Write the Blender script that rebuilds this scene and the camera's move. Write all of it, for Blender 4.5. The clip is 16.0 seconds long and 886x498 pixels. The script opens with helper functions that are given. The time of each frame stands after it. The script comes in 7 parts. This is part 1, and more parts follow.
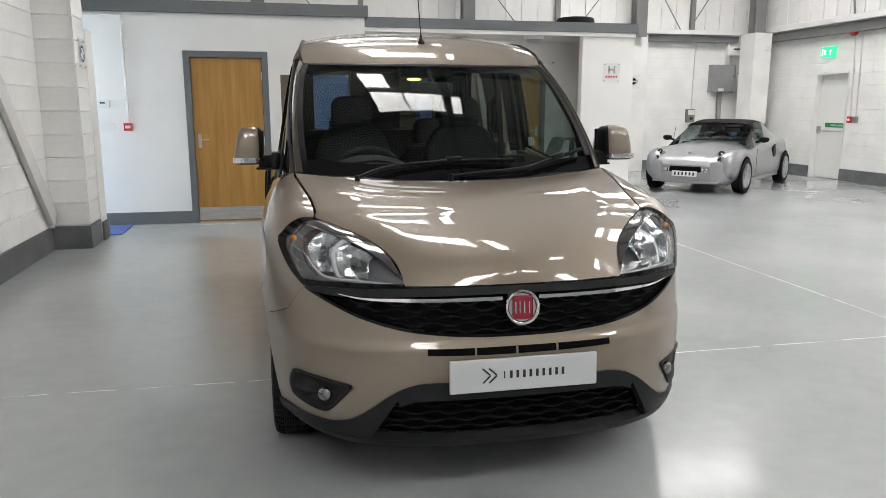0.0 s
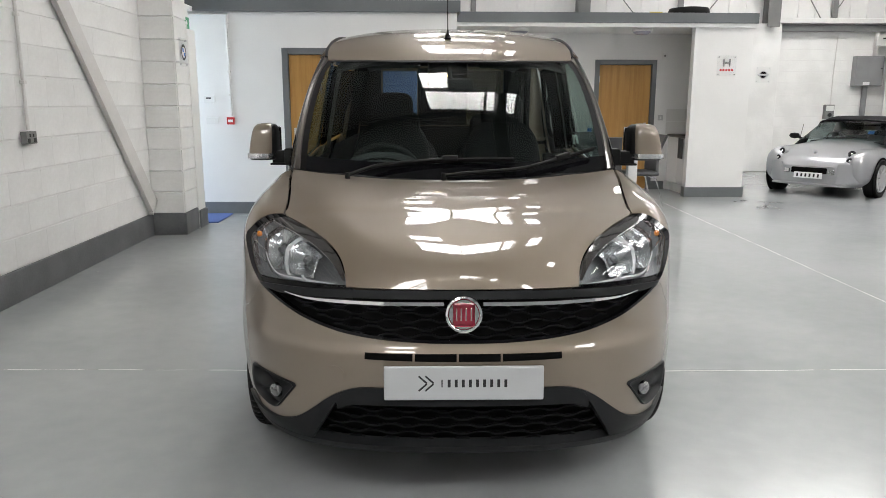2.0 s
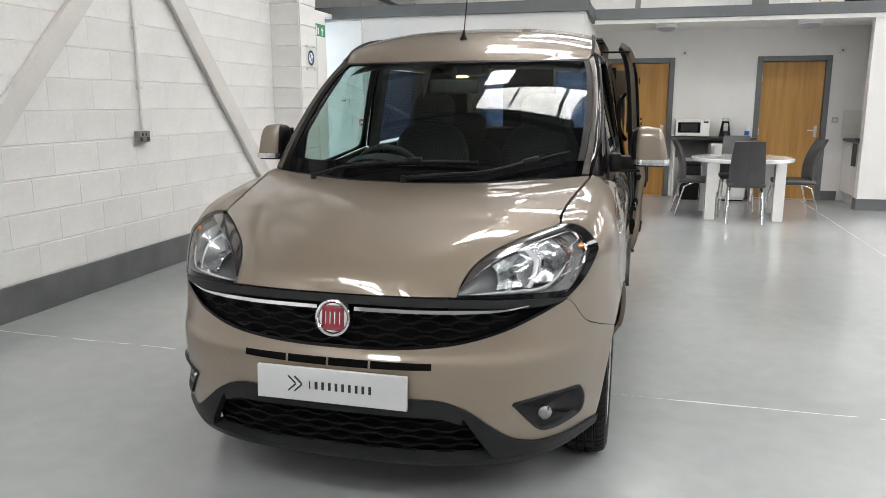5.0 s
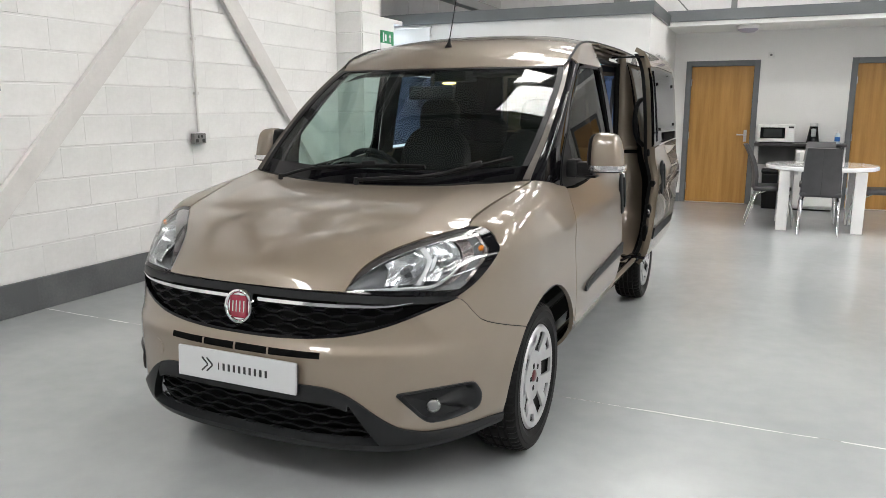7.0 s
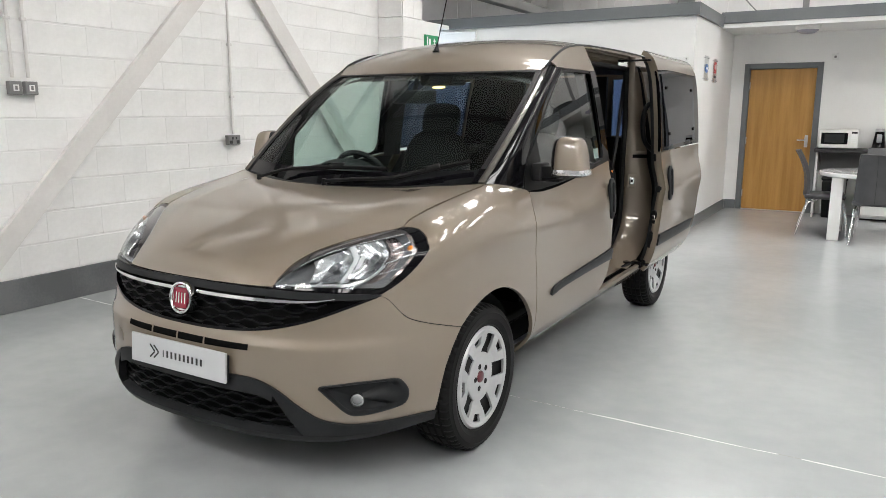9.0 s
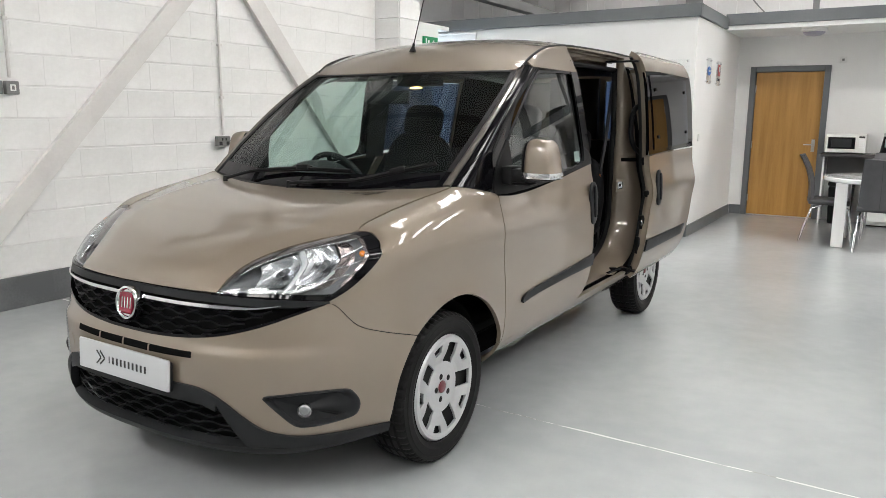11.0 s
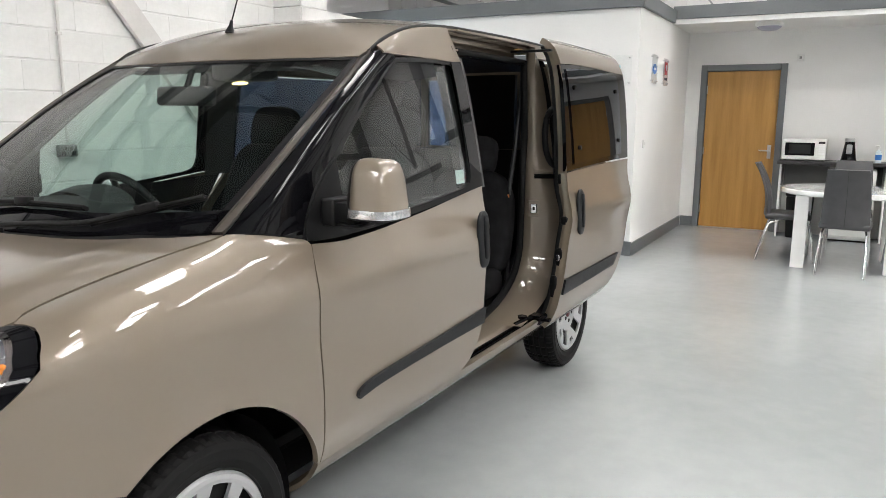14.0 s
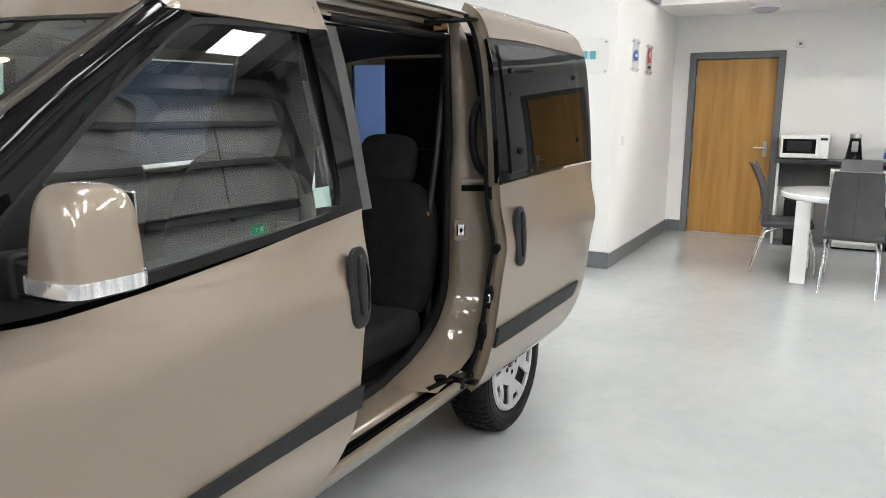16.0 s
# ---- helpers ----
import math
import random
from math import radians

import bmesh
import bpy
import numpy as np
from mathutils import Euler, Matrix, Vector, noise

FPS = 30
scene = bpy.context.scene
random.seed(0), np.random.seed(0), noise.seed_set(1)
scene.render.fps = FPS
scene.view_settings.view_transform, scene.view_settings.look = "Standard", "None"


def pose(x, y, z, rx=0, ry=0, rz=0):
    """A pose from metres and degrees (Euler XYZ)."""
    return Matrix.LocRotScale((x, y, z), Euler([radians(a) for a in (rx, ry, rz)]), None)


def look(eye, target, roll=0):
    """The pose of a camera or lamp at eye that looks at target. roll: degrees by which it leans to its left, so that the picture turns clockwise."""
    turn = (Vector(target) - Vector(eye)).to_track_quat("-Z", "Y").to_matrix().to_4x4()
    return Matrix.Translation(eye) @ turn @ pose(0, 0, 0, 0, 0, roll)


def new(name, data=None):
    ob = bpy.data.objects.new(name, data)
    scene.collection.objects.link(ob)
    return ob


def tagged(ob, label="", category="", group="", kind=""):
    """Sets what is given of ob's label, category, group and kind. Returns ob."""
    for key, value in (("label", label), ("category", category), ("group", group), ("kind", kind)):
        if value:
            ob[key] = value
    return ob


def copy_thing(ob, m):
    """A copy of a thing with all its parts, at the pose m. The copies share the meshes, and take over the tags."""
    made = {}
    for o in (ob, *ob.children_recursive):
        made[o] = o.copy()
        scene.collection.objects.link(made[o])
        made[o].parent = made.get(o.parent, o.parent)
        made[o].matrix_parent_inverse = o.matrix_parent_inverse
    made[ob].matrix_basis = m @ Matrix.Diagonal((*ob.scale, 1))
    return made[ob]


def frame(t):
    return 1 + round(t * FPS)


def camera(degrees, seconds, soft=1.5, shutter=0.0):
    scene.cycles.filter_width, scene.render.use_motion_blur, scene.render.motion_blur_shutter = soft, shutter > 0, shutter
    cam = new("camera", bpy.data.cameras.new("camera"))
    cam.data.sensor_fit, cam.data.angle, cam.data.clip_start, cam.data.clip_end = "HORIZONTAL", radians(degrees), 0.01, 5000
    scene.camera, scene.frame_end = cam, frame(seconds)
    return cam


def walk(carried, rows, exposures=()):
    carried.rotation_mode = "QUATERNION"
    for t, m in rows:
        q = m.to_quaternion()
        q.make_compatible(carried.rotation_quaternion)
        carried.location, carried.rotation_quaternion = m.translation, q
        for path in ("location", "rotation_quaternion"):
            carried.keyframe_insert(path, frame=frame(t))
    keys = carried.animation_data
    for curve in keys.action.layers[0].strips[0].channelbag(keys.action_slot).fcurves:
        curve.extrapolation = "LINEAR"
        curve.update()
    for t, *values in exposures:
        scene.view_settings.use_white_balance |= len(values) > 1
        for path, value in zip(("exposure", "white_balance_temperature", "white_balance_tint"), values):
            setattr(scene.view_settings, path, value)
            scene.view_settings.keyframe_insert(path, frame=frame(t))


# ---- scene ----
cam = camera(62.3, 16.0, soft=0.65)
PATH = [
    (0, (-0.824, -3.174, 1.4), (-0.397, -1.257, 1.022), 0.0),
    (0.5, (-0.641, -3.136, 1.407), (-0.302, -1.203, 1.022), 0.0),
    (1, (-0.474, -3.134, 1.412), (-0.226, -1.189, 1.022), 0.0),
    (1.5, (-0.319, -3.157, 1.416), (-0.16, -1.202, 1.023), 0.1),
    (2, (-0.174, -3.178, 1.414), (-0.114, -1.218, 1.021), 0.1),
    (2.5, (-0.043, -3.171, 1.408), (-0.075, -1.21, 1.014), 0.1),
    (3, (0.121, -3.1, 1.404), (-0.009, -1.144, 1.01), 0.1),
    (3.5, (0.299, -3.08, 1.405), (0.071, -1.133, 1.01), 0.1),
    (6, (1.267, -2.939, 1.418), (0.633, -1.081, 1.036), -0.1),
    (6.5, (1.46, -2.919, 1.421), (0.749, -1.089, 1.04), -0.0),
    (7, (1.64, -2.891, 1.426), (0.852, -1.093, 1.046), -0.1),
    (7.5, (1.796, -2.799, 1.429), (0.943, -1.03, 1.051), -0.1),
    (8, (1.939, -2.735, 1.427), (1.03, -0.994, 1.052), -0.1),
    (10.5, (2.317, -2.612, 1.431), (1.283, -0.94, 1.061), 0.3),
    (11, (2.303, -2.492, 1.419), (1.279, -0.814, 1.055), 0.3),
    (11.5, (2.294, -2.355, 1.413), (1.28, -0.669, 1.054), 0.3),
    (12, (2.287, -2.164, 1.412), (1.288, -0.467, 1.059), 0.3),
    (12.5, (2.287, -1.945, 1.414), (1.302, -0.241, 1.061), 0.3),
    (13, (2.26, -1.727, 1.408), (1.288, -0.016, 1.055), 0.3),
    (13.5, (2.211, -1.499, 1.428), (1.253, 0.22, 1.073), 0.2),
    (14, (2.171, -1.267, 1.433), (1.233, 0.462, 1.075), 0.3),
    (14.5, (2.152, -1.009, 1.437), (1.224, 0.726, 1.079), 0.3),
    (15, (2.112, -0.746, 1.433), (1.188, 0.99, 1.07), 0.4),
    (15.5, (2.071, -0.479, 1.433), (1.15, 1.257, 1.063), 0.5),
    (16, (2.055, -0.228, 1.431), (1.132, 1.507, 1.056), 0.3),
]
walk(cam, [(t, look(eye, target, roll)) for t, eye, target, roll in PATH],
     exposures=((0, 0.04), (1.5, 0.05), (3.5, 0.18), (7, 0.43), (11, 0.46), (14.5, 0.58), (16, 0.70)))

# world: the hall is closed, only a faint sky outside
world = bpy.data.worlds.new("world")
scene.world = world
world.use_nodes = True
sky = world.node_tree.nodes.new("ShaderNodeTexSky")
sky.sky_type, sky.sun_disc, sky.sun_elevation, sky.sun_rotation = "NISHITA", False, radians(40), radians(200)
world.node_tree.links.new(sky.outputs[0], world.node_tree.nodes["Background"].inputs[0])
world.node_tree.nodes["Background"].inputs[1].default_value = 0.1


# ---- materials ----
def mat(name, color, rough=0.5, metal=0.0, coat=0.0, emit=0.0, spec=0.5):
    m = bpy.data.materials.new(name)
    m.use_nodes = True
    b = m.node_tree.nodes["Principled BSDF"]
    b.inputs["Base Color"].default_value = (*color, 1)
    b.inputs["Roughness"].default_value = rough
    b.inputs["Metallic"].default_value = metal
    b.inputs["Coat Weight"].default_value = coat
    b.inputs["Specular IOR Level"].default_value = spec
    b.inputs["Coat Roughness"].default_value = 0.03
    if emit:
        b.inputs["Emission Color"].default_value = (*color, 1)
        b.inputs["Emission Strength"].default_value = emit
    return m


def textured(name, c1, c2, scale, rough=(0.4, 0.6), bump=0.0, fine=0.0, stretch=(1, 1, 1), metal=0.0, coat=0.0, low=0.35, high=0.65, island=0.0, spec=0.5):
    """Two-scale mottle between two colours, with roughness variation and fine relief."""
    m = mat(name, c1, rough[0], metal, coat, spec=spec)
    t = m.node_tree
    b = t.nodes["Principled BSDF"]
    co = t.nodes.new("ShaderNodeTexCoord")
    mp = t.nodes.new("ShaderNodeMapping")
    mp.inputs["Scale"].default_value = stretch
    t.links.new(co.outputs["Object"], mp.inputs[0])
    n1 = t.nodes.new("ShaderNodeTexNoise")
    n1.inputs["Scale"].default_value, n1.inputs["Detail"].default_value = scale, 6
    n2 = t.nodes.new("ShaderNodeTexNoise")
    n2.inputs["Scale"].default_value, n2.inputs["Detail"].default_value = fine or scale * 14, 4
    for n in (n1, n2):
        t.links.new(mp.outputs[0], n.inputs["Vector"])
    mx = t.nodes.new("ShaderNodeMath")
    mx.operation = "MULTIPLY_ADD"
    t.links.new(n2.outputs[0], mx.inputs[0])
    mx.inputs[1].default_value = 0.3
    t.links.new(n1.outputs[0], mx.inputs[2])
    r = t.nodes.new("ShaderNodeValToRGB")
    r.color_ramp.elements[0].position, r.color_ramp.elements[1].position = low + 0.15, high + 0.15
    r.color_ramp.elements[0].color, r.color_ramp.elements[1].color = (*c1, 1), (*c2, 1)
    t.links.new(mx.outputs[0], r.inputs[0])
    out = r.outputs[0]
    if island:
        info = t.nodes.new("ShaderNodeObjectInfo")
        h = t.nodes.new("ShaderNodeHueSaturation")
        mr = t.nodes.new("ShaderNodeMapRange")
        mr.inputs[3].default_value, mr.inputs[4].default_value = 1 - island, 1 + island * 0.5
        t.links.new(info.outputs["Random"], mr.inputs[0])
        t.links.new(mr.outputs[0], h.inputs["Value"])
        t.links.new(out, h.inputs["Color"])
        out = h.outputs[0]
    t.links.new(out, b.inputs["Base Color"])
    mr = t.nodes.new("ShaderNodeMapRange")
    mr.inputs[3].default_value, mr.inputs[4].default_value = rough
    t.links.new(n1.outputs[0], mr.inputs[0])
    t.links.new(mr.outputs[0], b.inputs["Roughness"])
    if bump:
        bp = t.nodes.new("ShaderNodeBump")
        bp.inputs["Strength"].default_value, bp.inputs["Distance"].default_value = bump, 0.004
        t.links.new(mx.outputs[0], bp.inputs["Height"])
        t.links.new(bp.outputs[0], b.inputs["Normal"])
    return m


def glass(name, tint, rough=0.0, clear=0.9, gloss=0.05):
    """Thin pane: mostly see-through in its tint, with a mirror-like reflection that grows at a slant."""
    m = bpy.data.materials.new(name)
    m.use_nodes = True
    t = m.node_tree
    t.nodes.remove(t.nodes["Principled BSDF"])
    tr, gl, mix = (t.nodes.new(k) for k in ("ShaderNodeBsdfTransparent", "ShaderNodeBsdfGlossy", "ShaderNodeMixShader"))
    tr.inputs[0].default_value = (*[c * clear for c in tint], 1)
    gl.inputs["Roughness"].default_value = rough
    f = t.nodes.new("ShaderNodeLayerWeight")
    f.inputs[0].default_value = 0.5
    pw = t.nodes.new("ShaderNodeMath")
    pw.operation, pw.inputs[1].default_value = "POWER", 4.6
    t.links.new(f.outputs["Facing"], pw.inputs[0])
    ma = t.nodes.new("ShaderNodeMath")
    ma.operation, ma.inputs[1].default_value, ma.inputs[2].default_value = "MULTIPLY_ADD", 0.8, gloss
    t.links.new(pw.outputs[0], ma.inputs[0])
    t.links.new(ma.outputs[0], mix.inputs[0])
    t.links.new(tr.outputs[0], mix.inputs[1])
    t.links.new(gl.outputs[0], mix.inputs[2])
    t.links.new(mix.outputs[0], t.nodes["Material Output"].inputs[0])
    return m


M_WHITE = textured("white_wall_paint", (0.77, 0.765, 0.75), (0.81, 0.805, 0.79), 1.3, (0.5, 0.7), 0.05, 60)
M_BLOCK = textured("white_block_paint", (0.74, 0.735, 0.72), (0.83, 0.825, 0.81), 2.2, (0.5, 0.7), 0.05, 40, island=0.03)
M_MORTAR = textured("painted_mortar", (0.72, 0.71, 0.7), (0.78, 0.77, 0.76), 4, (0.7, 0.9), 0.1, 60)
M_PLINTH = textured("grey_plinth_paint", (0.10, 0.105, 0.108), (0.15, 0.155, 0.157), 3, (0.45, 0.65), 0.3, 60)
M_GREY = textured("grey_satin_paint", (0.12, 0.13, 0.135), (0.145, 0.155, 0.16), 2, (0.4, 0.5), 0.05, 50)
M_STEEL = textured("grey_steel_paint", (0.16, 0.16, 0.16), (0.2, 0.2, 0.195), 2, (0.4, 0.55), 0.05, 40)
M_BRACE = textured("off_white_steel_paint", (0.62, 0.6, 0.58), (0.7, 0.68, 0.66), 2, (0.4, 0.6), 0.1, 40)
M_CLAD = textured("white_cladding", (0.66, 0.65, 0.64), (0.74, 0.73, 0.72), 0.8, (0.4, 0.6), 0.05, 20)
M_CEIL = textured("white_ceiling_liner", (0.68, 0.68, 0.68), (0.75, 0.75, 0.75), 0.8, (0.5, 0.7), 0.05, 20)
M_OAK = textured("oak_veneer", (0.35, 0.172, 0.034), (0.47, 0.252, 0.064), 2.6, (0.35, 0.5), 0.08, 46, stretch=(7, 7, 0.42), coat=0.15, low=0.3, high=0.7)
M_CHROME = mat("chrome", (0.75, 0.75, 0.76), 0.08, 1.0)
M_ALU = textured("brushed_steel", (0.5, 0.5, 0.5), (0.62, 0.62, 0.62), 4, (0.25, 0.4), 0.05, 120, metal=1.0, stretch=(1, 1, 12))
M_WPLASTIC = mat("white_plastic", (0.75, 0.75, 0.73), 0.35)
M_WGLOSS = mat("white_gloss_lacquer", (0.8, 0.8, 0.79), 0.12, coat=0.5)
M_BPLASTIC = textured("black_plastic", (0.005, 0.005, 0.0055), (0.009, 0.009, 0.0095), 8, (0.4, 0.55), 0.1, 200, spec=0.18)
M_RED = mat("red_plastic", (0.5, 0.02, 0.02), 0.35)
M_GREEN = mat("green_sign", (0.01, 0.25, 0.09), 0.4)
M_SIGNW = mat("sign_white", (0.8, 0.8, 0.8), 0.4)
M_GLOWG = mat("lit_green_sign", (0.02, 0.55, 0.25), 0.4, emit=1.2)
M_GLOWW = mat("lit_white_sign", (0.75, 1.0, 0.85), 0.4, emit=1.2)
M_BLUE = mat("blue_sign", (0.03, 0.16, 0.5), 0.35)
M_ACRYL = glass("clear_acrylic", (0.97, 0.98, 0.98), 0.08, 0.97, 0.04)
M_LEATHER = textured("grey_leatherette", (0.045, 0.045, 0.048), (0.065, 0.065, 0.068), 6, (0.4, 0.55), 0.2, 150)
M_WORKTOP = textured("dark_worktop", (0.018, 0.016, 0.017), (0.035, 0.032, 0.033), 9, (0.3, 0.45), 0.05, 120)
M_TILE = mat("white_glazed_tile", (0.74, 0.73, 0.7), 0.15, coat=0.3)
M_ROOFLIGHT = mat("translucent_rooflight", (1.0, 0.982, 0.962), 0.5, emit=17.0)
M_LEDPANEL = mat("led_diffuser", (1.0, 0.97, 0.93), 0.5, emit=22.0)
# near-black for hollows and gaps: their shade is put into the colour
M_DARK = mat("void_shade", (0.004, 0.004, 0.004), 0.9, spec=0.05)


def floor_material():
    m = textured("grey_floor_paint", (0.30, 0.315, 0.32), (0.36, 0.372, 0.375), 0.55, (0.16, 0.30), 0.03, 9)
    t = m.node_tree
    b = t.nodes["Principled BSDF"]
    b.inputs["Coat Weight"].default_value = 0.25
    b.inputs["Coat Roughness"].default_value = 0.12
    # pale worn scuffs and a few brown stains
    src = b.inputs["Base Color"].links[0].from_socket
    co = t.nodes.new("ShaderNodeTexCoord")
    for scale, lo, hi, col in ((2.3, 0.66, 0.74, (0.42, 0.42, 0.41, 1)), (1.1, 0.735, 0.76, (0.30, 0.24, 0.18, 1))):
        n = t.nodes.new("ShaderNodeTexNoise")
        n.inputs["Scale"].default_value, n.inputs["Detail"].default_value, n.inputs["Roughness"].default_value = scale, 9, 0.72
        t.links.new(co.outputs["Object"], n.inputs["Vector"])
        mr = t.nodes.new("ShaderNodeMapRange")
        mr.inputs[1].default_value, mr.inputs[2].default_value = lo, hi
        t.links.new(n.outputs[0], mr.inputs[0])
        mx = t.nodes.new("ShaderNodeMixRGB")
        t.links.new(mr.outputs[0], mx.inputs[0])
        t.links.new(src, mx.inputs[1])
        mx.inputs[2].default_value = col
        src = mx.outputs[0]
    t.links.new(src, b.inputs["Base Color"])
    return m


M_FLOOR = floor_material()


# ---- helpers for building ----
def mesh_of(bm, name, material, smooth=False):
    me = bpy.data.meshes.new(name)
    bm.normal_update()
    bm.to_mesh(me)
    bm.free()
    me.materials.append(material)
    if smooth:
        me.polygons.foreach_set("use_smooth", [True] * len(me.polygons))
        me.set_sharp_from_angle(angle=radians(50))
    return me


def part(name, bm, material, parent=None, label="", smooth=False, at=None):
    ob = new(name, mesh_of(bm, name, material, smooth))
    if parent:
        ob.parent = parent
    if at is not None:
        ob.matrix_basis = at
    if label:
        ob["label"] = label
    return ob


def thing(name, at, label, category, group="", kind=""):
    ob = new(name)
    ob.empty_display_size = 0.1
    ob.matrix_basis = at
    return tagged(ob, label, category, group, kind)


def box(bm, x0, x1, y0, y1, z0, z1, bevel=0.0, m=None):
    r = bmesh.ops.create_cube(bm, size=1)
    vs = r["verts"]
    for v in vs:
        v.co = Vector(((x0 + x1) / 2 + v.co.x * (x1 - x0), (y0 + y1) / 2 + v.co.y * (y1 - y0), (z0 + z1) / 2 + v.co.z * (z1 - z0)))
    if bevel:
        es = list({e for v in vs for e in v.link_edges})
        out = bmesh.ops.bevel(bm, geom=es, offset=bevel, segments=2, affect="EDGES", profile=0.5)
        vs = list({v for f in out["faces"] for v in f.verts} | {v for v in vs if v.is_valid})
    if m is not None:
        bmesh.ops.transform(bm, matrix=m, verts=vs)
    return bm


def boxbm(x0, x1, y0, y1, z0, z1, bevel=0.0, m=None):
    return box(bmesh.new(), x0, x1, y0, y1, z0, z1, bevel, m)


def cyl(bm, a, b, r, r2=None, n=16, caps=True):
    a, b = Vector(a), Vector(b)
    d = b - a
    m = Matrix.Translation((a + b) / 2) @ d.to_track_quat("Z", "Y").to_matrix().to_4x4()
    bmesh.ops.create_cone(bm, cap_ends=caps, segments=n, radius1=r, radius2=r if r2 is None else r2, depth=d.length, matrix=m)
    return bm


def cylbm(a, b, r, r2=None, n=16):
    return cyl(bmesh.new(), a, b, r, r2, n)


def tube(bm, pts, r, n=8):
    """A round bar through the points."""
    pts = [Vector(p) for p in pts]
    rings = []
    for i, p in enumerate(pts):
        d = (pts[min(i + 1, len(pts) - 1)] - pts[max(i - 1, 0)]).normalized()
        side = d.cross(Vector((0.12, 0.31, 0.94))).normalized()
        up = side.cross(d)
        rings.append([bm.verts.new(p + side * (r * math.cos(k * math.tau / n)) + up * (r * math.sin(k * math.tau / n))) for k in range(n)])
    for a, b in zip(rings, rings[1:]):
        for k in range(n):
            bm.faces.new((a[k], a[(k + 1) % n], b[(k + 1) % n], b[k]))
    bm.faces.new(rings[0][::-1])
    bm.faces.new(rings[-1])
    return bm


def lathe(bm, profile, n=32, m=None):
    """Turns (radius, height) pairs about z."""
    rings = [[bm.verts.new((r * math.cos(k * math.tau / n), r * math.sin(k * math.tau / n), h)) for k in range(n)] for r, h in profile]
    for a, b in zip(rings, rings[1:]):
        for k in range(n):
            bm.faces.new((a[k], a[(k + 1) % n], b[(k + 1) % n], b[k]))
    if profile[0][0] > 1e-4:
        bm.faces.new(rings[0][::-1])
    if profile[-1][0] > 1e-4:
        bm.faces.new(rings[-1])
    bmesh.ops.remove_doubles(bm, verts=bm.verts, dist=1e-5)
    if m is not None:
        bmesh.ops.transform(bm, matrix=m, verts=bm.verts)
    return bm


def prism(bm, outline, y0, y1, m=None):
    """Extrudes an (x, z) outline from y0 to y1."""
    a = [bm.verts.new((x, y0, z)) for x, z in outline]
    b = [bm.verts.new((x, y1, z)) for x, z in outline]
    n = len(outline)
    fs = [bm.faces.new(a), bm.faces.new(b[::-1])]
    for i in range(n):
        fs.append(bm.faces.new((a[i], b[i], b[(i + 1) % n], a[(i + 1) % n])))
    bmesh.ops.recalc_face_normals(bm, faces=fs)
    if m is not None:
        bmesh.ops.transform(bm, matrix=m, verts=a + b)
    return bm


def writing(text, size, m, material, parent, name="lettering", depth=0.0008, squeeze=1.0):
    """Raised letters in the built-in font; m puts their centre."""
    cu = bpy.data.curves.new(name, "FONT")
    cu.body, cu.size, cu.align_x, cu.align_y, cu.extrude = text, size, "CENTER", "CENTER", depth
    tmp = new(name, cu)
    me = bpy.data.meshes.new_from_object(tmp.evaluated_get(bpy.context.evaluated_depsgraph_get()))
    bpy.data.objects.remove(tmp)
    me.materials.clear()
    me.materials.append(material)
    ob = new(name, me)
    ob.parent = parent
    ob.matrix_basis = m @ Matrix.Diagonal((squeeze, 1, 1, 1))
    return ob


def structure(name, bm, material, label, category):
    return tagged(part(name, bm, material), label, category, kind="structure")


# ---- the hall ----
XL, XR, YB, YF, ZC = -3.06, 9.86, -9.0, 12.2, 6.2   # left wall, right wall, behind, far end, ceiling

structure("floor", boxbm(-9, 13, YB - 1, 15, -0.3, 0), M_FLOOR, "grey painted concrete workshop floor with pale scuffs", "floor")

# sawn joints in the floor, one across and one along
jb = bmesh.new()
rj = random.Random(5)
M_JOINT = textured("chipped_joint", (0.20, 0.2, 0.195), (0.5, 0.5, 0.49), 7, (0.5, 0.8), 0.3, 60, low=0.38, high=0.5)


def joint(bm, a, b, w):
    n = 60
    prev = None
    for i in range(n + 1):
        p = Vector(a).lerp(Vector(b), i / n)
        d = (Vector(b) - Vector(a)).normalized()
        s = Vector((-d.y, d.x, 0))
        k = w * rj.uniform(0.3, 1.3)
        o = s * rj.uniform(-0.004, 0.004)
        cur = (bm.verts.new(p + o + s * k), bm.verts.new(p + o - s * k))
        if prev:
            bm.faces.new((prev[0], prev[1], cur[1], cur[0]))
        prev = cur


joint(jb, (XL, 0.645, 0.002), (1.1, 0.51, 0.002), 0.005)
joint(jb, (1.1, 0.51, 0.002), (XR, 0.45, 0.002), 0.005)
joint(jb, (3.15, 0.5, 0.002), (3.35, 9, 0.002), 0.005)
joint(jb, (XL, 6.1, 0.002), (0.2, 6.1, 0.002), 0.004)
tagged(part("floor_joint", jb, M_JOINT), "chipped expansion joint across the painted floor", "floor joint", kind="structure")

# left wall of painted blocks
wall_left = structure("wall_left", boxbm(XL - 0.3, XL - 0.0045, YB, 4.735, 0, ZC), M_MORTAR, "white painted blockwork wall with grey base", "wall")
structure("baseboard_left", boxbm(XL - 0.02, XL + 0.012, YB, 4.715, 0, 0.235, 0.006), M_PLINTH, "dark grey painted base band of the block wall", "baseboard")
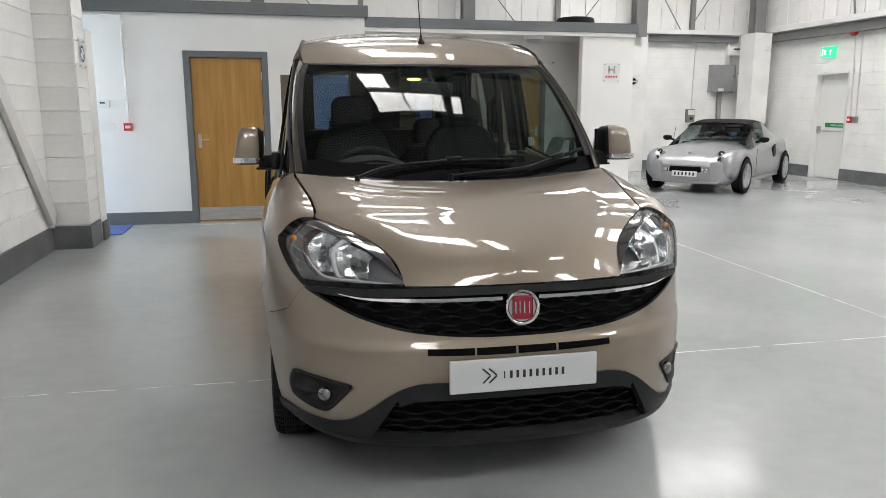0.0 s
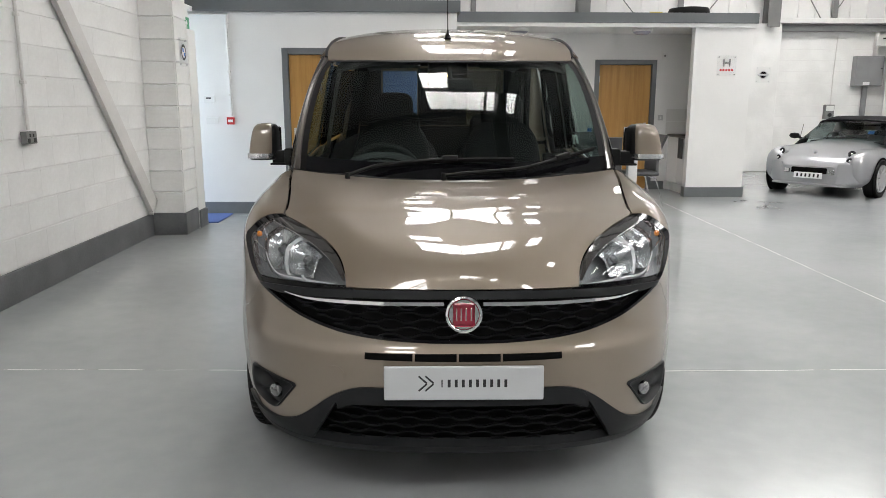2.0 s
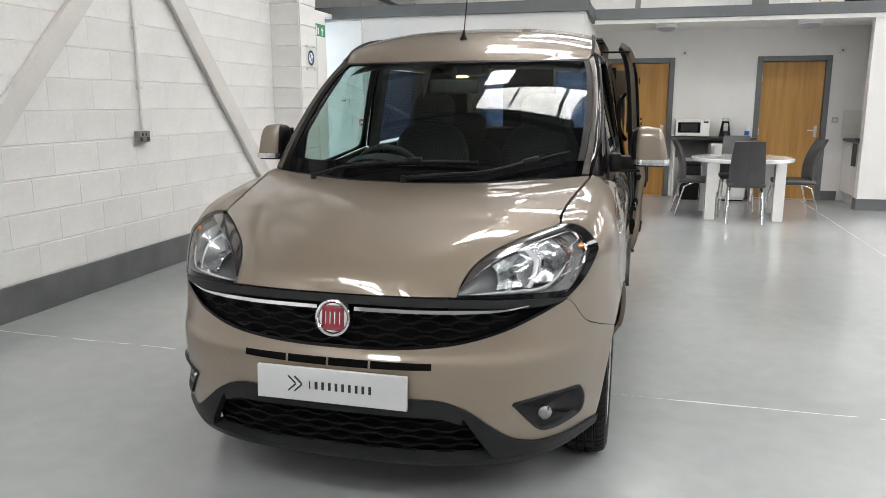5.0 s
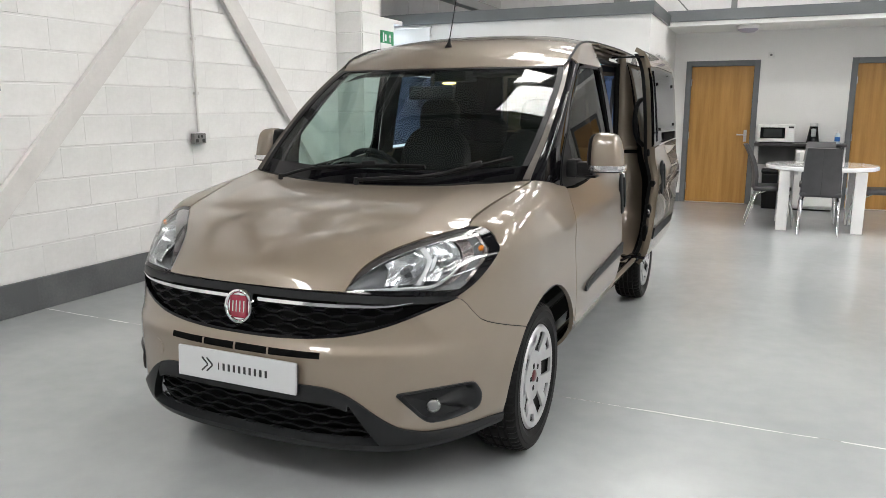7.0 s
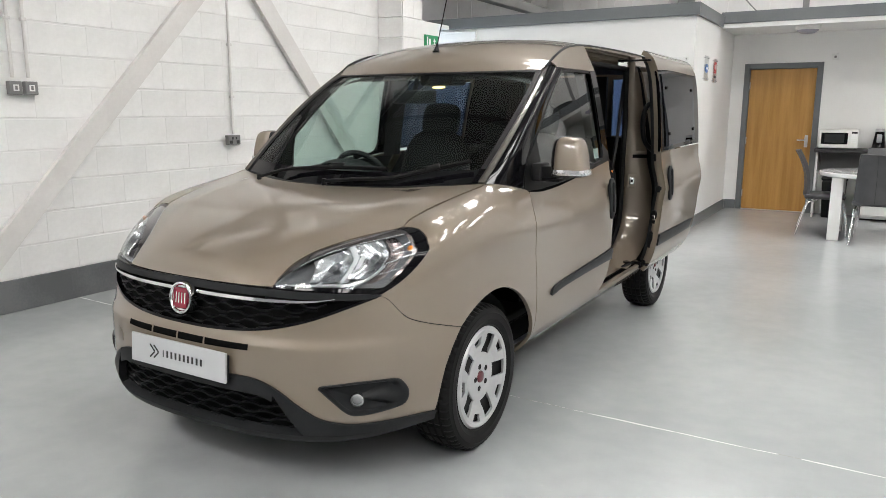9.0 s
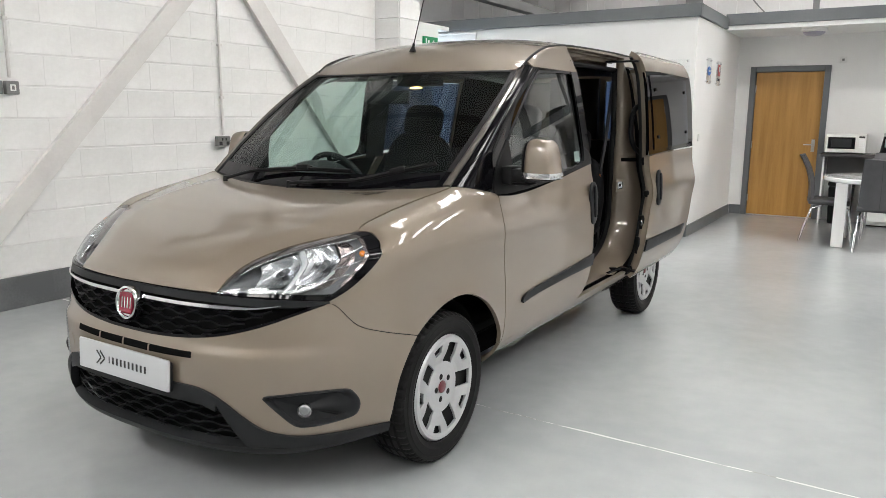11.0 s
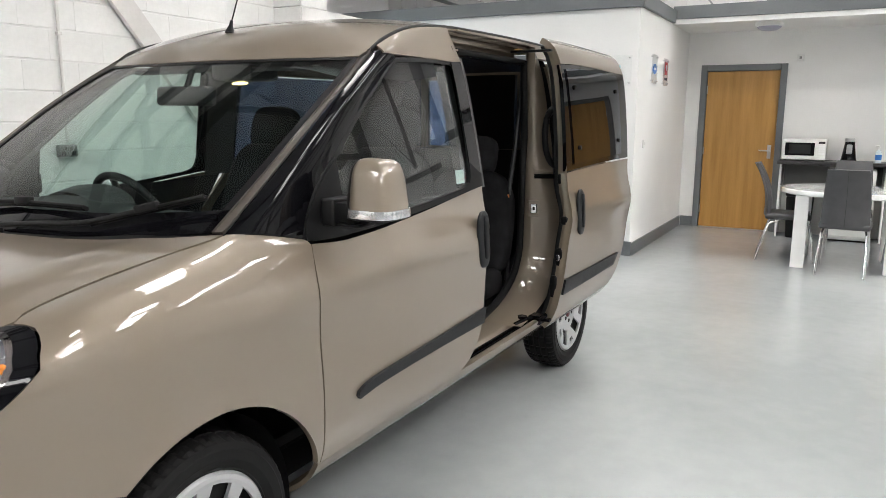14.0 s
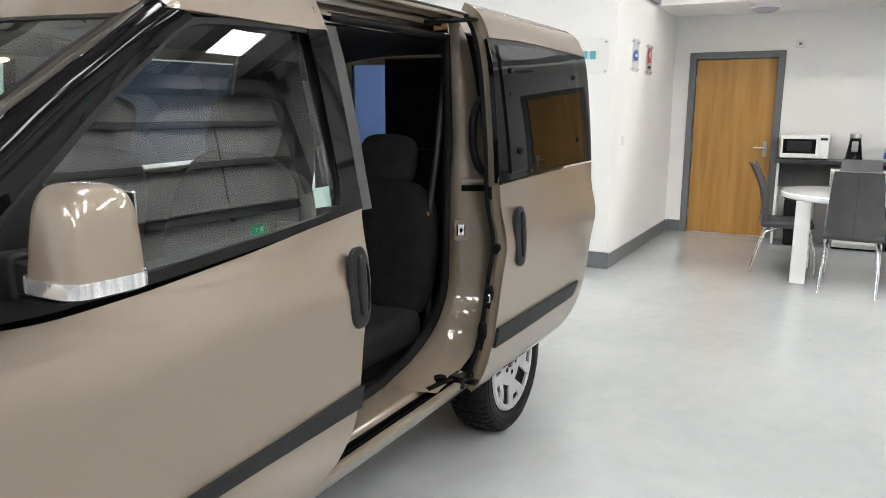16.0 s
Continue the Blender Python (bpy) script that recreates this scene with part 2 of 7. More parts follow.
# pier at the wall's end
pier = structure("pier_left", boxbm(XL - 0.3, -2.722, 4.747, 5.165, 0, ZC), M_MORTAR, "white painted block pier beside an opening", "pier")
structure("wall_over_passage", boxbm(XL - 0.3, -2.905, 5.1675, 5.90, 2.194, 2.50), M_WHITE, "white plastered wall set back over the passage", "wall")
structure("wall_end", boxbm(XL - 0.3, -2.7, 5.165, 5.436, 0, 2.19), M_WHITE, "white plastered wall end beside an opening", "wall")
structure("baseboard_pier", box(boxbm(XL, -2.7, 4.725, 5.18, 0, 0.235, 0.006), XL, -2.68, 5.182, 5.455, 0, 0.2, 0.004), M_PLINTH, "dark grey painted base of the pier", "baseboard")

# partition with the first door, passage to its left
structure("wall_partition", box(box(boxbm(-6.5, -1.89, 6.285, 6.42, 0, 2.49), -0.912, 0.285, 6.285, 6.42, 0, 2.49), -1.89, -0.912, 6.285, 6.42, 2.068, 2.49), M_WHITE, "white plastered partition wall", "wall")
structure("wall_side", boxbm(0.15, 0.285, 6.42, 8.865, 0, 2.49), M_WHITE, "white side wall of the kitchen recess", "wall")
structure("wall_back", box(box(box(boxbm(1.471, 2.636, 8.865, 8.995, 0, 2.49), 3.63, 4.582, 8.865, 8.995, 0, 2.49), 0.285, 0.463, 8.865, 8.995, 0, 2.49), 0.463, 1.471, 8.865, 8.995, 2.083, 2.49), M_WHITE, "white back wall of the kitchen recess", "wall")
structure("wall_over_door", boxbm(2.636, 3.63, 8.865, 8.995, 2.083, 2.49), M_WHITE, "white wall above a kitchen door", "wall")
structure("pillar", box(boxbm(3.855, 4.722, 7.845, 7.98, 0, 2.49), 4.582, 4.722, 7.98, 8.995, 0, 2.49), M_WHITE, "white plastered pillar at the end of the recess", "pillar")
structure("soffit", boxbm(0.285, 4.722, 7.805, 8.995, 2.49, 2.56), M_WHITE, "white soffit of the kitchen recess", "ceiling")
structure("soffit_passage", boxbm(-6.5, 0.285, 6.29, 8.935, 2.49, 2.55), M_WHITE, "white underside of the mezzanine deck", "ceiling")
structure("passage_wall", boxbm(-6.62, -6.5, 4.6, 6.4, 0, 2.5), M_WHITE, "white wall at the end of the passage", "wall")
structure("passage_wall_near", boxbm(-6.5, XL - 0.3, 5.213, 5.436, 0, 2.5), M_WHITE, "white wall of the passage", "wall")
structure("passage_ceiling", boxbm(-6.5, -2.95, 5.175, 6.284, 2.5, 2.55), M_WHITE, "white passage ceiling", "ceiling")
# grey fascia boards round the mezzanine
structure("fascia_left", boxbm(-5, 0.325, 6.24, 6.29, 2.50, 2.64, 0.004), M_GREY, "grey painted fascia board of the mezzanine", "fascia")
structure("fascia_side", boxbm(0.285, 0.325, 6.294, 7.78, 2.50, 2.64, 0.004), M_GREY, "grey painted fascia board of the mezzanine", "fascia")
structure("fascia_right", boxbm(0.285, 4.76, 7.785, 7.825, 2.545, 2.69, 0.004), M_GREY, "grey painted fascia board of the mezzanine", "fascia")
structure("mezzanine_deck", box(boxbm(-5, 0.285, 6.3, 11.9, 2.56, 2.6), 0.285, 4.722, 7.835, 11.9, 2.57, 2.6), M_GREY, "grey mezzanine deck above the rooms", "deck")
structure("baseboard_partition", box(box(box(box(boxbm(-6.5, -1.892, 6.267, 6.285, 0, 0.15, 0.003), -0.907, 0.303, 6.267, 6.285, 0, 0.15, 0.003), 0.285, 0.303, 6.287, 8.845, 0, 0.13, 0.003),
          0.305, 0.458, 8.847, 8.865, 0, 0.13, 0.003), 3.636, 3.85, 8.847, 8.865, 0, 0.14, 0.003), M_GREY, "grey painted skirting board", "baseboard")
structure("baseboard_pillar", box(box(boxbm(3.835, 4.742, 7.825, 7.845, 0, 0.15, 0.004), 3.835, 3.855, 7.847, 7.98, 0, 0.15, 0.004), 4.722, 4.742, 7.847, 8.865, 0, 0.15, 0.004), M_GREY, "grey painted skirting board round the pillar", "baseboard")

# far end and right-hand walls
wall_far = structure("wall_far", boxbm(4.6, XR, YF + 0.005, YF + 0.3, 0, 2.98), M_MORTAR, "white painted block wall at the far end", "wall")
wall_right = structure("wall_right", box(box(boxbm(XR + 0.0075, XR + 0.3, YB, 9.15, 0, 2.98), XR + 0.0075, XR + 0.3, 10.03, YF + 0.3, 0, 2.98), XR + 0.0075, XR + 0.3, 9.15, 10.03, 2.12, 2.98), M_MORTAR, "white painted block wall with a fire door", "wall")
structure("baseboard_far", boxbm(4.6, XR, YF - 0.02, YF, 0, 0.235, 0.004), M_PLINTH, "dark grey painted base band", "baseboard")
structure("baseboard_right", box(boxbm(XR - 0.02, XR, YB, 9.15, 0, 0.235, 0.004), XR - 0.02, XR, 10.03, YF - 0.022, 0, 0.235, 0.004), M_PLINTH, "dark grey painted base band", "baseboard")
structure("pier_far", boxbm(6.42, 7.13, YF - 0.22, YF - 0.002, 0, 2.98, 0.01), M_BLOCK, "white painted block pier at the far wall", "pier")
structure("pier_corner", boxbm(9.2, 9.62, 11.2, 11.7, 0, 2.98, 0.01), M_BLOCK, "white painted casing round a corner column", "pier")
# upper cladding, gutters and steel frame
cb = bmesh.new()
for i in range(60):
    x = -9 + i * 0.36
    box(cb, x, x + 0.30, YF + 0.05, YF + 0.07, 2.98, ZC)
box(cb, -9, 13, YF + 0.07, YF + 0.12, 2.9, ZC)
structure("cladding_far", cb, M_CLAD, "white profiled cladding sheets above the block wall", "cladding")
cb = bmesh.new()
for i in range(60):
    y = YB + i * 0.36
    box(cb, XR + 0.05, XR + 0.07, y, y + 0.30, 2.98, ZC)
box(cb, XR + 0.07, XR + 0.12, YB, YF, 2.9, ZC)
structure("cladding_right", cb, M_CLAD, "white profiled cladding sheets above the block wall", "cladding")
structure("beam_far", boxbm(4.6, 9.4, YF - 0.12, YF - 0.01, 2.84, 2.97), M_STEEL, "grey steel rail along the far wall", "beam")
structure("ledge_far", boxbm(6.9, 9.4, YF - 0.2, YF - 0.01, 2.99, 3.09, 0.01), M_CLAD, "white capping along the block wall", "ledge")
structure("beam_right", boxbm(XR - 0.12, XR - 0.01, YB, 11.6, 2.80, 2.97), M_STEEL, "grey steel rail along the right wall", "beam")
structure("ledge_right", boxbm(XR - 0.2, XR - 0.01, YB, 11.6, 2.99, 3.11, 0.01), M_CLAD, "white capping along the block wall", "ledge")

for z in (3.98, 4.92, 5.72):
    structure("girt", boxbm(XR - 0.10, XR + 0.05, YB, 11.9, z, z + 0.13), M_STEEL, "grey steel rail behind the cladding", "girt")
structure("bracing_rod", cylbm((XR - 0.05, 9.45, 4.95), (XR - 0.05, 9.1, 3.1), 0.02, n=8), M_STEEL, "thin grey steel bracing rod", "rod")


def steel_column(x, y, z0, z1, w=0.25):
    bm = bmesh.new()
    box(bm, x - w / 2, x + w / 2, y - w / 2, y - w / 2 + 0.014, z0, z1)
    box(bm, x - w / 2, x + w / 2, y + w / 2 - 0.014, y + w / 2, z0, z1)
    box(bm, x - 0.006, x + 0.006, y - w / 2, y + w / 2, z0, z1)
    return structure("steel_column", bm, M_STEEL, "grey painted steel column", "column")


for x, y, z0 in ((-1.1, 11.9, 2.6), (3.05, 11.9, 2.6), (6.88, 11.95, 2.9), (9.4, 11.45, 2.98), (9.68, 3.2, 0), (9.68, -4.5, 0)):
    steel_column(x, y, z0, ZC, 0.25 if y > 11 else 0.24)
for x in (0.9, 5.1, 8.28):
    bm = boxbm(x - 0.05, x + 0.05, YF - 0.06, YF + 0.02, 3.1 if x > 6.8 else 2.6, ZC)
    structure("cladding_post", bm, M_STEEL, "grey steel post behind the cladding", "post")
for x0, z0, x1, z1 in ((7.0, 4.6, 8.0, 3.1), (9.2, 4.6, 8.2, 3.1), (3.1, 4.4, 4.6, 2.65), (6.6, 4.4, 5.2, 2.65), (-1, 4.4, 0.6, 2.65)):
    structure("bracing_rod", cylbm((x0, YF - 0.03, z0), (x1, YF - 0.03, z1), 0.012, n=8), M_STEEL, "thin grey steel bracing rod", "rod")

# behind the camera and overhead
# unseen closing wall, its grey chosen to dim light on the van's front
M_BEHIND = textured("unseen_grey_wall", (0.20, 0.205, 0.21), (0.24, 0.245, 0.25), 2.0, (0.5, 0.6), 0.05, 40)
structure("wall_behind", boxbm(-9, 13, YB - 0.3, YB, 0, ZC), M_BEHIND, "unseen plain grey wall behind the walk", "wall")
structure("wall_left_upper", boxbm(-9, -6.5, 4.5, 12.3, 0, ZC), M_CLAD, "white wall beyond the passage", "wall")
structure("ceiling", boxbm(-9, 13, YB - 0.3, 12.4, ZC, ZC + 0.2), M_CEIL, "white profiled roof lining of the hall", "ceiling")
for y in (-7.5, -5.2, -2.9, -0.6, 1.7, 4.0, 6.3, 8.6, 10.9):
    structure("purlin", boxbm(-3.2, 9.8, y - 0.06, y + 0.06, ZC - 0.22, ZC - 0.005), M_STEEL, "grey steel roof purlin", "purlin")
for x in (-3.0, 1.2, 5.4, 9.5):
    structure("rafter", boxbm(x - 0.1, x + 0.1, YB, 12, ZC - 0.55, ZC - 0.23), M_STEEL, "grey steel roof rafter", "rafter")


# rails, posts and upper braces of the left wall above the blockwork
for z in (3.02, 4.05, 5.1):
    structure("girt_left", boxbm(XL - 0.02, XL + 0.13, YB, 12, z, z + 0.14), M_STEEL, "grey steel rail on the side wall", "girt")
for y in (-5.4, -0.5, 4.95):
    structure("steel_column", boxbm(XL - 0.02, XL + 0.2, y - 0.1, y + 0.1, 3.16 if y > 0 else 2.6, ZC - 0.56), M_STEEL, "grey painted steel column", "column")
for a, b in ((2.3, -0.3), (2.5, 4.8)):
    structure("upper_brace", cylbm((XL + 0.1, a, 3.1), (XL + 0.1, b, 5.6), 0.07, n=10), M_STEEL, "grey steel brace high on the wall", "brace")


# daylight panels in the roof and lamps
def rooflight(x, y, w, d):
    ob = thing("rooflight", pose(x, y, ZC), "translucent white rooflight or added fill panel in the hall roof", "rooflight", "rooflights")
    part("panel", boxbm(-w / 2, w / 2, -d / 2, d / 2, -0.02, -0.006), M_ROOFLIGHT, ob)
    bm = bmesh.new()
    for k in (-1, 1):
        box(bm, -w / 2 - 0.04, w / 2 + 0.04, k * (d / 2 + 0.02) - 0.02, k * (d / 2 + 0.02) + 0.02, -0.05, -0.004)
        box(bm, k * (w / 2 + 0.02) - 0.02, k * (w / 2 + 0.02) + 0.02, -d / 2, d / 2, -0.05, -0.004)
    part("frame", bm, M_STEEL, ob)
    return ob


# the row at y 9.3 is unseen, added to brighten the far end
for y, d in ((-6.4, 1.4), (2.45, 0.9), (5.75, 0.65), (9.3, 1.4)):
    for x in (-0.12, 0.59, 1.30, 4.9, 6.0, 7.1, 8.2):
        rooflight(x, y, 0.66 if x < 2 else 1.0, d)
for x in (5.6, 6.7, 7.8):
    rooflight(x, -1.8, 1.0, 1.6)

# two more unseen panels, added to brighten the left floor and wall
for y in (-8.0, -6.0):
    rooflight(-2.1, y, 1.5, 1.7)


def led_fitting(x, y, z):
    ob = thing("high_bay_lamp", pose(x, y, z), "square white high-bay lamp hung from the roof", "lamp", "high-bay lamps")
    part("housing", boxbm(-0.24, 0.24, -0.3, 0.3, 0.0, 0.09, 0.01), M_WPLASTIC, ob)
    part("diffuser", boxbm(-0.21, 0.21, -0.27, 0.27, -0.008, -0.002), M_LEDPANEL, ob)
    part("hanger", cylbm((0, 0, 0.09), (0, 0, ZC - z - 0.01), 0.008, n=8), M_STEEL, ob)


for x, y in ((-0.22, 2.95), (-0.22, 6.6), (2.6, -1.0), (2.6, -5.2), (0.15, -5.2)):
    led_fitting(x, y, 5.4)

# unseen area lamp added at the passage's end, for its bluish daylight
lamp = bpy.data.lights.new("passage_daylight", "AREA")
lamp.shape, lamp.size, lamp.size_y, lamp.energy, lamp.color = "RECTANGLE", 0.9, 1.9, 200, (0.72, 0.86, 1.0)
ob = new("passage_daylight", lamp)
ob.matrix_basis = look((-6.3, 5.7, 1.2), (-3, 5.75, 1.1))


# ---- the van ----
M_PAINT = textured("beige_metallic_paint", (0.196, 0.158, 0.117), (0.203, 0.164, 0.121), 1.5, (0.42, 0.46), 0.0, 6, metal=0.30, coat=1.0)
M_PAINT.node_tree.nodes["Principled BSDF"].inputs["Coat IOR"].default_value = 1.68
M_PAINT.node_tree.nodes["Principled BSDF"].inputs["Coat Roughness"].default_value = 0.015
M_TRIM = textured("charcoal_plastic_trim", (0.011, 0.012, 0.0132), (0.016, 0.017, 0.0183), 12, (0.42, 0.55), 0.15, 400, spec=0.2)
M_BGLOSS = mat("gloss_black_trim", (0.004, 0.004, 0.005), 0.04, spec=0.2)
M_RUBBER = textured("tyre_rubber", (0.006, 0.006, 0.0062), (0.010, 0.010, 0.010), 10, (0.5, 0.65), 0.2, 120, spec=0.14)
M_WHEEL = mat("silver_wheel_paint", (0.43, 0.435, 0.44), 0.36, 0.35, coat=0.5)
M_BRAKE = mat("dark_brake_metal", (0.007, 0.007, 0.007), 0.6, 0.2, spec=0.2)
M_WS = glass("windscreen_glass", (0.72, 0.86, 0.81), 0.0, 0.92, 0.03)
M_SIDEGLASS = glass("green_tinted_glass", (0.70, 0.81, 0.78), 0.0, 0.9, 0.11)
M_FILM_DARK = glass("dark_window_film", (0.05, 0.063, 0.105), 0.0, 0.9, 0.04)
M_PRIVACY = glass("privacy_glass", (0.10, 0.13, 0.20), 0.0, 0.9, 0.09)
M_FILM = glass("blue_window_film", (0.085, 0.135, 0.27), 0.0, 0.9, 0.04)
M_LENS = glass("lamp_lens", (0.93, 0.95, 0.96), 0.0, 0.97)
M_REFL = mat("lamp_reflector", (0.50, 0.51, 0.52), 0.27, 1.0)
M_AMBER = mat("amber_bulb", (0.8, 0.25, 0.03), 0.25, coat=0.5)
M_FABRIC = textured("charcoal_seat_fabric", (0.007, 0.007, 0.008), (0.013, 0.013, 0.0145), 20, (0.8, 0.95), 0.3, 300, spec=0.2)
M_FABRIC2 = textured("grey_seat_fabric", (0.012, 0.012, 0.013), (0.018, 0.018, 0.02), 20, (0.8, 0.95), 0.3, 300, spec=0.2)
M_DASH = textured("dark_dash_plastic", (0.009, 0.010, 0.011), (0.014, 0.0155, 0.0165), 10, (0.5, 0.65), 0.1, 250, spec=0.3)
M_HEADLINER = textured("grey_headliner", (0.05, 0.05, 0.05), (0.07, 0.07, 0.07), 10, (0.85, 0.95), 0.1, 200)
M_MAROON = mat("maroon_badge_enamel", (0.22, 0.012, 0.03), 0.25, coat=0.8)
M_PLATE = mat("silver_show_plate", (0.55, 0.56, 0.57), 0.35, 0.3)
M_INK = mat("black_ink", (0.015, 0.015, 0.016), 0.5)
M_CLIPW = mat("pale_label", (0.6, 0.68, 0.66), 0.5)
M_ORANGE = mat("orange_plastic", (0.7, 0.2, 0.03), 0.4)
M_STRIP = textured("brown_grey_pillar_strip", (0.10, 0.088, 0.077), (0.115, 0.10, 0.087), 10, (0.3, 0.38), 0.0, 200, metal=0.4, coat=0.8)
M_CABINLAMP = mat("warm_cabin_lamp", (1.0, 0.62, 0.24), 0.4, emit=4.0)

van = thing("van", pose(-0.024, 0, 0, 0, 0, -0.7), "beige metallic panel van with one sliding side door open", "van")


def spline(pts, u):
    """A point on the smooth curve through pts, u from 0 to 1."""
    n = len(pts) - 1
    t = min(max(u, 0.0), 1.0) * n
    i = min(int(t), n - 1)
    f = t - i
    p = [Vector(pts[min(max(k, 0), n)]) for k in (i - 1, i, i + 1, i + 2)]
    if i == 0:
        p[0] = 2 * p[1] - p[2]
    if i == n - 1:
        p[3] = 2 * p[2] - p[1]
    return 0.5 * (2 * p[1] + (p[2] - p[0]) * f + (2 * p[0] - 5 * p[1] + 4 * p[2] - p[3]) * f * f + (3 * p[1] - p[0] - 3 * p[2] + p[3]) * f ** 3)


def even(pts, n):
    """n + 1 points at even steps along the smooth curve."""
    raw = [spline(pts, i / 120) for i in range(121)]
    cum = [0.0]
    for a, b in zip(raw, raw[1:]):
        cum.append(cum[-1] + (b - a).length)
    out, k = [], 0
    for i in range(n + 1):
        d = cum[-1] * i / n
        while k < 119 and cum[k + 1] < d:
            k += 1
        w = (d - cum[k]) / max(cum[k + 1] - cum[k], 1e-9)
        out.append(raw[k].lerp(raw[k + 1], min(max(w, 0), 1)))
    return out


def table(rows, v):
    """Smooth value between (key, value) rows."""
    ks = [r[0] for r in rows]
    if v <= ks[0]:
        return rows[0][1]
    if v >= ks[-1]:
        return rows[-1][1]
    i = max(k for k in range(len(ks) - 1) if ks[k] <= v)
    f = (v - ks[i]) / (ks[i + 1] - ks[i])

    def slope(k):
        a, b = max(k - 1, 0), min(k + 1, len(ks) - 1)
        return (rows[b][1] - rows[a][1]) / (ks[b] - ks[a])
    h = ks[i + 1] - ks[i]
    return ((2 * f ** 3 - 3 * f * f + 1) * rows[i][1] + (f ** 3 - 2 * f * f + f) * h * slope(i) + (3 * f * f - 2 * f ** 3) * rows[i + 1][1] + (f ** 3 - f * f) * h * slope(i + 1))


# plan outline at the widest height, from the middle of the nose round to the tail
PLAN = [(0, -0.892), (0.15, -0.89), (0.30, -0.876), (0.45, -0.838), (0.59, -0.768), (0.71, -0.652), (0.80, -0.495), (0.857, -0.33), (0.885, -0.17), (0.895, 0.0), (0.902, 0.3), (0.902, 0.7), (0.902, 1.2),
        (0.902, 1.8), (0.902, 2.4), (0.898, 3.0), (0.885, 3.3), (0.85, 3.44)]
_raw = [spline([(x, y, 0) for x, y in PLAN], i / 400) for i in range(401)]
_len = [0.0]
for _a, _b in zip(_raw, _raw[1:]):
    _len.append(_len[-1] + (_b - _a).length)
# how far the skin stands in from that outline, by height, at the nose and along the sides
NOSE = [(0.20, 0.075), (0.25, 0.03), (0.30, 0.008), (0.38, 0.0), (0.50, 0.0), (0.59, 0.004), (0.63, 0.022), (0.70, 0.036), (0.76, 0.044), (0.80, 0.055), (0.86, 0.075), (0.93, 0.108), (0.99, 0.15), (1.06, 0.22), (1.12, 0.30)]
SIDE = [(0.20, 0.05), (0.30, 0.022), (0.42, 0.006), (0.55, 0.0), (0.75, 0.006), (0.90, 0.014), (0.98, 0.036), (1.05, 0.064), (1.12, 0.082), (1.3, 0.112), (1.5, 0.150), (1.62, 0.177), (1.69, 0.199), (1.74, 0.222), (1.77, 0.240), (1.79, 0.260), (1.81, 0.290), (1.84, 0.36)]

TUCK = [(0.20, 0.19), (0.25, 0.145), (0.28, 0.10), (0.31, 0.065), (0.35, 0.034), (0.40, 0.012), (0.46, 0.002), (0.55, 0.0)]


def at_s(s):
    a = min(max(abs(s), 0), _len[-1] - 1e-6)
    i = int(np.searchsorted(_len, a, side="right")) - 1
    f = (a - _len[i]) / (_len[i + 1] - _len[i])
    p = _raw[i].lerp(_raw[i + 1], f)
    d = (_raw[min(i + 2, 400)] - _raw[max(i - 1, 0)]).normalized()
    return p, Vector((d.y, -d.x, 0))


def s_x(x):
    """Arc length at which the outline's front reaches x."""
    return math.copysign(float(np.interp(abs(x), [p.x for p in _raw[:200]], _len[:200])), x)


def s_y(y):
    """Arc length at which the outline's side reaches y."""
    return float(np.interp(y, [p.y for p in _raw], _len))


def skin(s, z, out=0.0):
    p, n = at_s(s)
    y = p.y
    w = min(max((abs(s) - 0.35) / 0.85, 0), 1)
    w = w * w * (3 - 2 * w)
    d = (1 - w) * table(NOSE, z) + w * table(SIDE, z)
    # shoulder crease and a soft waist along the doors
    if y > -0.3:
        k = min((y + 0.3) / 0.5, 1)
        d += k * (0.004 * math.exp(-((z - 0.80) / 0.09) ** 2) - 0.003 * math.exp(-((z - 0.92) / 0.05) ** 2))
    # the body tucks in under the doors
    f = min(max((y - 0.08) / 0.27, 0), 1)
    d += f * f * (3 - 2 * f) * table(TUCK, z)
    # flare over the front wheels
    r = math.hypot(y + 0.025, z - 0.31)
    if p.x > 0.7:
        d -= 0.007 * math.exp(-((r - 0.36) / 0.06) ** 2)
    q = p - n * (d - out)
    return Vector((math.copysign(q.x, s) if s else 0.0, q.y, z))


def grid_mesh(pts, rim=0.012, flip=False, bm=None):
    """A surface through rows of points, its edge turned inwards by rim."""
    bm = bm or bmesh.new()
    nu, nv = len(pts), len(pts[0])
    vs = [[bm.verts.new(p) for p in row] for row in pts]
    fs = []
    for i in range(nu - 1):
        for j in range(nv - 1):
            q = (vs[i][j], vs[i + 1][j], vs[i + 1][j + 1], vs[i][j + 1])
            fs.append(bm.faces.new(q[::-1] if flip else q))
    if rim:
        bm.normal_update()
        loop = [vs[i][0] for i in range(nu)] + [vs[-1][j] for j in range(1, nv)] + [vs[i][-1] for i in range(nu - 2, -1, -1)] + [vs[0][j] for j in range(nv - 2, 0, -1)]
        inner = [bm.verts.new(v.co - v.normal * rim) for v in loop]
        n = len(loop)
        for k in range(n):
            q = (loop[k], inner[k], inner[(k + 1) % n], loop[(k + 1) % n])
            bm.faces.new(q if not flip else q[::-1])
    return bm


def turn_in(bm, rim):
    """Turns the open edge of a surface inwards by rim."""
    bm.normal_update()
    edges = [e for e in bm.edges if e.is_boundary]
    inner = {v: bm.verts.new(v.co - v.normal * rim) for v in {v for e in edges for v in e.verts}}
    for e in edges:
        a = e.link_loops[0].vert
        b = e.other_vert(a)
        bm.faces.new((b, a, inner[a], inner[b]))


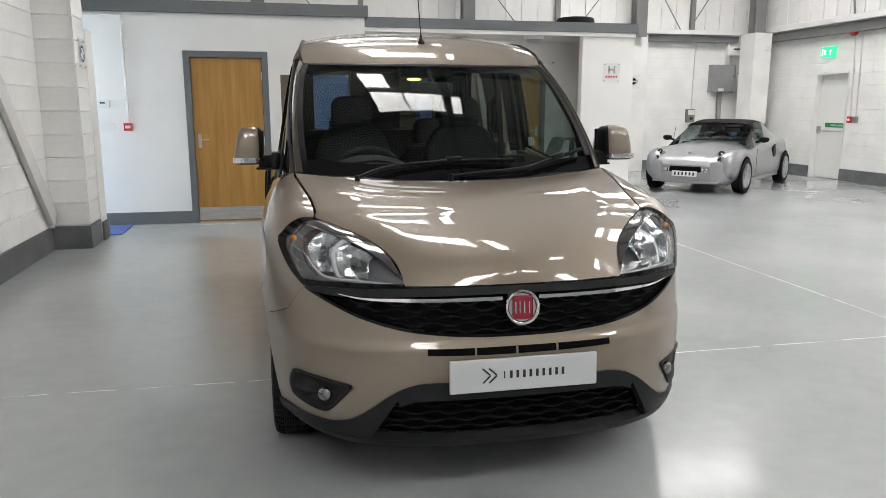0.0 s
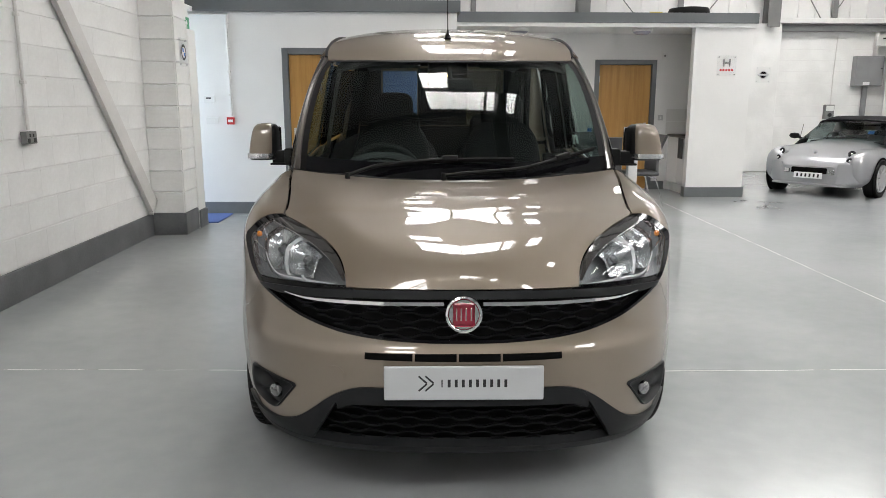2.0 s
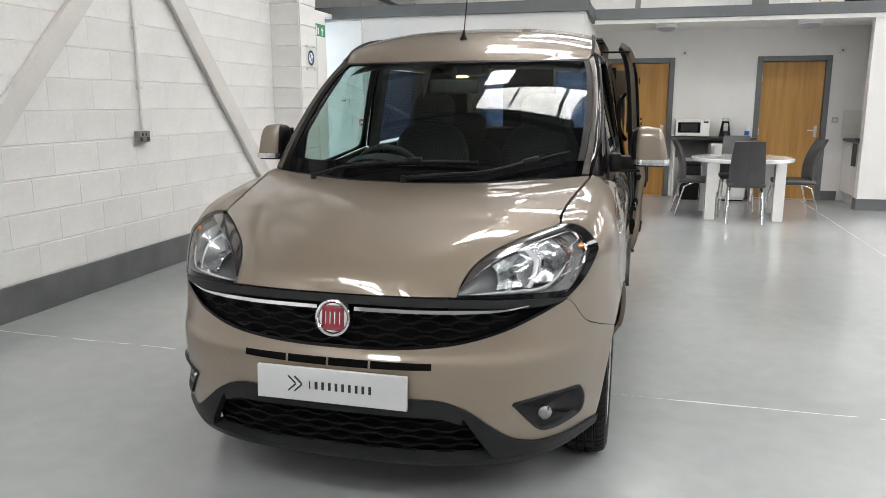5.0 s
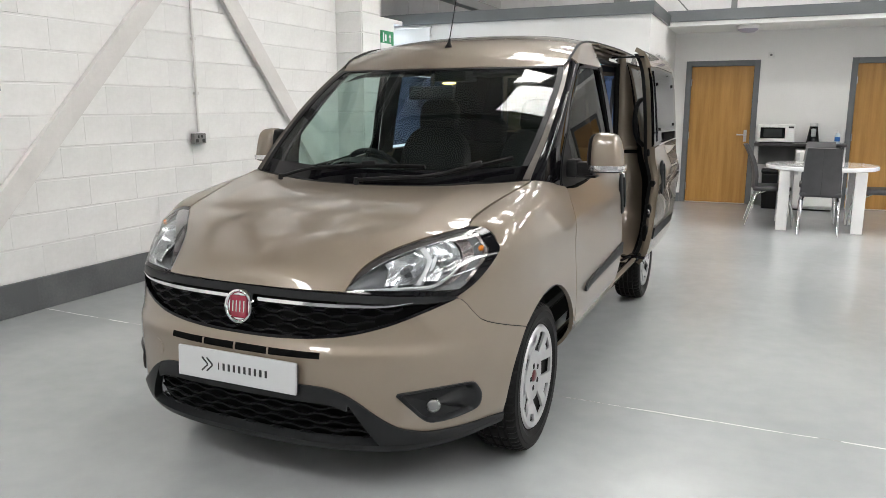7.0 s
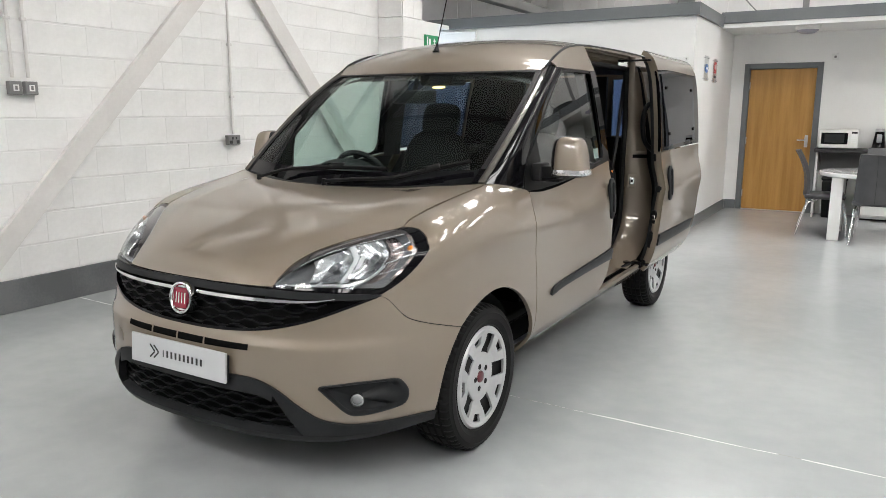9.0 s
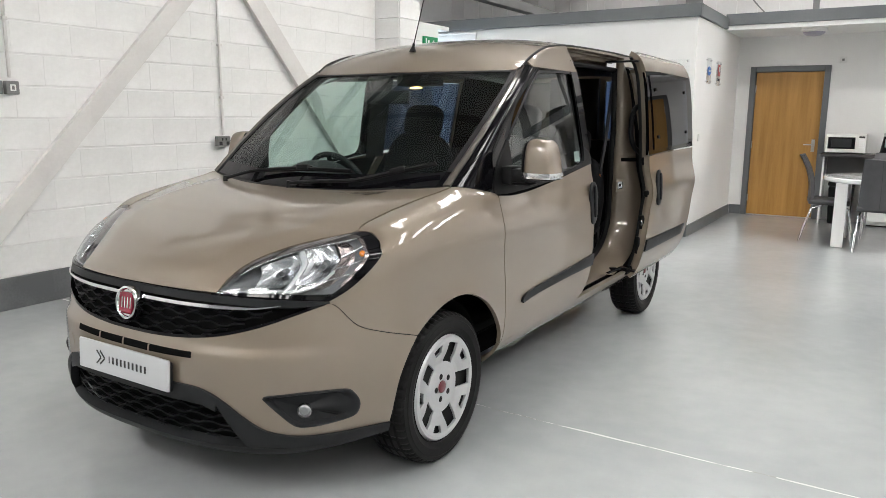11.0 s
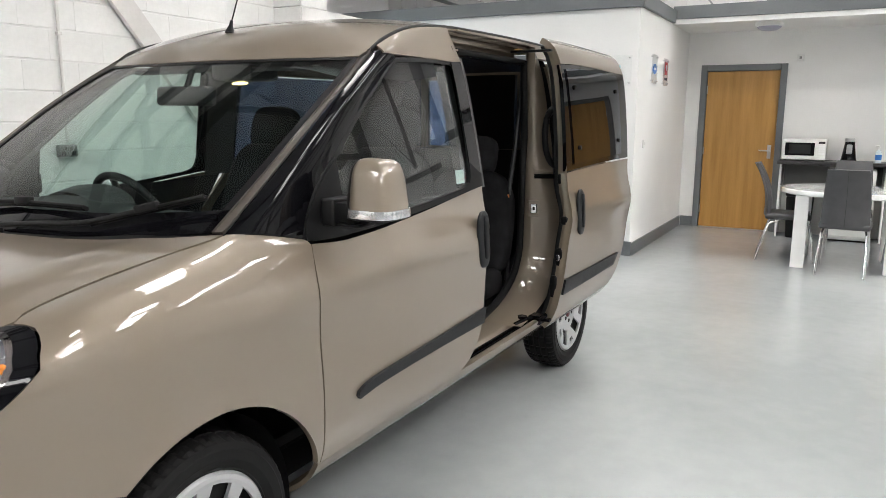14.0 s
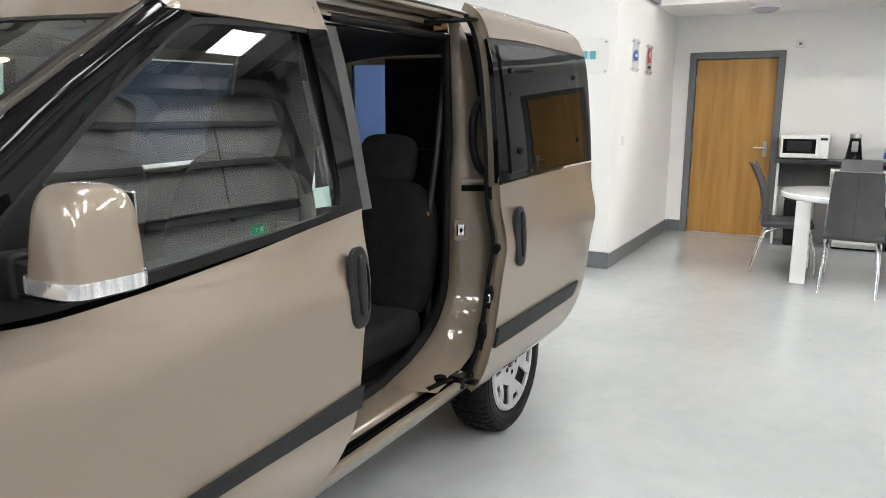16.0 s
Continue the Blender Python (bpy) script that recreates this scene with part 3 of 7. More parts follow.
def coons(bottom, top, left=None, right=None, nu=24, nv=8):
    """Fills four edge curves; bottom and top run the same way, left and right from bottom to top."""
    b, t = even(bottom, nu), even(top, nu)
    le = even(left or [b[0], t[0]], nv)
    ri = even(right or [b[-1], t[-1]], nv)
    rows = []
    for i in range(nu + 1):
        u = i / nu
        row = []
        for j in range(nv + 1):
            v = j / nv
            row.append((1 - v) * b[i] + v * t[i] + (1 - u) * le[j] + u * ri[j] - ((1 - u) * (1 - v) * b[0] + u * (1 - v) * b[-1] + (1 - u) * v * t[0] + u * v * t[-1]))
        rows.append(row)
    return rows


def shrink(rows, g):
    """Draws the edge of a flat grid in by g, for the gaps between panels."""
    nu, nv = len(rows), len(rows[0])

    def pull(a, b):
        d = b - a
        return a + d * min(g / max(d.length, 1e-6), 0.45)
    for i in range(nu):
        rows[i][0], rows[i][-1] = pull(rows[i][0], rows[i][1]), pull(rows[i][-1], rows[i][-2])
    for j in range(nv):
        rows[0][j], rows[-1][j] = pull(rows[0][j], rows[1][j]), pull(rows[-1][j], rows[-2][j])
    return rows


def V2(pts):
    return [Vector((a, b, 0)) for a, b in pts]


def F(pts):
    """(x, z) on the nose as (s, z)."""
    return [(s_x(x), z) for x, z in pts]


def S(pts):
    """(y, z) on the side as (s, z)."""
    return [(s_y(y), z) for y, z in pts]


def skin_grid(bottom, top, left=None, right=None, nu=24, nv=8, gap=0.0015, out=0.0, side=1):
    rows = shrink(coons(V2(bottom), V2(top), V2(left) if left else None, V2(right) if right else None, nu, nv), gap)
    return [[skin(p.x * side, p.y, out) for p in row] for row in rows]


def skin_panel(name, material, bottom, top, left=None, right=None, nu=24, nv=8, gap=0.0015, out=0.0, rim=0.015, side=1, parent=None, label=""):
    g = skin_grid(bottom, top, left, right, nu, nv, gap, out, side)
    return part(name, grid_mesh(g, rim, flip=side < 0), material, parent or van, label, True)


def free_panel(name, material, rows, rim=0.015, side=1, parent=None, label="", up=1):
    if side < 0:
        rows = [[Vector((-p.x, p.y, p.z)) for p in r] for r in rows]
    return part(name, grid_mesh(rows, rim, flip=(side < 0) ^ (up < 0)), material, parent or van, label, True)


def side_pane(y, z, out=0.0):
    """A place on the gently curved plane of the front door's glass."""
    dz = z - 1.07
    return Vector((0.834 - 0.183 * dz - 0.045 * dz * dz - 0.030 * (max(0.0, 1.55 - y) / 1.07) ** 2 + out, y, z))


def arc_pts(cy, cz, r, a0, a1, n=9):
    return [(cy + r * math.cos(radians(a0 + (a1 - a0) * i / (n - 1))), cz + r * math.sin(radians(a0 + (a1 - a0) * i / (n - 1)))) for i in range(n)]


def mirror_list(pts):
    """Whole edge from the half on the positive side, which starts at the middle."""
    return [(-s, z) for s, z in pts[::-1]] + list(pts[1:] if abs(pts[0][0]) < 1e-6 else pts)


FRONT, AX = -0.04, 2.71   # axles
ARCH = 0.390

# -- bumper
grille_low = F([(0, 0.632), (0.2, 0.637), (0.4, 0.656), (0.55, 0.692), (0.655, 0.732), (0.70, 0.752)]) + S([(-0.612, 0.772), (-0.580, 0.756), (-0.550, 0.718), (-0.51, 0.678), (-0.425, 0.644), (-0.275, 0.600)])
trim_top = F([(0, 0.477), (0.2, 0.478), (0.34, 0.476), (0.42, 0.455), (0.497, 0.397), (0.572, 0.338), (0.618, 0.317), (0.665, 0.304), (0.735, 0.296)]) + S([(-0.455, 0.287), (-0.392, 0.282)])
FOG = F([(0.573, 0.452), (0.580, 0.462), (0.64, 0.468), (0.70, 0.470)]) + S([(-0.565, 0.462), (-0.535, 0.440), (-0.515, 0.405), (-0.516, 0.372), (-0.537, 0.350)]) + F([(0.735, 0.340), (0.69, 0.337), (0.655, 0.348), (0.612, 0.402), (0.573, 0.452)])
FOG_MID = Vector((s_x(0.675), 0.405, 0))
FOG_LOOP = even(V2(FOG), 64)
FOG_EDGE = [FOG_MID + (p - FOG_MID) * 0.97 for p in even(V2(FOG), 200)]


def in_fog(p):
    """Whether (s, z) lies inside the outline of a fog lamp's opening."""
    x, y = abs(p.x), p.y
    inside = False
    for a, b in zip(FOG_EDGE, FOG_EDGE[1:]):
        if (a.y > y) != (b.y > y) and x < a.x + (y - a.y) * (b.x - a.x) / (b.y - a.y):
            inside = not inside
    return inside


flat = shrink(coons(V2(mirror_list(trim_top)), V2(mirror_list(grille_low)), V2([(-trim_top[-1][0], trim_top[-1][1]), (-s_y(-0.363), 0.437), (-s_y(-0.322), 0.532), (-grille_low[-1][0], grille_low[-1][1])]),
                    V2([trim_top[-1], (s_y(-0.363), 0.437), (s_y(-0.322), 0.532), grille_low[-1]]), 160, 44), 0.0012)
# cells inside the two openings go, and the points round them move onto the opening's edge
cells = [(i, j) for i in range(len(flat) - 1) for j in range(len(flat[0]) - 1)]
gone = {(i, j) for i, j in cells if in_fog((flat[i][j] + flat[i + 1][j] + flat[i][j + 1] + flat[i + 1][j + 1]) / 4)}
near = {(i + a, j + b) for i, j in gone for a in (0, 1) for b in (0, 1)}
kept = {(i + a, j + b) for i, j in cells if (i, j) not in gone for a in (0, 1) for b in (0, 1)}
for i, j in near & kept:
    p = flat[i][j]
    q = min(FOG_EDGE, key=lambda e: (abs(p.x) - e.x) ** 2 + (p.y - e.y) ** 2)
    flat[i][j] = Vector((math.copysign(q.x, p.x), q.y, 0))
bm = grid_mesh([[skin(p.x, p.y) for p in row] for row in flat], 0)
bmesh.ops.delete(bm, geom=[f for f, c in zip(list(bm.faces), cells) if c in gone], context="FACES")
part("bumper_cover", bm, M_PAINT, van, "", True)
trim_low = F([(0, 0.242), (0.3, 0.244), (0.5, 0.240), (0.6, 0.236), (0.7, 0.240)]) + S([(-0.398, 0.252)])
# lower trim: a lip below the intake, cheeks beside it and a band over it
lip = skin_panel("bumper_lip", M_TRIM, mirror_list(trim_low), mirror_list(F([(0, 0.272), (0.3, 0.272), (0.48, 0.27), (0.6, 0.264), (0.7, 0.262)]) + S([(-0.396, 0.270)])), nu=60, nv=4, gap=0, out=0.012, rim=0.04)
skin_panel("bumper_band", M_TRIM, mirror_list(F([(0, 0.425), (0.2, 0.425), (0.36, 0.42), (0.42, 0.40)])), mirror_list(F([(0, 0.483), (0.2, 0.484), (0.35, 0.480), (0.43, 0.450)])), nu=40, nv=4, gap=0, out=0.010, rim=0.03)
for k in (1, -1):
    skin_panel("bumper_cheek", M_TRIM, F([(0.525, 0.262), (0.58, 0.255), (0.64, 0.253), (0.71, 0.254)]) + S([(-0.398, 0.262)]), F([(0.40, 0.468), (0.455, 0.436), (0.51, 0.390), (0.572, 0.342), (0.618, 0.321), (0.665, 0.307), (0.735, 0.299)]) + S([(-0.455, 0.290), (-0.394, 0.285)]),
               left=F([(0.525, 0.262), (0.465, 0.36), (0.40, 0.466)]), nu=24, nv=6, gap=0, out=0.011, rim=0.03, side=k)
# lower intake with honeycomb bars
intake = part("lower_intake", grid_mesh(skin_grid(mirror_list(F([(0, 0.25), (0.56, 0.25)])), mirror_list(F([(0, 0.44), (0.52, 0.44)])), nu=24, nv=4, out=-0.05), 0), M_DARK, van, "black lower air intake", True)


M_GRILLE = mat("satin_black_grille", (0.005, 0.005, 0.0055), 0.42, spec=0.14)


def comb_bars(xs, rows, sink, dz, width, parent):
    """Rows of zigzag bars that read as stretched honeycomb."""
    for k, z in enumerate(rows):
        lim = xs(z)
        bm = bmesh.new()
        pts = []
        step = 0.062
        i = -int(lim / step) - 1
        while i * step <= lim + step:
            x = min(max(i * step, -lim), lim)
            up = dz if (i + k) % 2 == 0 else -dz
            for e in (-0.016, 0.016):
                if abs(i * step + e) < lim:
                    pts.append((i * step + e, z + up))
            i += 1
        g = []
        for x, zz in pts:
            s = s_x(x)
            g.append([skin(s, zz - width, sink - 0.012), skin(s, zz - width, sink), skin(s, zz + width, sink), skin(s, zz + width, sink - 0.012)])
        part("grille_bar", grid_mesh(g, 0), M_GRILLE, parent)


comb_bars(lambda z: 0.43 + (0.44 - z) * 0.55, (0.285, 0.312, 0.339, 0.366, 0.393), -0.024, 0.0045, 0.003, intake)
# slot above the plate
slot = skin_panel("bumper_slot", M_DARK, mirror_list(F([(0, 0.576), (0.328, 0.580)])), mirror_list(F([(0, 0.602), (0.328, 0.602)])), nu=24, nv=3, gap=0, out=0.0025, rim=0.006, label="narrow black slot in the bumper")
for x in (-0.165, -0.02, 0.125):
    part("slot_rib", grid_mesh([[skin(s_x(x + e), z, 0.0045) for z in (0.576, 0.589, 0.602)] for e in (-0.0035, 0.0035)], 0.003), M_PAINT, slot)
# towing-eye cap
part("towing_cap", grid_mesh([[skin(s_x(-0.43 + r * 0.034 * math.cos(a * math.tau / 20)), 0.515 + r * 0.034 * math.sin(a * math.tau / 20), 0.0016) for r in (0.02, 0.6, 1.0)] for a in range(21)], 0.003, flip=True), M_PAINT, van)
# show plate
plate = part("number_plate", boxbm(-0.262, 0.262, -0.006, 0.006, -0.057, 0.057, 0.004), M_PLATE, van, "silver show plate with the dealer's dark lettering", at=pose(0, -0.912, 0.512, -4, 0, 0))
part("plate_base", boxbm(-0.255, 0.255, 0.006, 0.022, -0.06, 0.045, 0.004), M_TRIM, plate)
# ten letter-sized marks in place of the dealer's name
for i in range(10):
    bm = bmesh.new()
    x, w = -0.072 + i * 0.0232, 0.0095 if i else 0.004
    box(bm, x - w / 2, x + w / 2, -0.0005, 0.0005, -0.013, 0.013)
    part("plate_bar", bm, M_INK, plate, at=pose(0, -0.0068, 0))
for dx in (0.0, 0.022):
    bm = bmesh.new()
    for sg in (1, -1):
        box(bm, -0.018, 0.018, -0.001, 0.001, -0.0028, 0.0028, m=pose(-0.135 + dx, -0.0068, 0.013 * sg, 0, 42 * sg, 0))
    part("plate_mark", bm, M_INK, plate)

# -- upper grille
grille_top = F([(0, 0.803), (0.2, 0.803), (0.4, 0.800), (0.55, 0.795), (0.66, 0.789), (0.705, 0.784)]) + S([(-0.603, 0.777)])
g_low = grille_low[:6] + S([(-0.615, 0.768)])
grille = part("grille", grid_mesh(skin_grid(mirror_list(g_low), mirror_list(grille_top), nu=60, nv=6, out=-0.022), 0.0), M_DARK, van, "black honeycomb grille with a chrome strip", True)
skin_panel("grille_bezel", M_TRIM, mirror_list(F([(0, 0.776), (0.2, 0.776), (0.4, 0.774), (0.55, 0.769), (0.64, 0.766)]) + F([(0.708, 0.766)]) + S([(-0.606, 0.772)])), mirror_list(grille_top), nu=60, nv=4, gap=0, out=0.002, rim=0.02, parent=grille)
skin_panel("grille_sill", M_BGLOSS, mirror_list(g_low), mirror_list([(s, z + 0.010) for s, z in g_low]), nu=60, nv=2, gap=0, out=0.001, rim=0.02, parent=grille)
for k in (1, -1):
    skin_panel("chrome_strip", M_CHROME, F([(0.065, 0.757), (0.2, 0.757), (0.4, 0.757), (0.54, 0.760), (0.63, 0.772)]), F([(0.065, 0.769), (0.2, 0.769), (0.4, 0.768), (0.55, 0.767), (0.63, 0.774)]), nu=30, nv=3, gap=0, out=0.009, rim=0.008, side=k, parent=grille)
comb_bars(lambda z: 0.40 + (z - 0.65) * 2.4, (0.652, 0.676, 0.700, 0.724, 0.744), -0.010, 0.005, 0.0028, grille)
badge = part("badge", lathe(bmesh.new(), [(0.0, 0.004), (0.048, 0.004), (0.050, 0.009), (0.054, 0.012), (0.060, 0.010), (0.062, 0.0), (0.062, -0.02)], 40), M_CHROME, van, "round chrome badge with maroon enamel", True, at=pose(0, -0.872, 0.733, 82, 0, 0))
part("badge_enamel", boxbm(-0.036, 0.036, -0.040, 0.040, 0.004, 0.0068, 0.006), M_MAROON, badge)
for x, w, z, h in ((-0.024, 0.004, 0, 0.04), (-0.009, 0.004, 0, 0.04), (0.007, 0.004, 0, 0.04), (0.024, 0.004, 0, 0.04)):
    part("badge_bar", boxbm(x - w / 2, x + w / 2, z - h / 2, z + h / 2, 0.0068, 0.0082, 0.0005), M_CHROME, badge)

for k in (1, -1):
    skin_panel("lamp_gap", M_BGLOSS, F([(0.38, 0.765), (0.55, 0.762), (0.70, 0.760)]) + S([(-0.600, 0.770)]), F([(0.38, 0.812), (0.55, 0.812), (0.68, 0.806)]) + S([(-0.570, 0.800)]), nu=16, nv=4, side=k, gap=0, out=-0.006, rim=0)

# -- bonnet
SEAM = [(0.394, -0.798, 0.806), (0.404, -0.745, 0.852), (0.426, -0.690, 0.889), (0.468, -0.622, 0.922), (0.530, -0.545, 0.950), (0.600, -0.462, 0.972), (0.671, -0.376, 0.989),
        (0.669, -0.344, 1.004), (0.673, -0.275, 1.024), (0.690, -0.150, 1.053), (0.715, 0.0, 1.082), (0.733, 0.13, 1.102), (0.739, 0.185, 1.113)]
rows = coons([(0, -0.842, 0.806), (0, -0.828, 0.840), (0, -0.805, 0.8665), (0, -0.77, 0.888), (0, -0.66, 0.9255), (0, -0.55, 0.953), (0, -0.30, 1.018), (0, 0.02, 1.078)], SEAM,
             left=[(0, -0.842, 0.806), (0.15, -0.838, 0.806), (0.30, -0.820, 0.806), (0.394, -0.798, 0.806)], right=[(0, 0.02, 1.078), (0.3, 0.045, 1.083), (0.55, 0.105, 1.098), (0.735, 0.185, 1.113)], nu=40, nv=26)
full = []
for i, r in enumerate(rows):
    u = i / 40
    half = []
    for j, p in enumerate(r):
        v = j / 26
        lift = 0.026 * math.sin(math.pi * min(u * 1.02, 1)) ** 0.8 * (1 - 0.22 * v * v) * (1 - max(0, (v - 0.68) / 0.32) ** 1.4)
        crease = 0.003 * math.exp(-((v - 0.80 + 0.12 * u) / 0.05) ** 2) * min(1, max(0, (u - 0.12) / 0.3))
        half.append(p + Vector((0, -0.25 * lift, lift + crease * 0.6)))
    full.append([Vector((-p.x, p.y, p.z)) for p in half[:0:-1]] + half)
part("bonnet", grid_mesh(shrink(full, 0.003), 0.02, flip=True), M_PAINT, van, "", True)

# -- side panels, both sides
LAMP_END = [Vector(p) for p in ((0.800, -0.396, 0.938), (0.786, -0.381, 0.956), (0.763, -0.367, 0.974), (0.724, -0.357, 0.990), (0.676, -0.370, 0.992))]
SKIRT = 0.395
for k in (1, -1):
    # wing: skin up to a shoulder line, then rolled over to the bonnet seam
    edge = S([(-0.275, 0.6015), (-0.31, 0.72), (-0.36, 0.84), (-0.409, 0.922)])
    g0 = skin_grid(S([(-0.611, 0.774), (-0.580, 0.7575), (-0.550, 0.7195), (-0.51, 0.6795), (-0.425, 0.6455), (-0.275, 0.6015)]), S([(-0.602, 0.780), (-0.553, 0.806), (-0.505, 0.838), (-0.450, 0.882), (-0.409, 0.922)]), right=edge, nu=14, nv=22, gap=0)
    g1 = skin_grid(S([(-0.275, 0.6015)] + arc_pts(-0.015, 0.31, ARCH, 124, 13, 16) + [(0.374, SKIRT)]), S([(-0.409, 0.922), (-0.25, 0.953), (-0.08, 0.975), (0.1, 1.0), (0.27, 1.022), (0.424, 1.045)]), left=edge,
                   right=S([(0.374, SKIRT), (0.380, 0.45), (0.384, 0.60), (0.386, 0.8), (0.396, 0.94), (0.424, 1.045)]), nu=40, nv=22, gap=0)
    seam = even(SEAM[6:] + [(0.752, 0.235, 1.108), (0.776, 0.31, 1.096), (0.803, 0.424, 1.072)], 40)
    for i, row in enumerate(g1):
        a, t = row[-1], (row[-1] - row[-2]).normalized()
        b = seam[i] + Vector((0.005, 0, -0.001))
        m = a + t * (b - a).length * 0.55
        roll = [(1 - f) ** 2 * a + 2 * f * (1 - f) * m + f * f * b for f in (0.15, 0.32, 0.5, 0.68, 0.85, 1.0)]
        if i == 0:
            push = [p - q for p, q in zip(even([a] + LAMP_END, 6)[1:], roll)]
        w = max(0, 1 - i / 9) ** 2
        row += [p + w * d for p, d in zip(roll, push)]
    mir = Matrix.Diagonal((k, 1, 1, 1))
    bm = grid_mesh([[mir @ p for p in r] for r in g0], 0, flip=k < 0)
    grid_mesh([[mir @ p for p in r] for r in g1], 0, flip=k < 0, bm=bm)
    bmesh.ops.remove_doubles(bm, verts=bm.verts, dist=0.0012)
    turn_in(bm, 0.018)
    part("front_wing", bm, M_PAINT, van, "", True)
    # front door skin
    belt = [(0.430, 1.060), (0.56, 1.050), (0.68, 1.052), (0.81, 1.059), (1.0, 1.075), (1.15, 1.089), (1.35, 1.112), (1.597, 1.138)]
    skin_panel("front_door", M_PAINT, S([(0.380, SKIRT + 0.004), (0.7, SKIRT + 0.004), (1.0, SKIRT + 0.004), (1.25, SKIRT + 0.004)]), S(belt), left=S([(0.378, SKIRT + 0.004), (0.384, 0.45), (0.388, 0.60), (0.390, 0.8), (0.400, 0.94), (0.428, 1.060)]),
               right=S([(1.25, SKIRT + 0.004), (1.33, 0.430), (1.372, 0.466), (1.431, 0.54), (1.465, 0.66), (1.495, 0.78), (1.54, 0.92), (1.576, 1.03), (1.597, 1.138)]), nu=40, nv=24, side=k, gap=0.0015)
    skin_panel("sill", M_PAINT, S([(0.376, 0.245), (1.0, 0.245), (2.36, 0.25)]), S([(0.374, SKIRT), (1.0, SKIRT + 0.012), (2.33, SKIRT + 0.012)]), nu=24, nv=10, side=k, out=-0.004)
    # rubbing strip on the door
    skin_panel("door_strip", M_TRIM, S([(0.553, 0.549), (0.69, 0.563), (1.0, 0.573), (1.3, 0.577), (1.443, 0.578)]), S([(0.590, 0.589), (0.707, 0.600), (1.006, 0.614), (1.3, 0.630), (1.462, 0.640)]), left=S([(0.553, 0.549), (0.545, 0.560), (0.552, 0.574), (0.590, 0.589)]), nu=24, nv=5, side=k, gap=0, out=0.012, rim=0.012)
    # rear body side
    if k < 0:
        skin_panel("sliding_door_closed", M_PAINT, S([(1.26, SKIRT + 0.004), (2.3, SKIRT + 0.01)]), S([(1.71, 1.14), (2.72, 1.16)]), left=S([(1.26, SKIRT + 0.004), (1.49, 0.56), (1.55, 0.78), (1.57, 0.92), (1.71, 1.14)]), right=S([(2.3, SKIRT + 0.01), (2.42, 0.6), (2.72, 0.75), (2.72, 1.16)]), nu=20, nv=14, side=k)
        skin_panel("window_header", M_PAINT, S([(1.60, 1.645), (2.2, 1.650), (2.72, 1.655)]), S([(1.60, 1.738), (2.2, 1.738), (2.72, 1.738)]), nu=16, nv=4, side=k)
        skin_panel("window_post", M_BGLOSS, S([(1.605, 1.142), (1.765, 1.150)]), S([(1.585, 1.642), (1.765, 1.642)]), nu=4, nv=8, side=k)
        skin_panel("rear_window", M_FILM_DARK, S([(1.76, 1.16), (2.66, 1.18)]), S([(1.76, 1.64), (2.66, 1.65)]), nu=12, nv=8, side=k, out=0.0)
    skin_panel("rear_quarter", M_PAINT, S([(2.60, 0.66)] + arc_pts(AX, 0.30, ARCH, 105, 20, 8) + [(3.12, 0.30), (3.40, 0.30)]), S([(2.60, 1.15), (3.0, 1.15), (3.40, 1.15)]), nu=30, nv=14, side=k)
    skin_panel("rear_upper", M_PAINT, S([(2.66 if k < 0 else 2.60, 1.152), (3.40, 1.152)]), S([(2.66 if k < 0 else 2.60, 1.70), (3.40, 1.70)]), nu=16, nv=12, side=k)
    # windscreen pillar: body-coloured strip and black panel behind it
    W = [Vector(p) for p in ((0.700, 0.175, 1.112), (0.712, 0.36, 1.255), (0.708, 0.60, 1.425), (0.690, 0.80, 1.555), (0.662, 0.935, 1.632))]
    W2 = [Vector(p) for p in ((0.728, 0.188, 1.111), (0.735, 0.380, 1.257), (0.728, 0.617, 1.429), (0.708, 0.82, 1.561), (0.680, 0.975, 1.658))]
    DFYZ = [(0.430, 1.068), (0.455, 1.13), (0.519, 1.214), (0.65, 1.323), (0.807, 1.452), (0.945, 1.55), (1.02, 1.603), (1.085, 1.640)]
    DF = [side_pane(y, z) for y, z in DFYZ]
    free_panel("pillar_strip", M_STRIP, coons(W, W2, nu=24, nv=3), 0.01, k)
    # the black panel rounds off from the screen to the door
    rows = coons([p + Vector((0.002, 0.003, 0)) for p in W2], DF, nu=24, nv=8)
    rows = [[p + Vector((0.58, -0.58, 0.58)) * (0.020 * math.sin(math.pi * j / 8)) for j, p in enumerate(r)] for r in rows]
    free_panel("pillar_panel", M_BGLOSS, rows, 0.0, k)
    # front door window and its black frame
    frame_o = coons(V2(belt), V2([(1.085, 1.640), (1.25, 1.652), (1.45, 1.657), (1.572, 1.655)]), V2(DFYZ), V2([(1.597, 1.138), (1.588, 1.4), (1.572, 1.655)]), nu=30, nv=16)
    nu, nv = 30, 16
    u0, u1, v0, v1 = 0.022, 0.915, 0.035, 0.966

    def sample(u, v):
        a, b = u * nu, v * nv
        i, j = min(int(a), nu - 1), min(int(b), nv - 1)
        f, g = a - i, b - j
        q = (frame_o[i][j] * (1 - f) + frame_o[i + 1][j] * f) * (1 - g) + (frame_o[i][j + 1] * (1 - f) + frame_o[i + 1][j + 1] * f) * g
        return side_pane(q.x, q.y)
    bm = bmesh.new()
    sx = -1 if k < 0 else 1
    outer_uv = [(i / 24, 0) for i in range(24)] + [(1, i / 16) for i in range(16)] + [(1 - i / 24, 1) for i in range(24)] + [(0, 1 - i / 16) for i in range(16)]
    inner = []
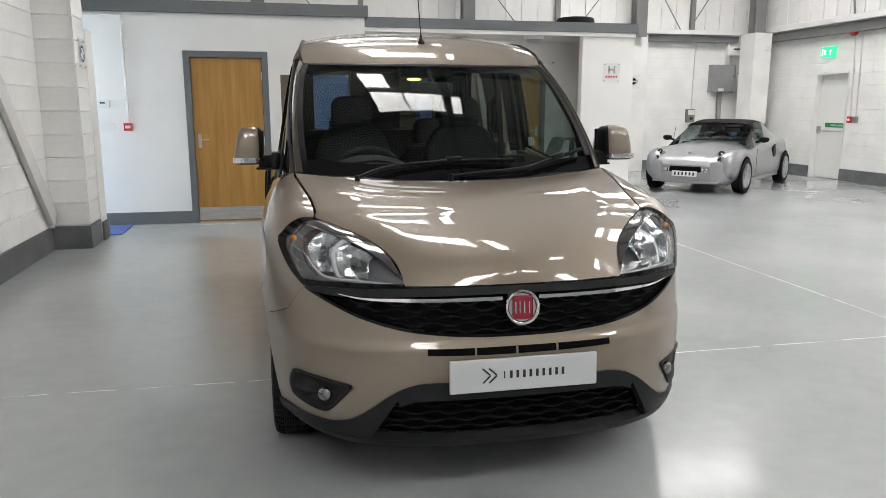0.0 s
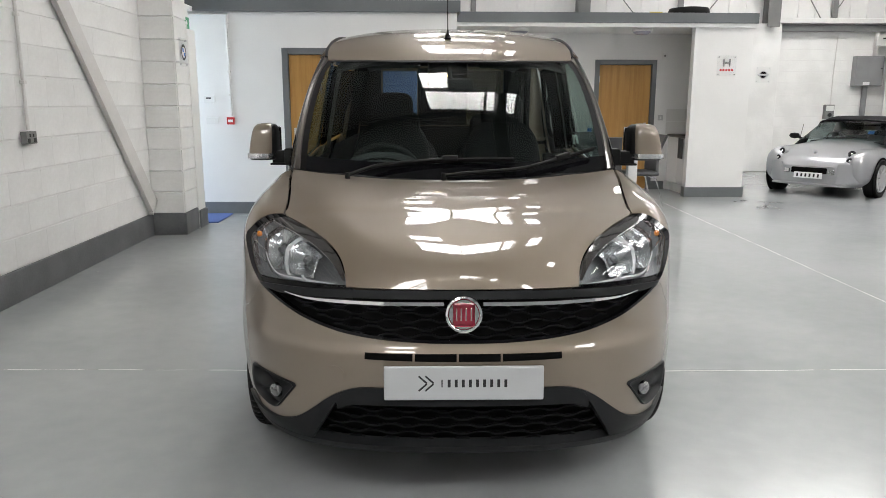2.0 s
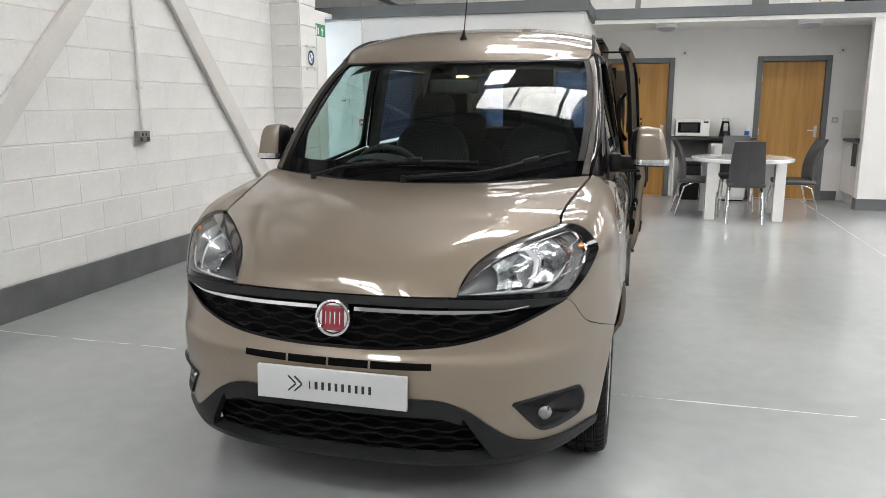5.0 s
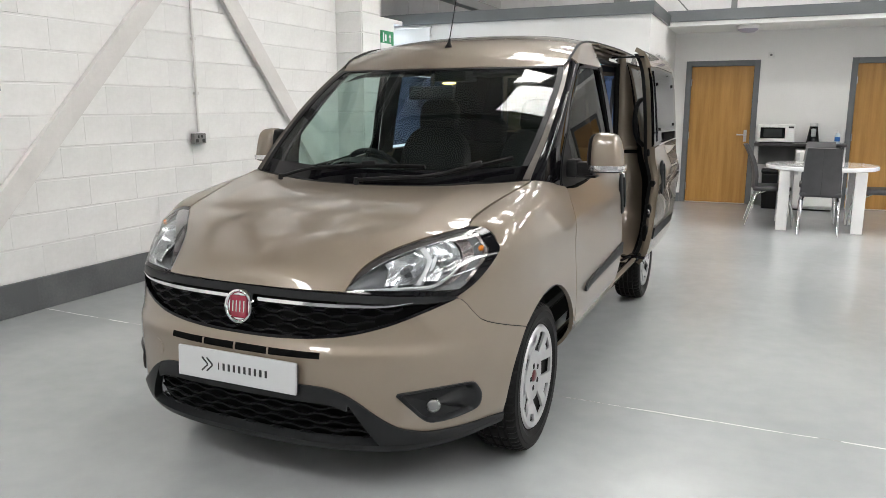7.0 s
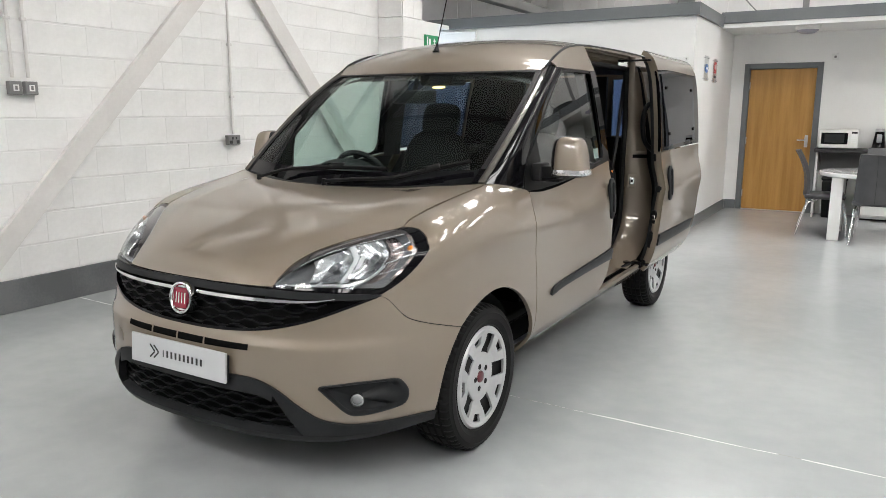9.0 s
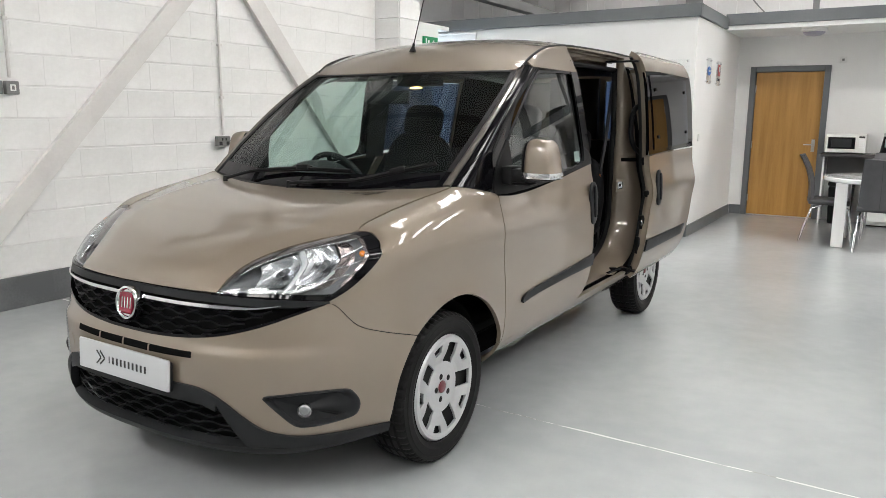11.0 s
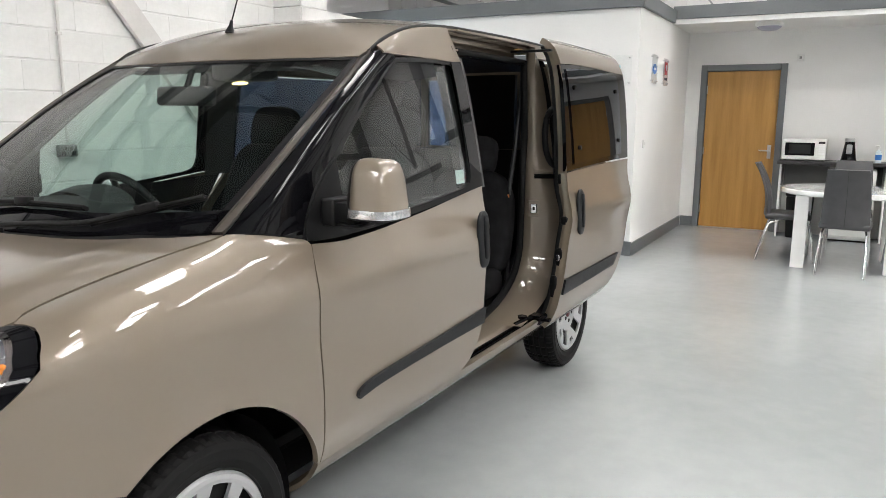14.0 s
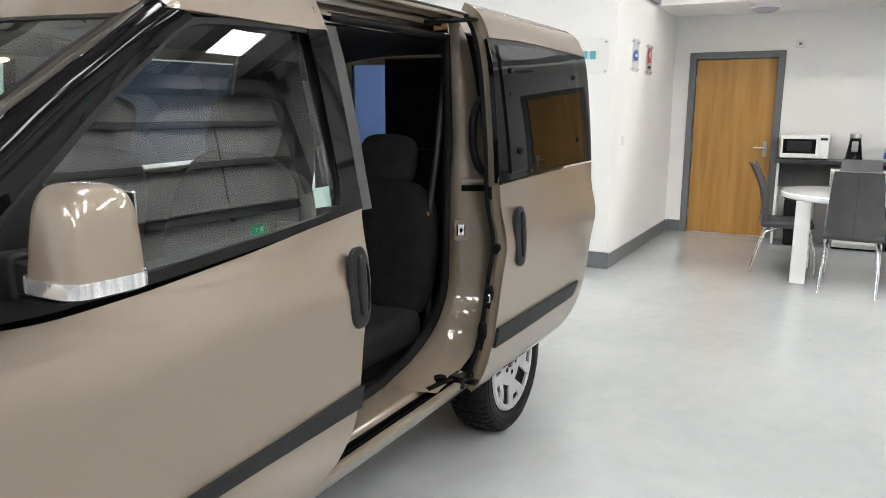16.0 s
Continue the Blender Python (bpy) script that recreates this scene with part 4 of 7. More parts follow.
    for u, v in outer_uv:
        uu, vv = u0 + (u1 - u0) * u, v0 + (v1 - v0) * v
        # rounded corners of the glass
        rx, ry = 0.09, 0.12
        for cu in (0, 1):
            for cv in (0, 1):
                du, dv = abs(u - cu), abs(v - cv)
                if du < rx and dv < ry:
                    f = 1 - math.hypot((rx - du) / rx, (ry - dv) / ry)
                    if f < 0:
                        uu += (1 - 2 * cu) * (-f) * rx * 0.5 * (u1 - u0)
                        vv += (1 - 2 * cv) * (-f) * ry * 0.5 * (v1 - v0)
        inner.append((uu, vv))
    mx = Matrix.Diagonal((sx, 1, 1, 1))
    lo = [bm.verts.new(mx @ sample(u, v)) for u, v in outer_uv]
    mid = [bm.verts.new(mx @ (sample(u, v) + Vector((0.002, 0, 0)))) for u, v in inner]
    ins = [bm.verts.new(mx @ (sample(u, v) - Vector((0.012, 0, 0)))) for u, v in inner]
    n = len(lo)
    for i in range(n):
        j = (i + 1) % n
        for a, b in ((lo, mid), (mid, ins)):
            q = (a[i], a[j], b[j], b[i])
            bm.faces.new(q if sx > 0 else q[::-1])
    fr = part("window_frame", bm, M_BPLASTIC, van, "black front door window frame", False)
    rows = [[mx @ (sample(u0 + (u1 - u0) * i / 16, v0 + (v1 - v0) * j / 8) - Vector((0.010, 0, 0))) for j in range(9)] for i in range(17)]
    sail = [[side_pane(y, z, 0.006) for y, z in ((y0, z0), ((y0 + y1) / 2, (z0 + z1) / 2), (y1, z1))] for y0, z0, y1, z1 in ((0.440, 1.064, 0.450, 1.118), (0.50, 1.058, 0.517, 1.204), (0.57, 1.056, 0.575, 1.254), (0.635, 1.057, 0.632, 1.302))]
    free_panel("mirror_sail", M_BPLASTIC, sail, 0.008, k, fr)
    part("door_glass", grid_mesh(rows, 0, flip=sx < 0), M_SIDEGLASS, van, "", True).visible_shadow = False
    # black pillar behind the door
    skin_panel("middle_pillar", M_BGLOSS, S([(1.505, 1.132), (1.597, 1.141)]), S([(1.487, 1.650), (1.574, 1.657)]), nu=4, nv=10, side=k, gap=0, out=0.0035, rim=0.004)

# -- windscreen
top_edge = [(0, 0.80, 1.627), (0.25, 0.826, 1.628), (0.48, 0.878, 1.631), (0.662, 0.935, 1.632)]
low_edge = [(0, 0.035, 1.078), (0.3, 0.066, 1.084), (0.55, 0.125, 1.100), (0.700, 0.175, 1.112)]
rows = coons(low_edge, top_edge, left=[(0, 0.035, 1.078), (0, 0.40, 1.352), (0, 0.80, 1.627)], right=W, nu=24, nv=20)


def across(rows):
    """Both halves of a surface whose first row lies on the middle line."""
    return [[Vector((-p.x, p.y, p.z)) for p in r] for r in rows[:0:-1]] + rows


for i, r in enumerate(rows):
    for j, p in enumerate(r):
        b = math.sin(math.pi * j / 20) * (0.5 + 0.5 * math.cos(math.pi * i / 24))
        r[j] = p + Vector((0, -0.020 * b, 0.020 * b))
part("windscreen", grid_mesh(across(rows), 0), M_WS, van, "tinted windscreen", True).visible_shadow = False
# dark printed band along the screen's edge and the scuttle below it
wide = across(rows)
part("screen_border", grid_mesh([[p + Vector((0, -0.002, 0.002)) for p in r[:3]] for r in wide], 0), M_BGLOSS, van, "", True)
for r0, r1 in ((0, 2), (len(wide) - 2, len(wide))):
    part("screen_border", grid_mesh([[p + Vector((0, -0.002, 0.002)) for p in r] for r in wide[r0:r1]], 0), M_BPLASTIC, van, "", True)
part("screen_border", grid_mesh([[p + Vector((0, -0.002, 0.002)) for p in (r[19].lerp(r[20], 0.62), r[20])] for r in wide], 0), M_BPLASTIC, van, "", True)
rows = coons([(0, 0.015, 1.068), (0.3, 0.04, 1.073), (0.55, 0.10, 1.088), (0.74, 0.19, 1.103)], [(0, 0.075, 1.100), (0.3, 0.098, 1.105), (0.55, 0.15, 1.119), (0.70, 0.20, 1.125)], nu=20, nv=3)
part("scuttle", grid_mesh(across(rows), 0.02), M_BPLASTIC, van, "black plastic scuttle under the windscreen", True)

# -- roof
ZR = [(0.80, 1.632), (0.87, 1.690), (0.96, 1.742), (1.1, 1.792), (1.3, 1.830), (1.6, 1.860), (2.0, 1.876), (2.6, 1.880), (3.1, 1.870), (3.4, 1.845)]
ZE = [(0.935, 1.638), (1.02, 1.690), (1.2, 1.752), (1.4, 1.786), (1.7, 1.806), (2.5, 1.818), (3.4, 1.804)]
XE = [(0.935, 0.662), (1.02, 0.674), (1.2, 0.660), (1.4, 0.644), (1.7, 0.630), (2.5, 0.620), (3.4, 0.620)]
rows = []
for i in range(49):
    u = (i / 48) ** 1.5
    row = []
    for j in range(41):
        v = -1 + j / 20
        a = abs(v)
        y0 = 0.80 + 0.135 * a ** 1.7
        y = y0 + (3.40 - y0) * u
        yc, ye = 0.80 + (y - y0) * 2.6 / (3.40 - y0), 0.935 + (y - y0) * 2.465 / (3.40 - y0)
        zc, ze, xe = table(ZR, yc), table(ZE, ye), table(XE, ye)
        row.append(Vector((xe * v, y, ze + (zc - ze) * (1 - a ** 3.2))))
    rows.append(row)
part("roof", grid_mesh(rows, 0.012, flip=True), M_PAINT, van, "", True)
for k in (1, -1):
    bm = bmesh.new()
    tube(bm, [(k * 0.674, 0.965, 1.655)] + [(k * (table(XE, y) + 0.004), y, table(ZE, y) + 0.002) for y in np.linspace(1.03, 3.36, 40)], 0.008, 10)
    part("roof_rail", bm, M_BPLASTIC, van, "slim black roof rail", True)
    # the sides roll over to the roof rail
    for name, y0, y1, zb in (("cant_rail", 1.0, 1.585, 1.653), ("opening_rail", 1.588, 2.49, 1.785 if k > 0 else 1.735), ("rear_cant_rail", 2.492, 3.40, 1.735)):
        g = []
        for y in np.linspace(y0, y1, 20):
            ze, xe = table(ZE, y), table(XE, y) + 0.010
            b = skin(s_y(y), min(zb, ze - 0.008))
            m = skin(s_y(y), max(min(zb, ze - 0.008) + 0.004, ze - 0.022))
            g.append([spline([b, m, Vector((xe, y, ze))], f / 8) for f in range(9)])
        free_panel(name, M_PAINT, g, 0.012, k)
aer = part("aerial", lathe(bmesh.new(), [(0.020, 0.0), (0.016, 0.012), (0.008, 0.03), (0.006, 0.05), (0.0, 0.052)], 16), M_BPLASTIC, van, "whip aerial on a black base", True, at=pose(-0.01, 0.985, 1.752, -15, 0, 0))
bm = bmesh.new()
tube(bm, [(0, 0, 0.04), (0, 0.02, 0.2), (0, 0.045, 0.42)], 0.003, 6)
part("mast", bm, M_BPLASTIC, aer)
# tail
rear = lambda x: 3.41 + 0.03 * (1 - (x / 0.8) ** 2)
part("tailgate", grid_mesh([[Vector((x, rear(x), z)) for z in (0.3, 0.6, 0.9, 1.22)] for x in np.linspace(-0.80, 0.80, 9)], 0.02), M_PAINT, van, "", True)
part("tailgate_header", grid_mesh([[Vector((x, rear(x), z)) for z in (1.68, 1.73, 1.77)] for x in np.linspace(-0.66, 0.66, 9)], 0.02), M_PAINT, van, "", True)
for a, b in ((-0.80, -0.52), (-0.22, 0.22), (0.52, 0.80)):
    part("tailgate_post", grid_mesh([[Vector((x, rear(x), z)) for z in (1.22, 1.45, 1.68)] for x in np.linspace(a, b, 3)], 0.02), M_PAINT, van, "", True)
for a, b in ((-0.52, -0.22), (0.22, 0.52)):
    part("tailgate_window", grid_mesh([[Vector((x, rear(x) - 0.006, z)) for z in (1.22, 1.68)] for x in np.linspace(a, b, 3)], 0), M_FILM, van, "blue-tinted rear window", True)

# -- near-black sheets added behind the panels, their colour standing in for shade
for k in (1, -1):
    skin_panel("shade_sheet", M_DARK, S([(0.45, 0.42), (1.26, 0.42)]), S([(0.5, 1.05), (1.58, 1.10)]), nu=10, nv=6, side=k, gap=0, out=-0.05, rim=0)
    skin_panel("shade_sheet", M_DARK, S([(2.64, 0.68), (3.38, 0.68)]), S([(2.64, 1.70), (3.38, 1.70)]), nu=10, nv=6, side=k, gap=0, out=-0.05, rim=0)
part("engine_bay", box(box(box(boxbm(-0.50, 0.50, -0.74, -0.40, 0.30, 0.76), -0.56, 0.56, -0.40, 0.40, 0.27, 0.84), -0.62, 0.62, 0.02, 0.40, 0.25, 1.03), -0.62, 0.62, 0.42, 2.30, 0.22, 0.34), M_DARK, van)
part("rear_underbody", boxbm(-0.56, 0.56, 2.30, 3.36, 0.25, 0.42), M_DARK, van)
for k in (1, -1):
    for wy in (FRONT, AX):
        g = []
        for i in range(25):
            a = radians(-10 + 182 * i / 24)
            g.append([Vector((k * x, wy + 0.375 * math.cos(a), 0.30 + 0.375 * math.sin(a))) for x in (0.80, 0.72, 0.55)])
        part("arch_liner", grid_mesh(g, 0, flip=k > 0), M_BPLASTIC, van, "", True)


# -- wheels
def wheel_parts():
    """Meshes of one wheel; its axle is z, the outer face up."""
    tyre = lathe(bmesh.new(), [(0.208, 0.010), (0.213, 0.070), (0.224, 0.086), (0.228, 0.083), (0.250, 0.094), (0.278, 0.096), (0.282, 0.0935), (0.296, 0.090), (0.3055, 0.080), (0.311, 0.067), (0.3135, 0.054), (0.304, 0.052), (0.304, 0.046), (0.3145, 0.044), (0.3155, 0.022), (0.305, 0.020), (0.305, 0.013), (0.316, 0.011), (0.316, -0.011), (0.305, -0.013), (0.305, -0.020), (0.3155, -0.022), (0.3145, -0.044), (0.304, -0.046), (0.304, -0.052), (0.3135, -0.054), (0.308, -0.078), (0.298, -0.090), (0.27, -0.096), (0.205, -0.07), (0.205, -0.02)], 168)
    # cross grooves pressed into the tread blocks
    for v in tyre.verts:
        r = math.hypot(v.co.x, v.co.y)
        if r > 0.3052:
            a = int(round(math.atan2(v.co.y, v.co.x) / math.tau * 168))
            if (abs(v.co.z) > 0.053 and a % 3 == 0) or (abs(v.co.z) < 0.046 and a % 6 == 3):
                v.co.x *= 0.984
                v.co.y *= 0.984
    # five Y-shaped spokes: wide windows between them, smaller ones at the rim
    n, seg, bm = 5, 36, bmesh.new()
    prof = [(0.026, 0.070), (0.036, 0.074), (0.055, 0.075), (0.085, 0.072), (0.106, 0.072), (0.122, 0.074), (0.140, 0.080), (0.157, 0.084), (0.172, 0.086), (0.189, 0.088), (0.200, 0.091), (0.212, 0.090), (0.220, 0.080)]
    vs = []
    for r, h in prof:
        aw = math.degrees(math.asin(0.034 / max(r, 0.06)))
        asm = math.degrees(math.asin((0.019 + 0.014 * min(max((r - 0.155) / 0.034, 0), 1)) / max(r, 0.06)))
        ring = []
        for i in range(n * seg):
            ph = i % seg
            d = min(ph, seg - ph)
            a = float(np.interp(d, [0, 6, 13, 18], [0, aw, 36 - asm, 36])) * (1 if ph <= seg / 2 else -1) + 72 * (i // seg + (0 if ph <= seg / 2 else 1))
            ring.append(bm.verts.new((r * math.cos(radians(a)), r * math.sin(radians(a)), h)))
        vs.append(ring)
    wide = {4: 6, 5: 6, 6: 6, 7: 6, 8: 6}
    small = {7: 5, 8: 5}
    for i in range(n * seg):
        ph = i % seg
        d0, d1 = min(ph, seg - 1 - ph) , abs(ph - 17.5)
        j = (i + 1) % (n * seg)
        for b in range(len(prof) - 1):
            if not (d0 < wide.get(b, 0) or d1 < small.get(b, 0)):
                bm.faces.new((vs[b][i], vs[b + 1][i], vs[b + 1][j], vs[b][j]))
    bm.normal_update()
    geom = bmesh.ops.extrude_edge_only(bm, edges=[e for e in bm.edges if e.is_boundary])
    for v in (g for g in geom["geom"] if isinstance(g, bmesh.types.BMVert)):
        v.co.z -= 0.011
    cover = bm
    back = lathe(bmesh.new(), [(0.0, 0.020), (0.06, 0.022), (0.10, 0.040), (0.13, 0.042), (0.15, 0.022), (0.205, 0.03), (0.212, 0.066)], 40)
    cap = lathe(bmesh.new(), [(0.0, 0.080), (0.017, 0.079), (0.024, 0.076), (0.027, 0.068)], 24)
    bolts = []
    for i in range(5):
        a = math.tau * (i + 0.5) / 5
        bolts.append(lathe(bmesh.new(), [(0.0, 0.0745), (0.008, 0.0745), (0.0105, 0.0768), (0.0125, 0.0752)], 14, Matrix.Translation((0.050 * math.cos(a), 0.050 * math.sin(a), 0))))
    return tyre, cover, back, cap, bolts


M_CAP = mat("dark_maroon_cap", (0.10, 0.008, 0.014), 0.3, coat=0.5)
first = None
for k in (1, -1):
    for wy in (FRONT, AX):
        if first is None:
            tyre, cover, back, cap, bolts = wheel_parts()
            first = new("wheel", mesh_of(tyre, "tyre", M_RUBBER, False))
            subs = [("wheel_cover", mesh_of(cover, "wheel_cover", M_WHEEL, False)), ("brake", mesh_of(back, "brake", M_BRAKE, True)), ("centre_cap", mesh_of(cap, "centre_cap", M_CAP, True))]
            subs += [("bolt_recess", mesh_of(b, "bolt_recess", M_BRAKE)) for b in bolts]
            tyre_mesh = first.data
            ob = first
        else:
            ob = new("wheel", tyre_mesh)
        ob["label"] = "black tyre with a silver wheel cover"
        ob.parent = van
        ob.matrix_basis = pose(k * 0.765, wy, 0.313, 0, 90 * k, 0) @ pose(0, 0, 0, 0, 0, 17 + 11 * wy)
        for nm, me in subs:
            o = new(nm, me)
            o.parent = ob

def blob(c, h, e=0.4, shape=None, nu=28, nv=16):
    """A rounded block about c with half sizes h; small e gives squarer corners."""
    bm = bmesh.new()
    pw = lambda a: math.copysign(abs(a) ** e, a)
    rings = []
    for j in range(1, nv):
        b = -math.pi / 2 + math.pi * j / nv
        ring = []
        for i in range(nu):
            a = math.tau * i / nu
            p = (pw(math.cos(b)) * pw(math.cos(a)), pw(math.cos(b)) * pw(math.sin(a)), pw(math.sin(b)))
            p = shape(*p) if shape else p
            ring.append(bm.verts.new((c[0] + h[0] * p[0], c[1] + h[1] * p[1], c[2] + h[2] * p[2])))
        rings.append(ring)
    for a, b in zip(rings, rings[1:]):
        for i in range(nu):
            bm.faces.new((a[i], a[(i + 1) % nu], b[(i + 1) % nu], b[i]))
    bm.faces.new(rings[0][::-1])
    bm.faces.new(rings[-1])
    return bm


def door_handle(parent, at):
    """Oval black pull: a dished plate with an upright grip across it."""
    han = part("door_handle", blob((0, 0, 0), (0.014, 0.050, 0.120), 0.7), M_TRIM, parent, "black oval door handle", True, at=at)
    part("recess", blob((0.008, 0.006, 0.0), (0.0075, 0.036, 0.086), 0.8), M_DARK, han, "", True)
    part("grip", blob((0.016, -0.004, 0.008), (0.009, 0.016, 0.090), 0.6), M_TRIM, han, "", True)


# -- headlamps
M_RIBLENS = textured("ribbed_clear_lens", (0.5, 0.51, 0.52), (0.85, 0.85, 0.86), 30, (0.08, 0.2), 0.4, 90, metal=0.75, stretch=(1, 3, 0.4))
M_HOUSING = mat("grey_lamp_housing", (0.15, 0.155, 0.16), 0.4, 0.3)
M_FOG = mat("fog_lamp_glass", (0.24, 0.245, 0.25), 0.12, 0.7, coat=0.6)
M_LID = mat("dark_lamp_lid", (0.03, 0.027, 0.026), 0.12, coat=1.0)
M_SATIN = mat("satin_lamp_trim", (0.60, 0.61, 0.62), 0.25, 0.15, coat=0.3)
M_INDI = mat("ribbed_indicator_bowl", (0.32, 0.27, 0.26), 0.2, 0.8)
for k in (1, -1):
    mx = Matrix.Diagonal((k, 1, 1, 1))
    tip = skin(s_x(0.405), 0.806)
    bot = [tip] + [skin(s, z) for s, z in F([(0.50, 0.802), (0.60, 0.800), (0.66, 0.793)]) + S([(-0.603, 0.781)])]
    rt = [skin(s, z, 0.004) for s, z in S([(-0.603, 0.781), (-0.553, 0.807), (-0.505, 0.840), (-0.452, 0.884), (-0.412, 0.924)])] + [p + Vector((-0.003, -0.004, -0.001)) for p in LAMP_END[:4]] + [Vector((0.671, -0.376, 0.989))]
    tp = [Vector(p) + Vector((0.002, 0.0, -0.003)) for p in SEAM[:7]]
    tp[-1] = rt[-1]
    tp[0] = tip
    g = coons(bot, tp, left=[tip, tip + Vector((0.0002, 0, 0.0002))], right=rt, nu=24, nv=18)
    for i, r in enumerate(g):
        for j, p in enumerate(r):
            b = math.sin(math.pi * i / 24) * math.sin(math.pi * j / 18)
            r[j] = p + Vector((0.012, -0.014, 0.010)) * b
    lamp_ob = free_panel("headlamp", M_LENS, g, 0.0, k, label="clear headlamp with chrome reflectors and amber bulb")
    lamp_ob.visible_shadow = False
    inward = Vector((-0.42, 0.88, -0.16))

    def lens_at(u, v, d):
        """A place behind the lens: u from its inner tip outwards, v upwards, d metres deep."""
        u = u * 1.115 if u < 0.83 else 0.9255 + (u - 0.83) * 0.438
        a, b = min(max(u, 0), 1) * 24, min(max(v, 0), 1) * 18
        i, j = min(int(a), 23), min(int(b), 17)
        f, h = a - i, b - j
        return (g[i][j] * (1 - f) + g[i + 1][j] * f) * (1 - h) + (g[i][j + 1] * (1 - f) + g[i + 1][j + 1] * f) * h + inward * d

    def lens_sheet(name, material, us, vs, depth, rim=0.0, smooth=True, label=""):
        rows_ = [[mx @ lens_at(u, v, depth(u, v)) for v in vs] for u in us]
        return part(name, grid_mesh(rows_, rim, flip=k < 0), material, lamp_ob, label, smooth)
    span = lambda a, b, n: [a + (b - a) * i / n for i in range(n + 1)]
    lens_sheet("housing", M_HOUSING, span(0.02, 0.86, 24), span(0.04, 0.96, 10), lambda u, v: 0.006 + 0.05 * min(1, 5 * min(u, 0.86 - u)) * min(1, 4 * v, 4 * (1 - v)))
    # black rims: thin at the bottom, an eyelid above, a wide gloss panel at the outer end
    lens_sheet("lens_rim", M_BGLOSS, span(0, 1, 24), span(0, 0.07, 2), lambda u, v: -0.0015)
    lens_sheet("eyelid", M_LID, span(0.05, 0.84, 20), span(0.83, 1.0, 3), lambda u, v: -0.0015)
    lens_sheet("end_panel", M_BGLOSS, span(0.83, 1.0, 6), span(0, 1, 18), lambda u, v: -0.0022)
    bm = tube(bmesh.new(), [mx @ lens_at(u, 0.815, 0.004) for u in span(0.16, 0.80, 16)], 0.0028, 8)
    part("chrome_bead", bm, M_REFL, lamp_ob, "", True)
    # two deep reflectors with flat facets
    rnd = random.Random(5)
    for u0, u1, v0, v1 in ((0.27, 0.475, 0.20, 0.76), (0.51, 0.665, 0.24, 0.79)):
        jit = {}

        def bowl_depth(u, v):
            a, b = (u - u0) / (u1 - u0) * 2 - 1, (v - v0) / (v1 - v0) * 2 - 1
            r = min(1, max(abs(a), abs(b)) * 0.25 + math.hypot(a, b) * 0.72)
            key = (round(a, 2), round(b, 2))
            jit.setdefault(key, rnd.uniform(-0.0013, 0.0013))
            return 0.012 + 0.05 * (1 - r * r) + (jit[key] if r < 0.93 else 0)
        lens_sheet("reflector", M_REFL, span(u0, u1, 9), span(v0, v1, 8), bowl_depth, 0.006, True)
        c = lens_at((u0 + u1) / 2, (v0 + v1) / 2, 0.05)
        part("bulb", lathe(bmesh.new(), [(0.010, -0.02), (0.011, 0.0), (0.009, 0.014), (0.0, 0.018)], 14), M_HOUSING, lamp_ob, "", True, at=mx @ pose(c.x, c.y, c.z, 90, 0, 30))
    lens_sheet("divider", M_SATIN, span(0.455, 0.535, 8), span(0.16, 0.82, 8), lambda u, v: 0.012 + 0.024 * abs((u - 0.496) / 0.040) ** 2, 0.004)
    # bright bezel along the bottom that turns up beside the reflectors
    path = [lens_at(u, v, 0.008) for u, v in ((0.10, 0.10), (0.25, 0.105), (0.42, 0.11), (0.55, 0.125), (0.62, 0.17), (0.665, 0.28), (0.69, 0.42))]
    path = even(path, 24)
    bm = grid_mesh([[mx @ (p + Vector((0, 0, dz)) + inward * dd) for dz, dd in ((-0.006, 0.004), (-0.003, 0.0), (0.003, 0.0), (0.006, 0.004))] for p in path], 0.006, flip=k < 0)
    part("chrome_bezel", bm, M_SATIN, lamp_ob, "", True)
    part("bezel_branch", tube(bmesh.new(), [mx @ lens_at(u, v, 0.008) for u, v in ((0.33, 0.11), (0.355, 0.15), (0.36, 0.20))], 0.005, 8), M_SATIN, lamp_ob, "", True)
    # indicator behind ribbed bars
    lens_sheet("indicator_bowl", M_INDI, span(0.68, 0.815, 6), span(0.16, 0.80, 8), lambda u, v: 0.014 + 0.02 * (1 - ((u - 0.7475) / 0.0675) ** 2), 0.004, False)
    for v in (0.34, 0.50, 0.66):
        part("indicator_bar", tube(bmesh.new(), [mx @ lens_at(u, v + 0.05 * (u - 0.75) / 0.07, 0.010) for u in span(0.685, 0.81, 6)], 0.0022, 6), M_REFL, lamp_ob, "", True)
    lens_sheet("side_facets", M_INDI, span(0.805, 0.835, 2), span(0.22, 0.84, 9), lambda u, v: 0.004 + 0.004 * math.sin(v * 55), 0.003, False)
    c = lens_at(0.790, 0.62, 0.012)
    part("indicator", lathe(bmesh.new(), [(0.0, -0.008), (0.009, -0.006), (0.0115, 0.001), (0.008, 0.007), (0.0, 0.009)], 16), M_AMBER, lamp_ob, "amber indicator bulb", True, at=mx @ pose(c.x, c.y, c.z, 90, 0, 45))
    # fog lamp in its black surround
    rows = []
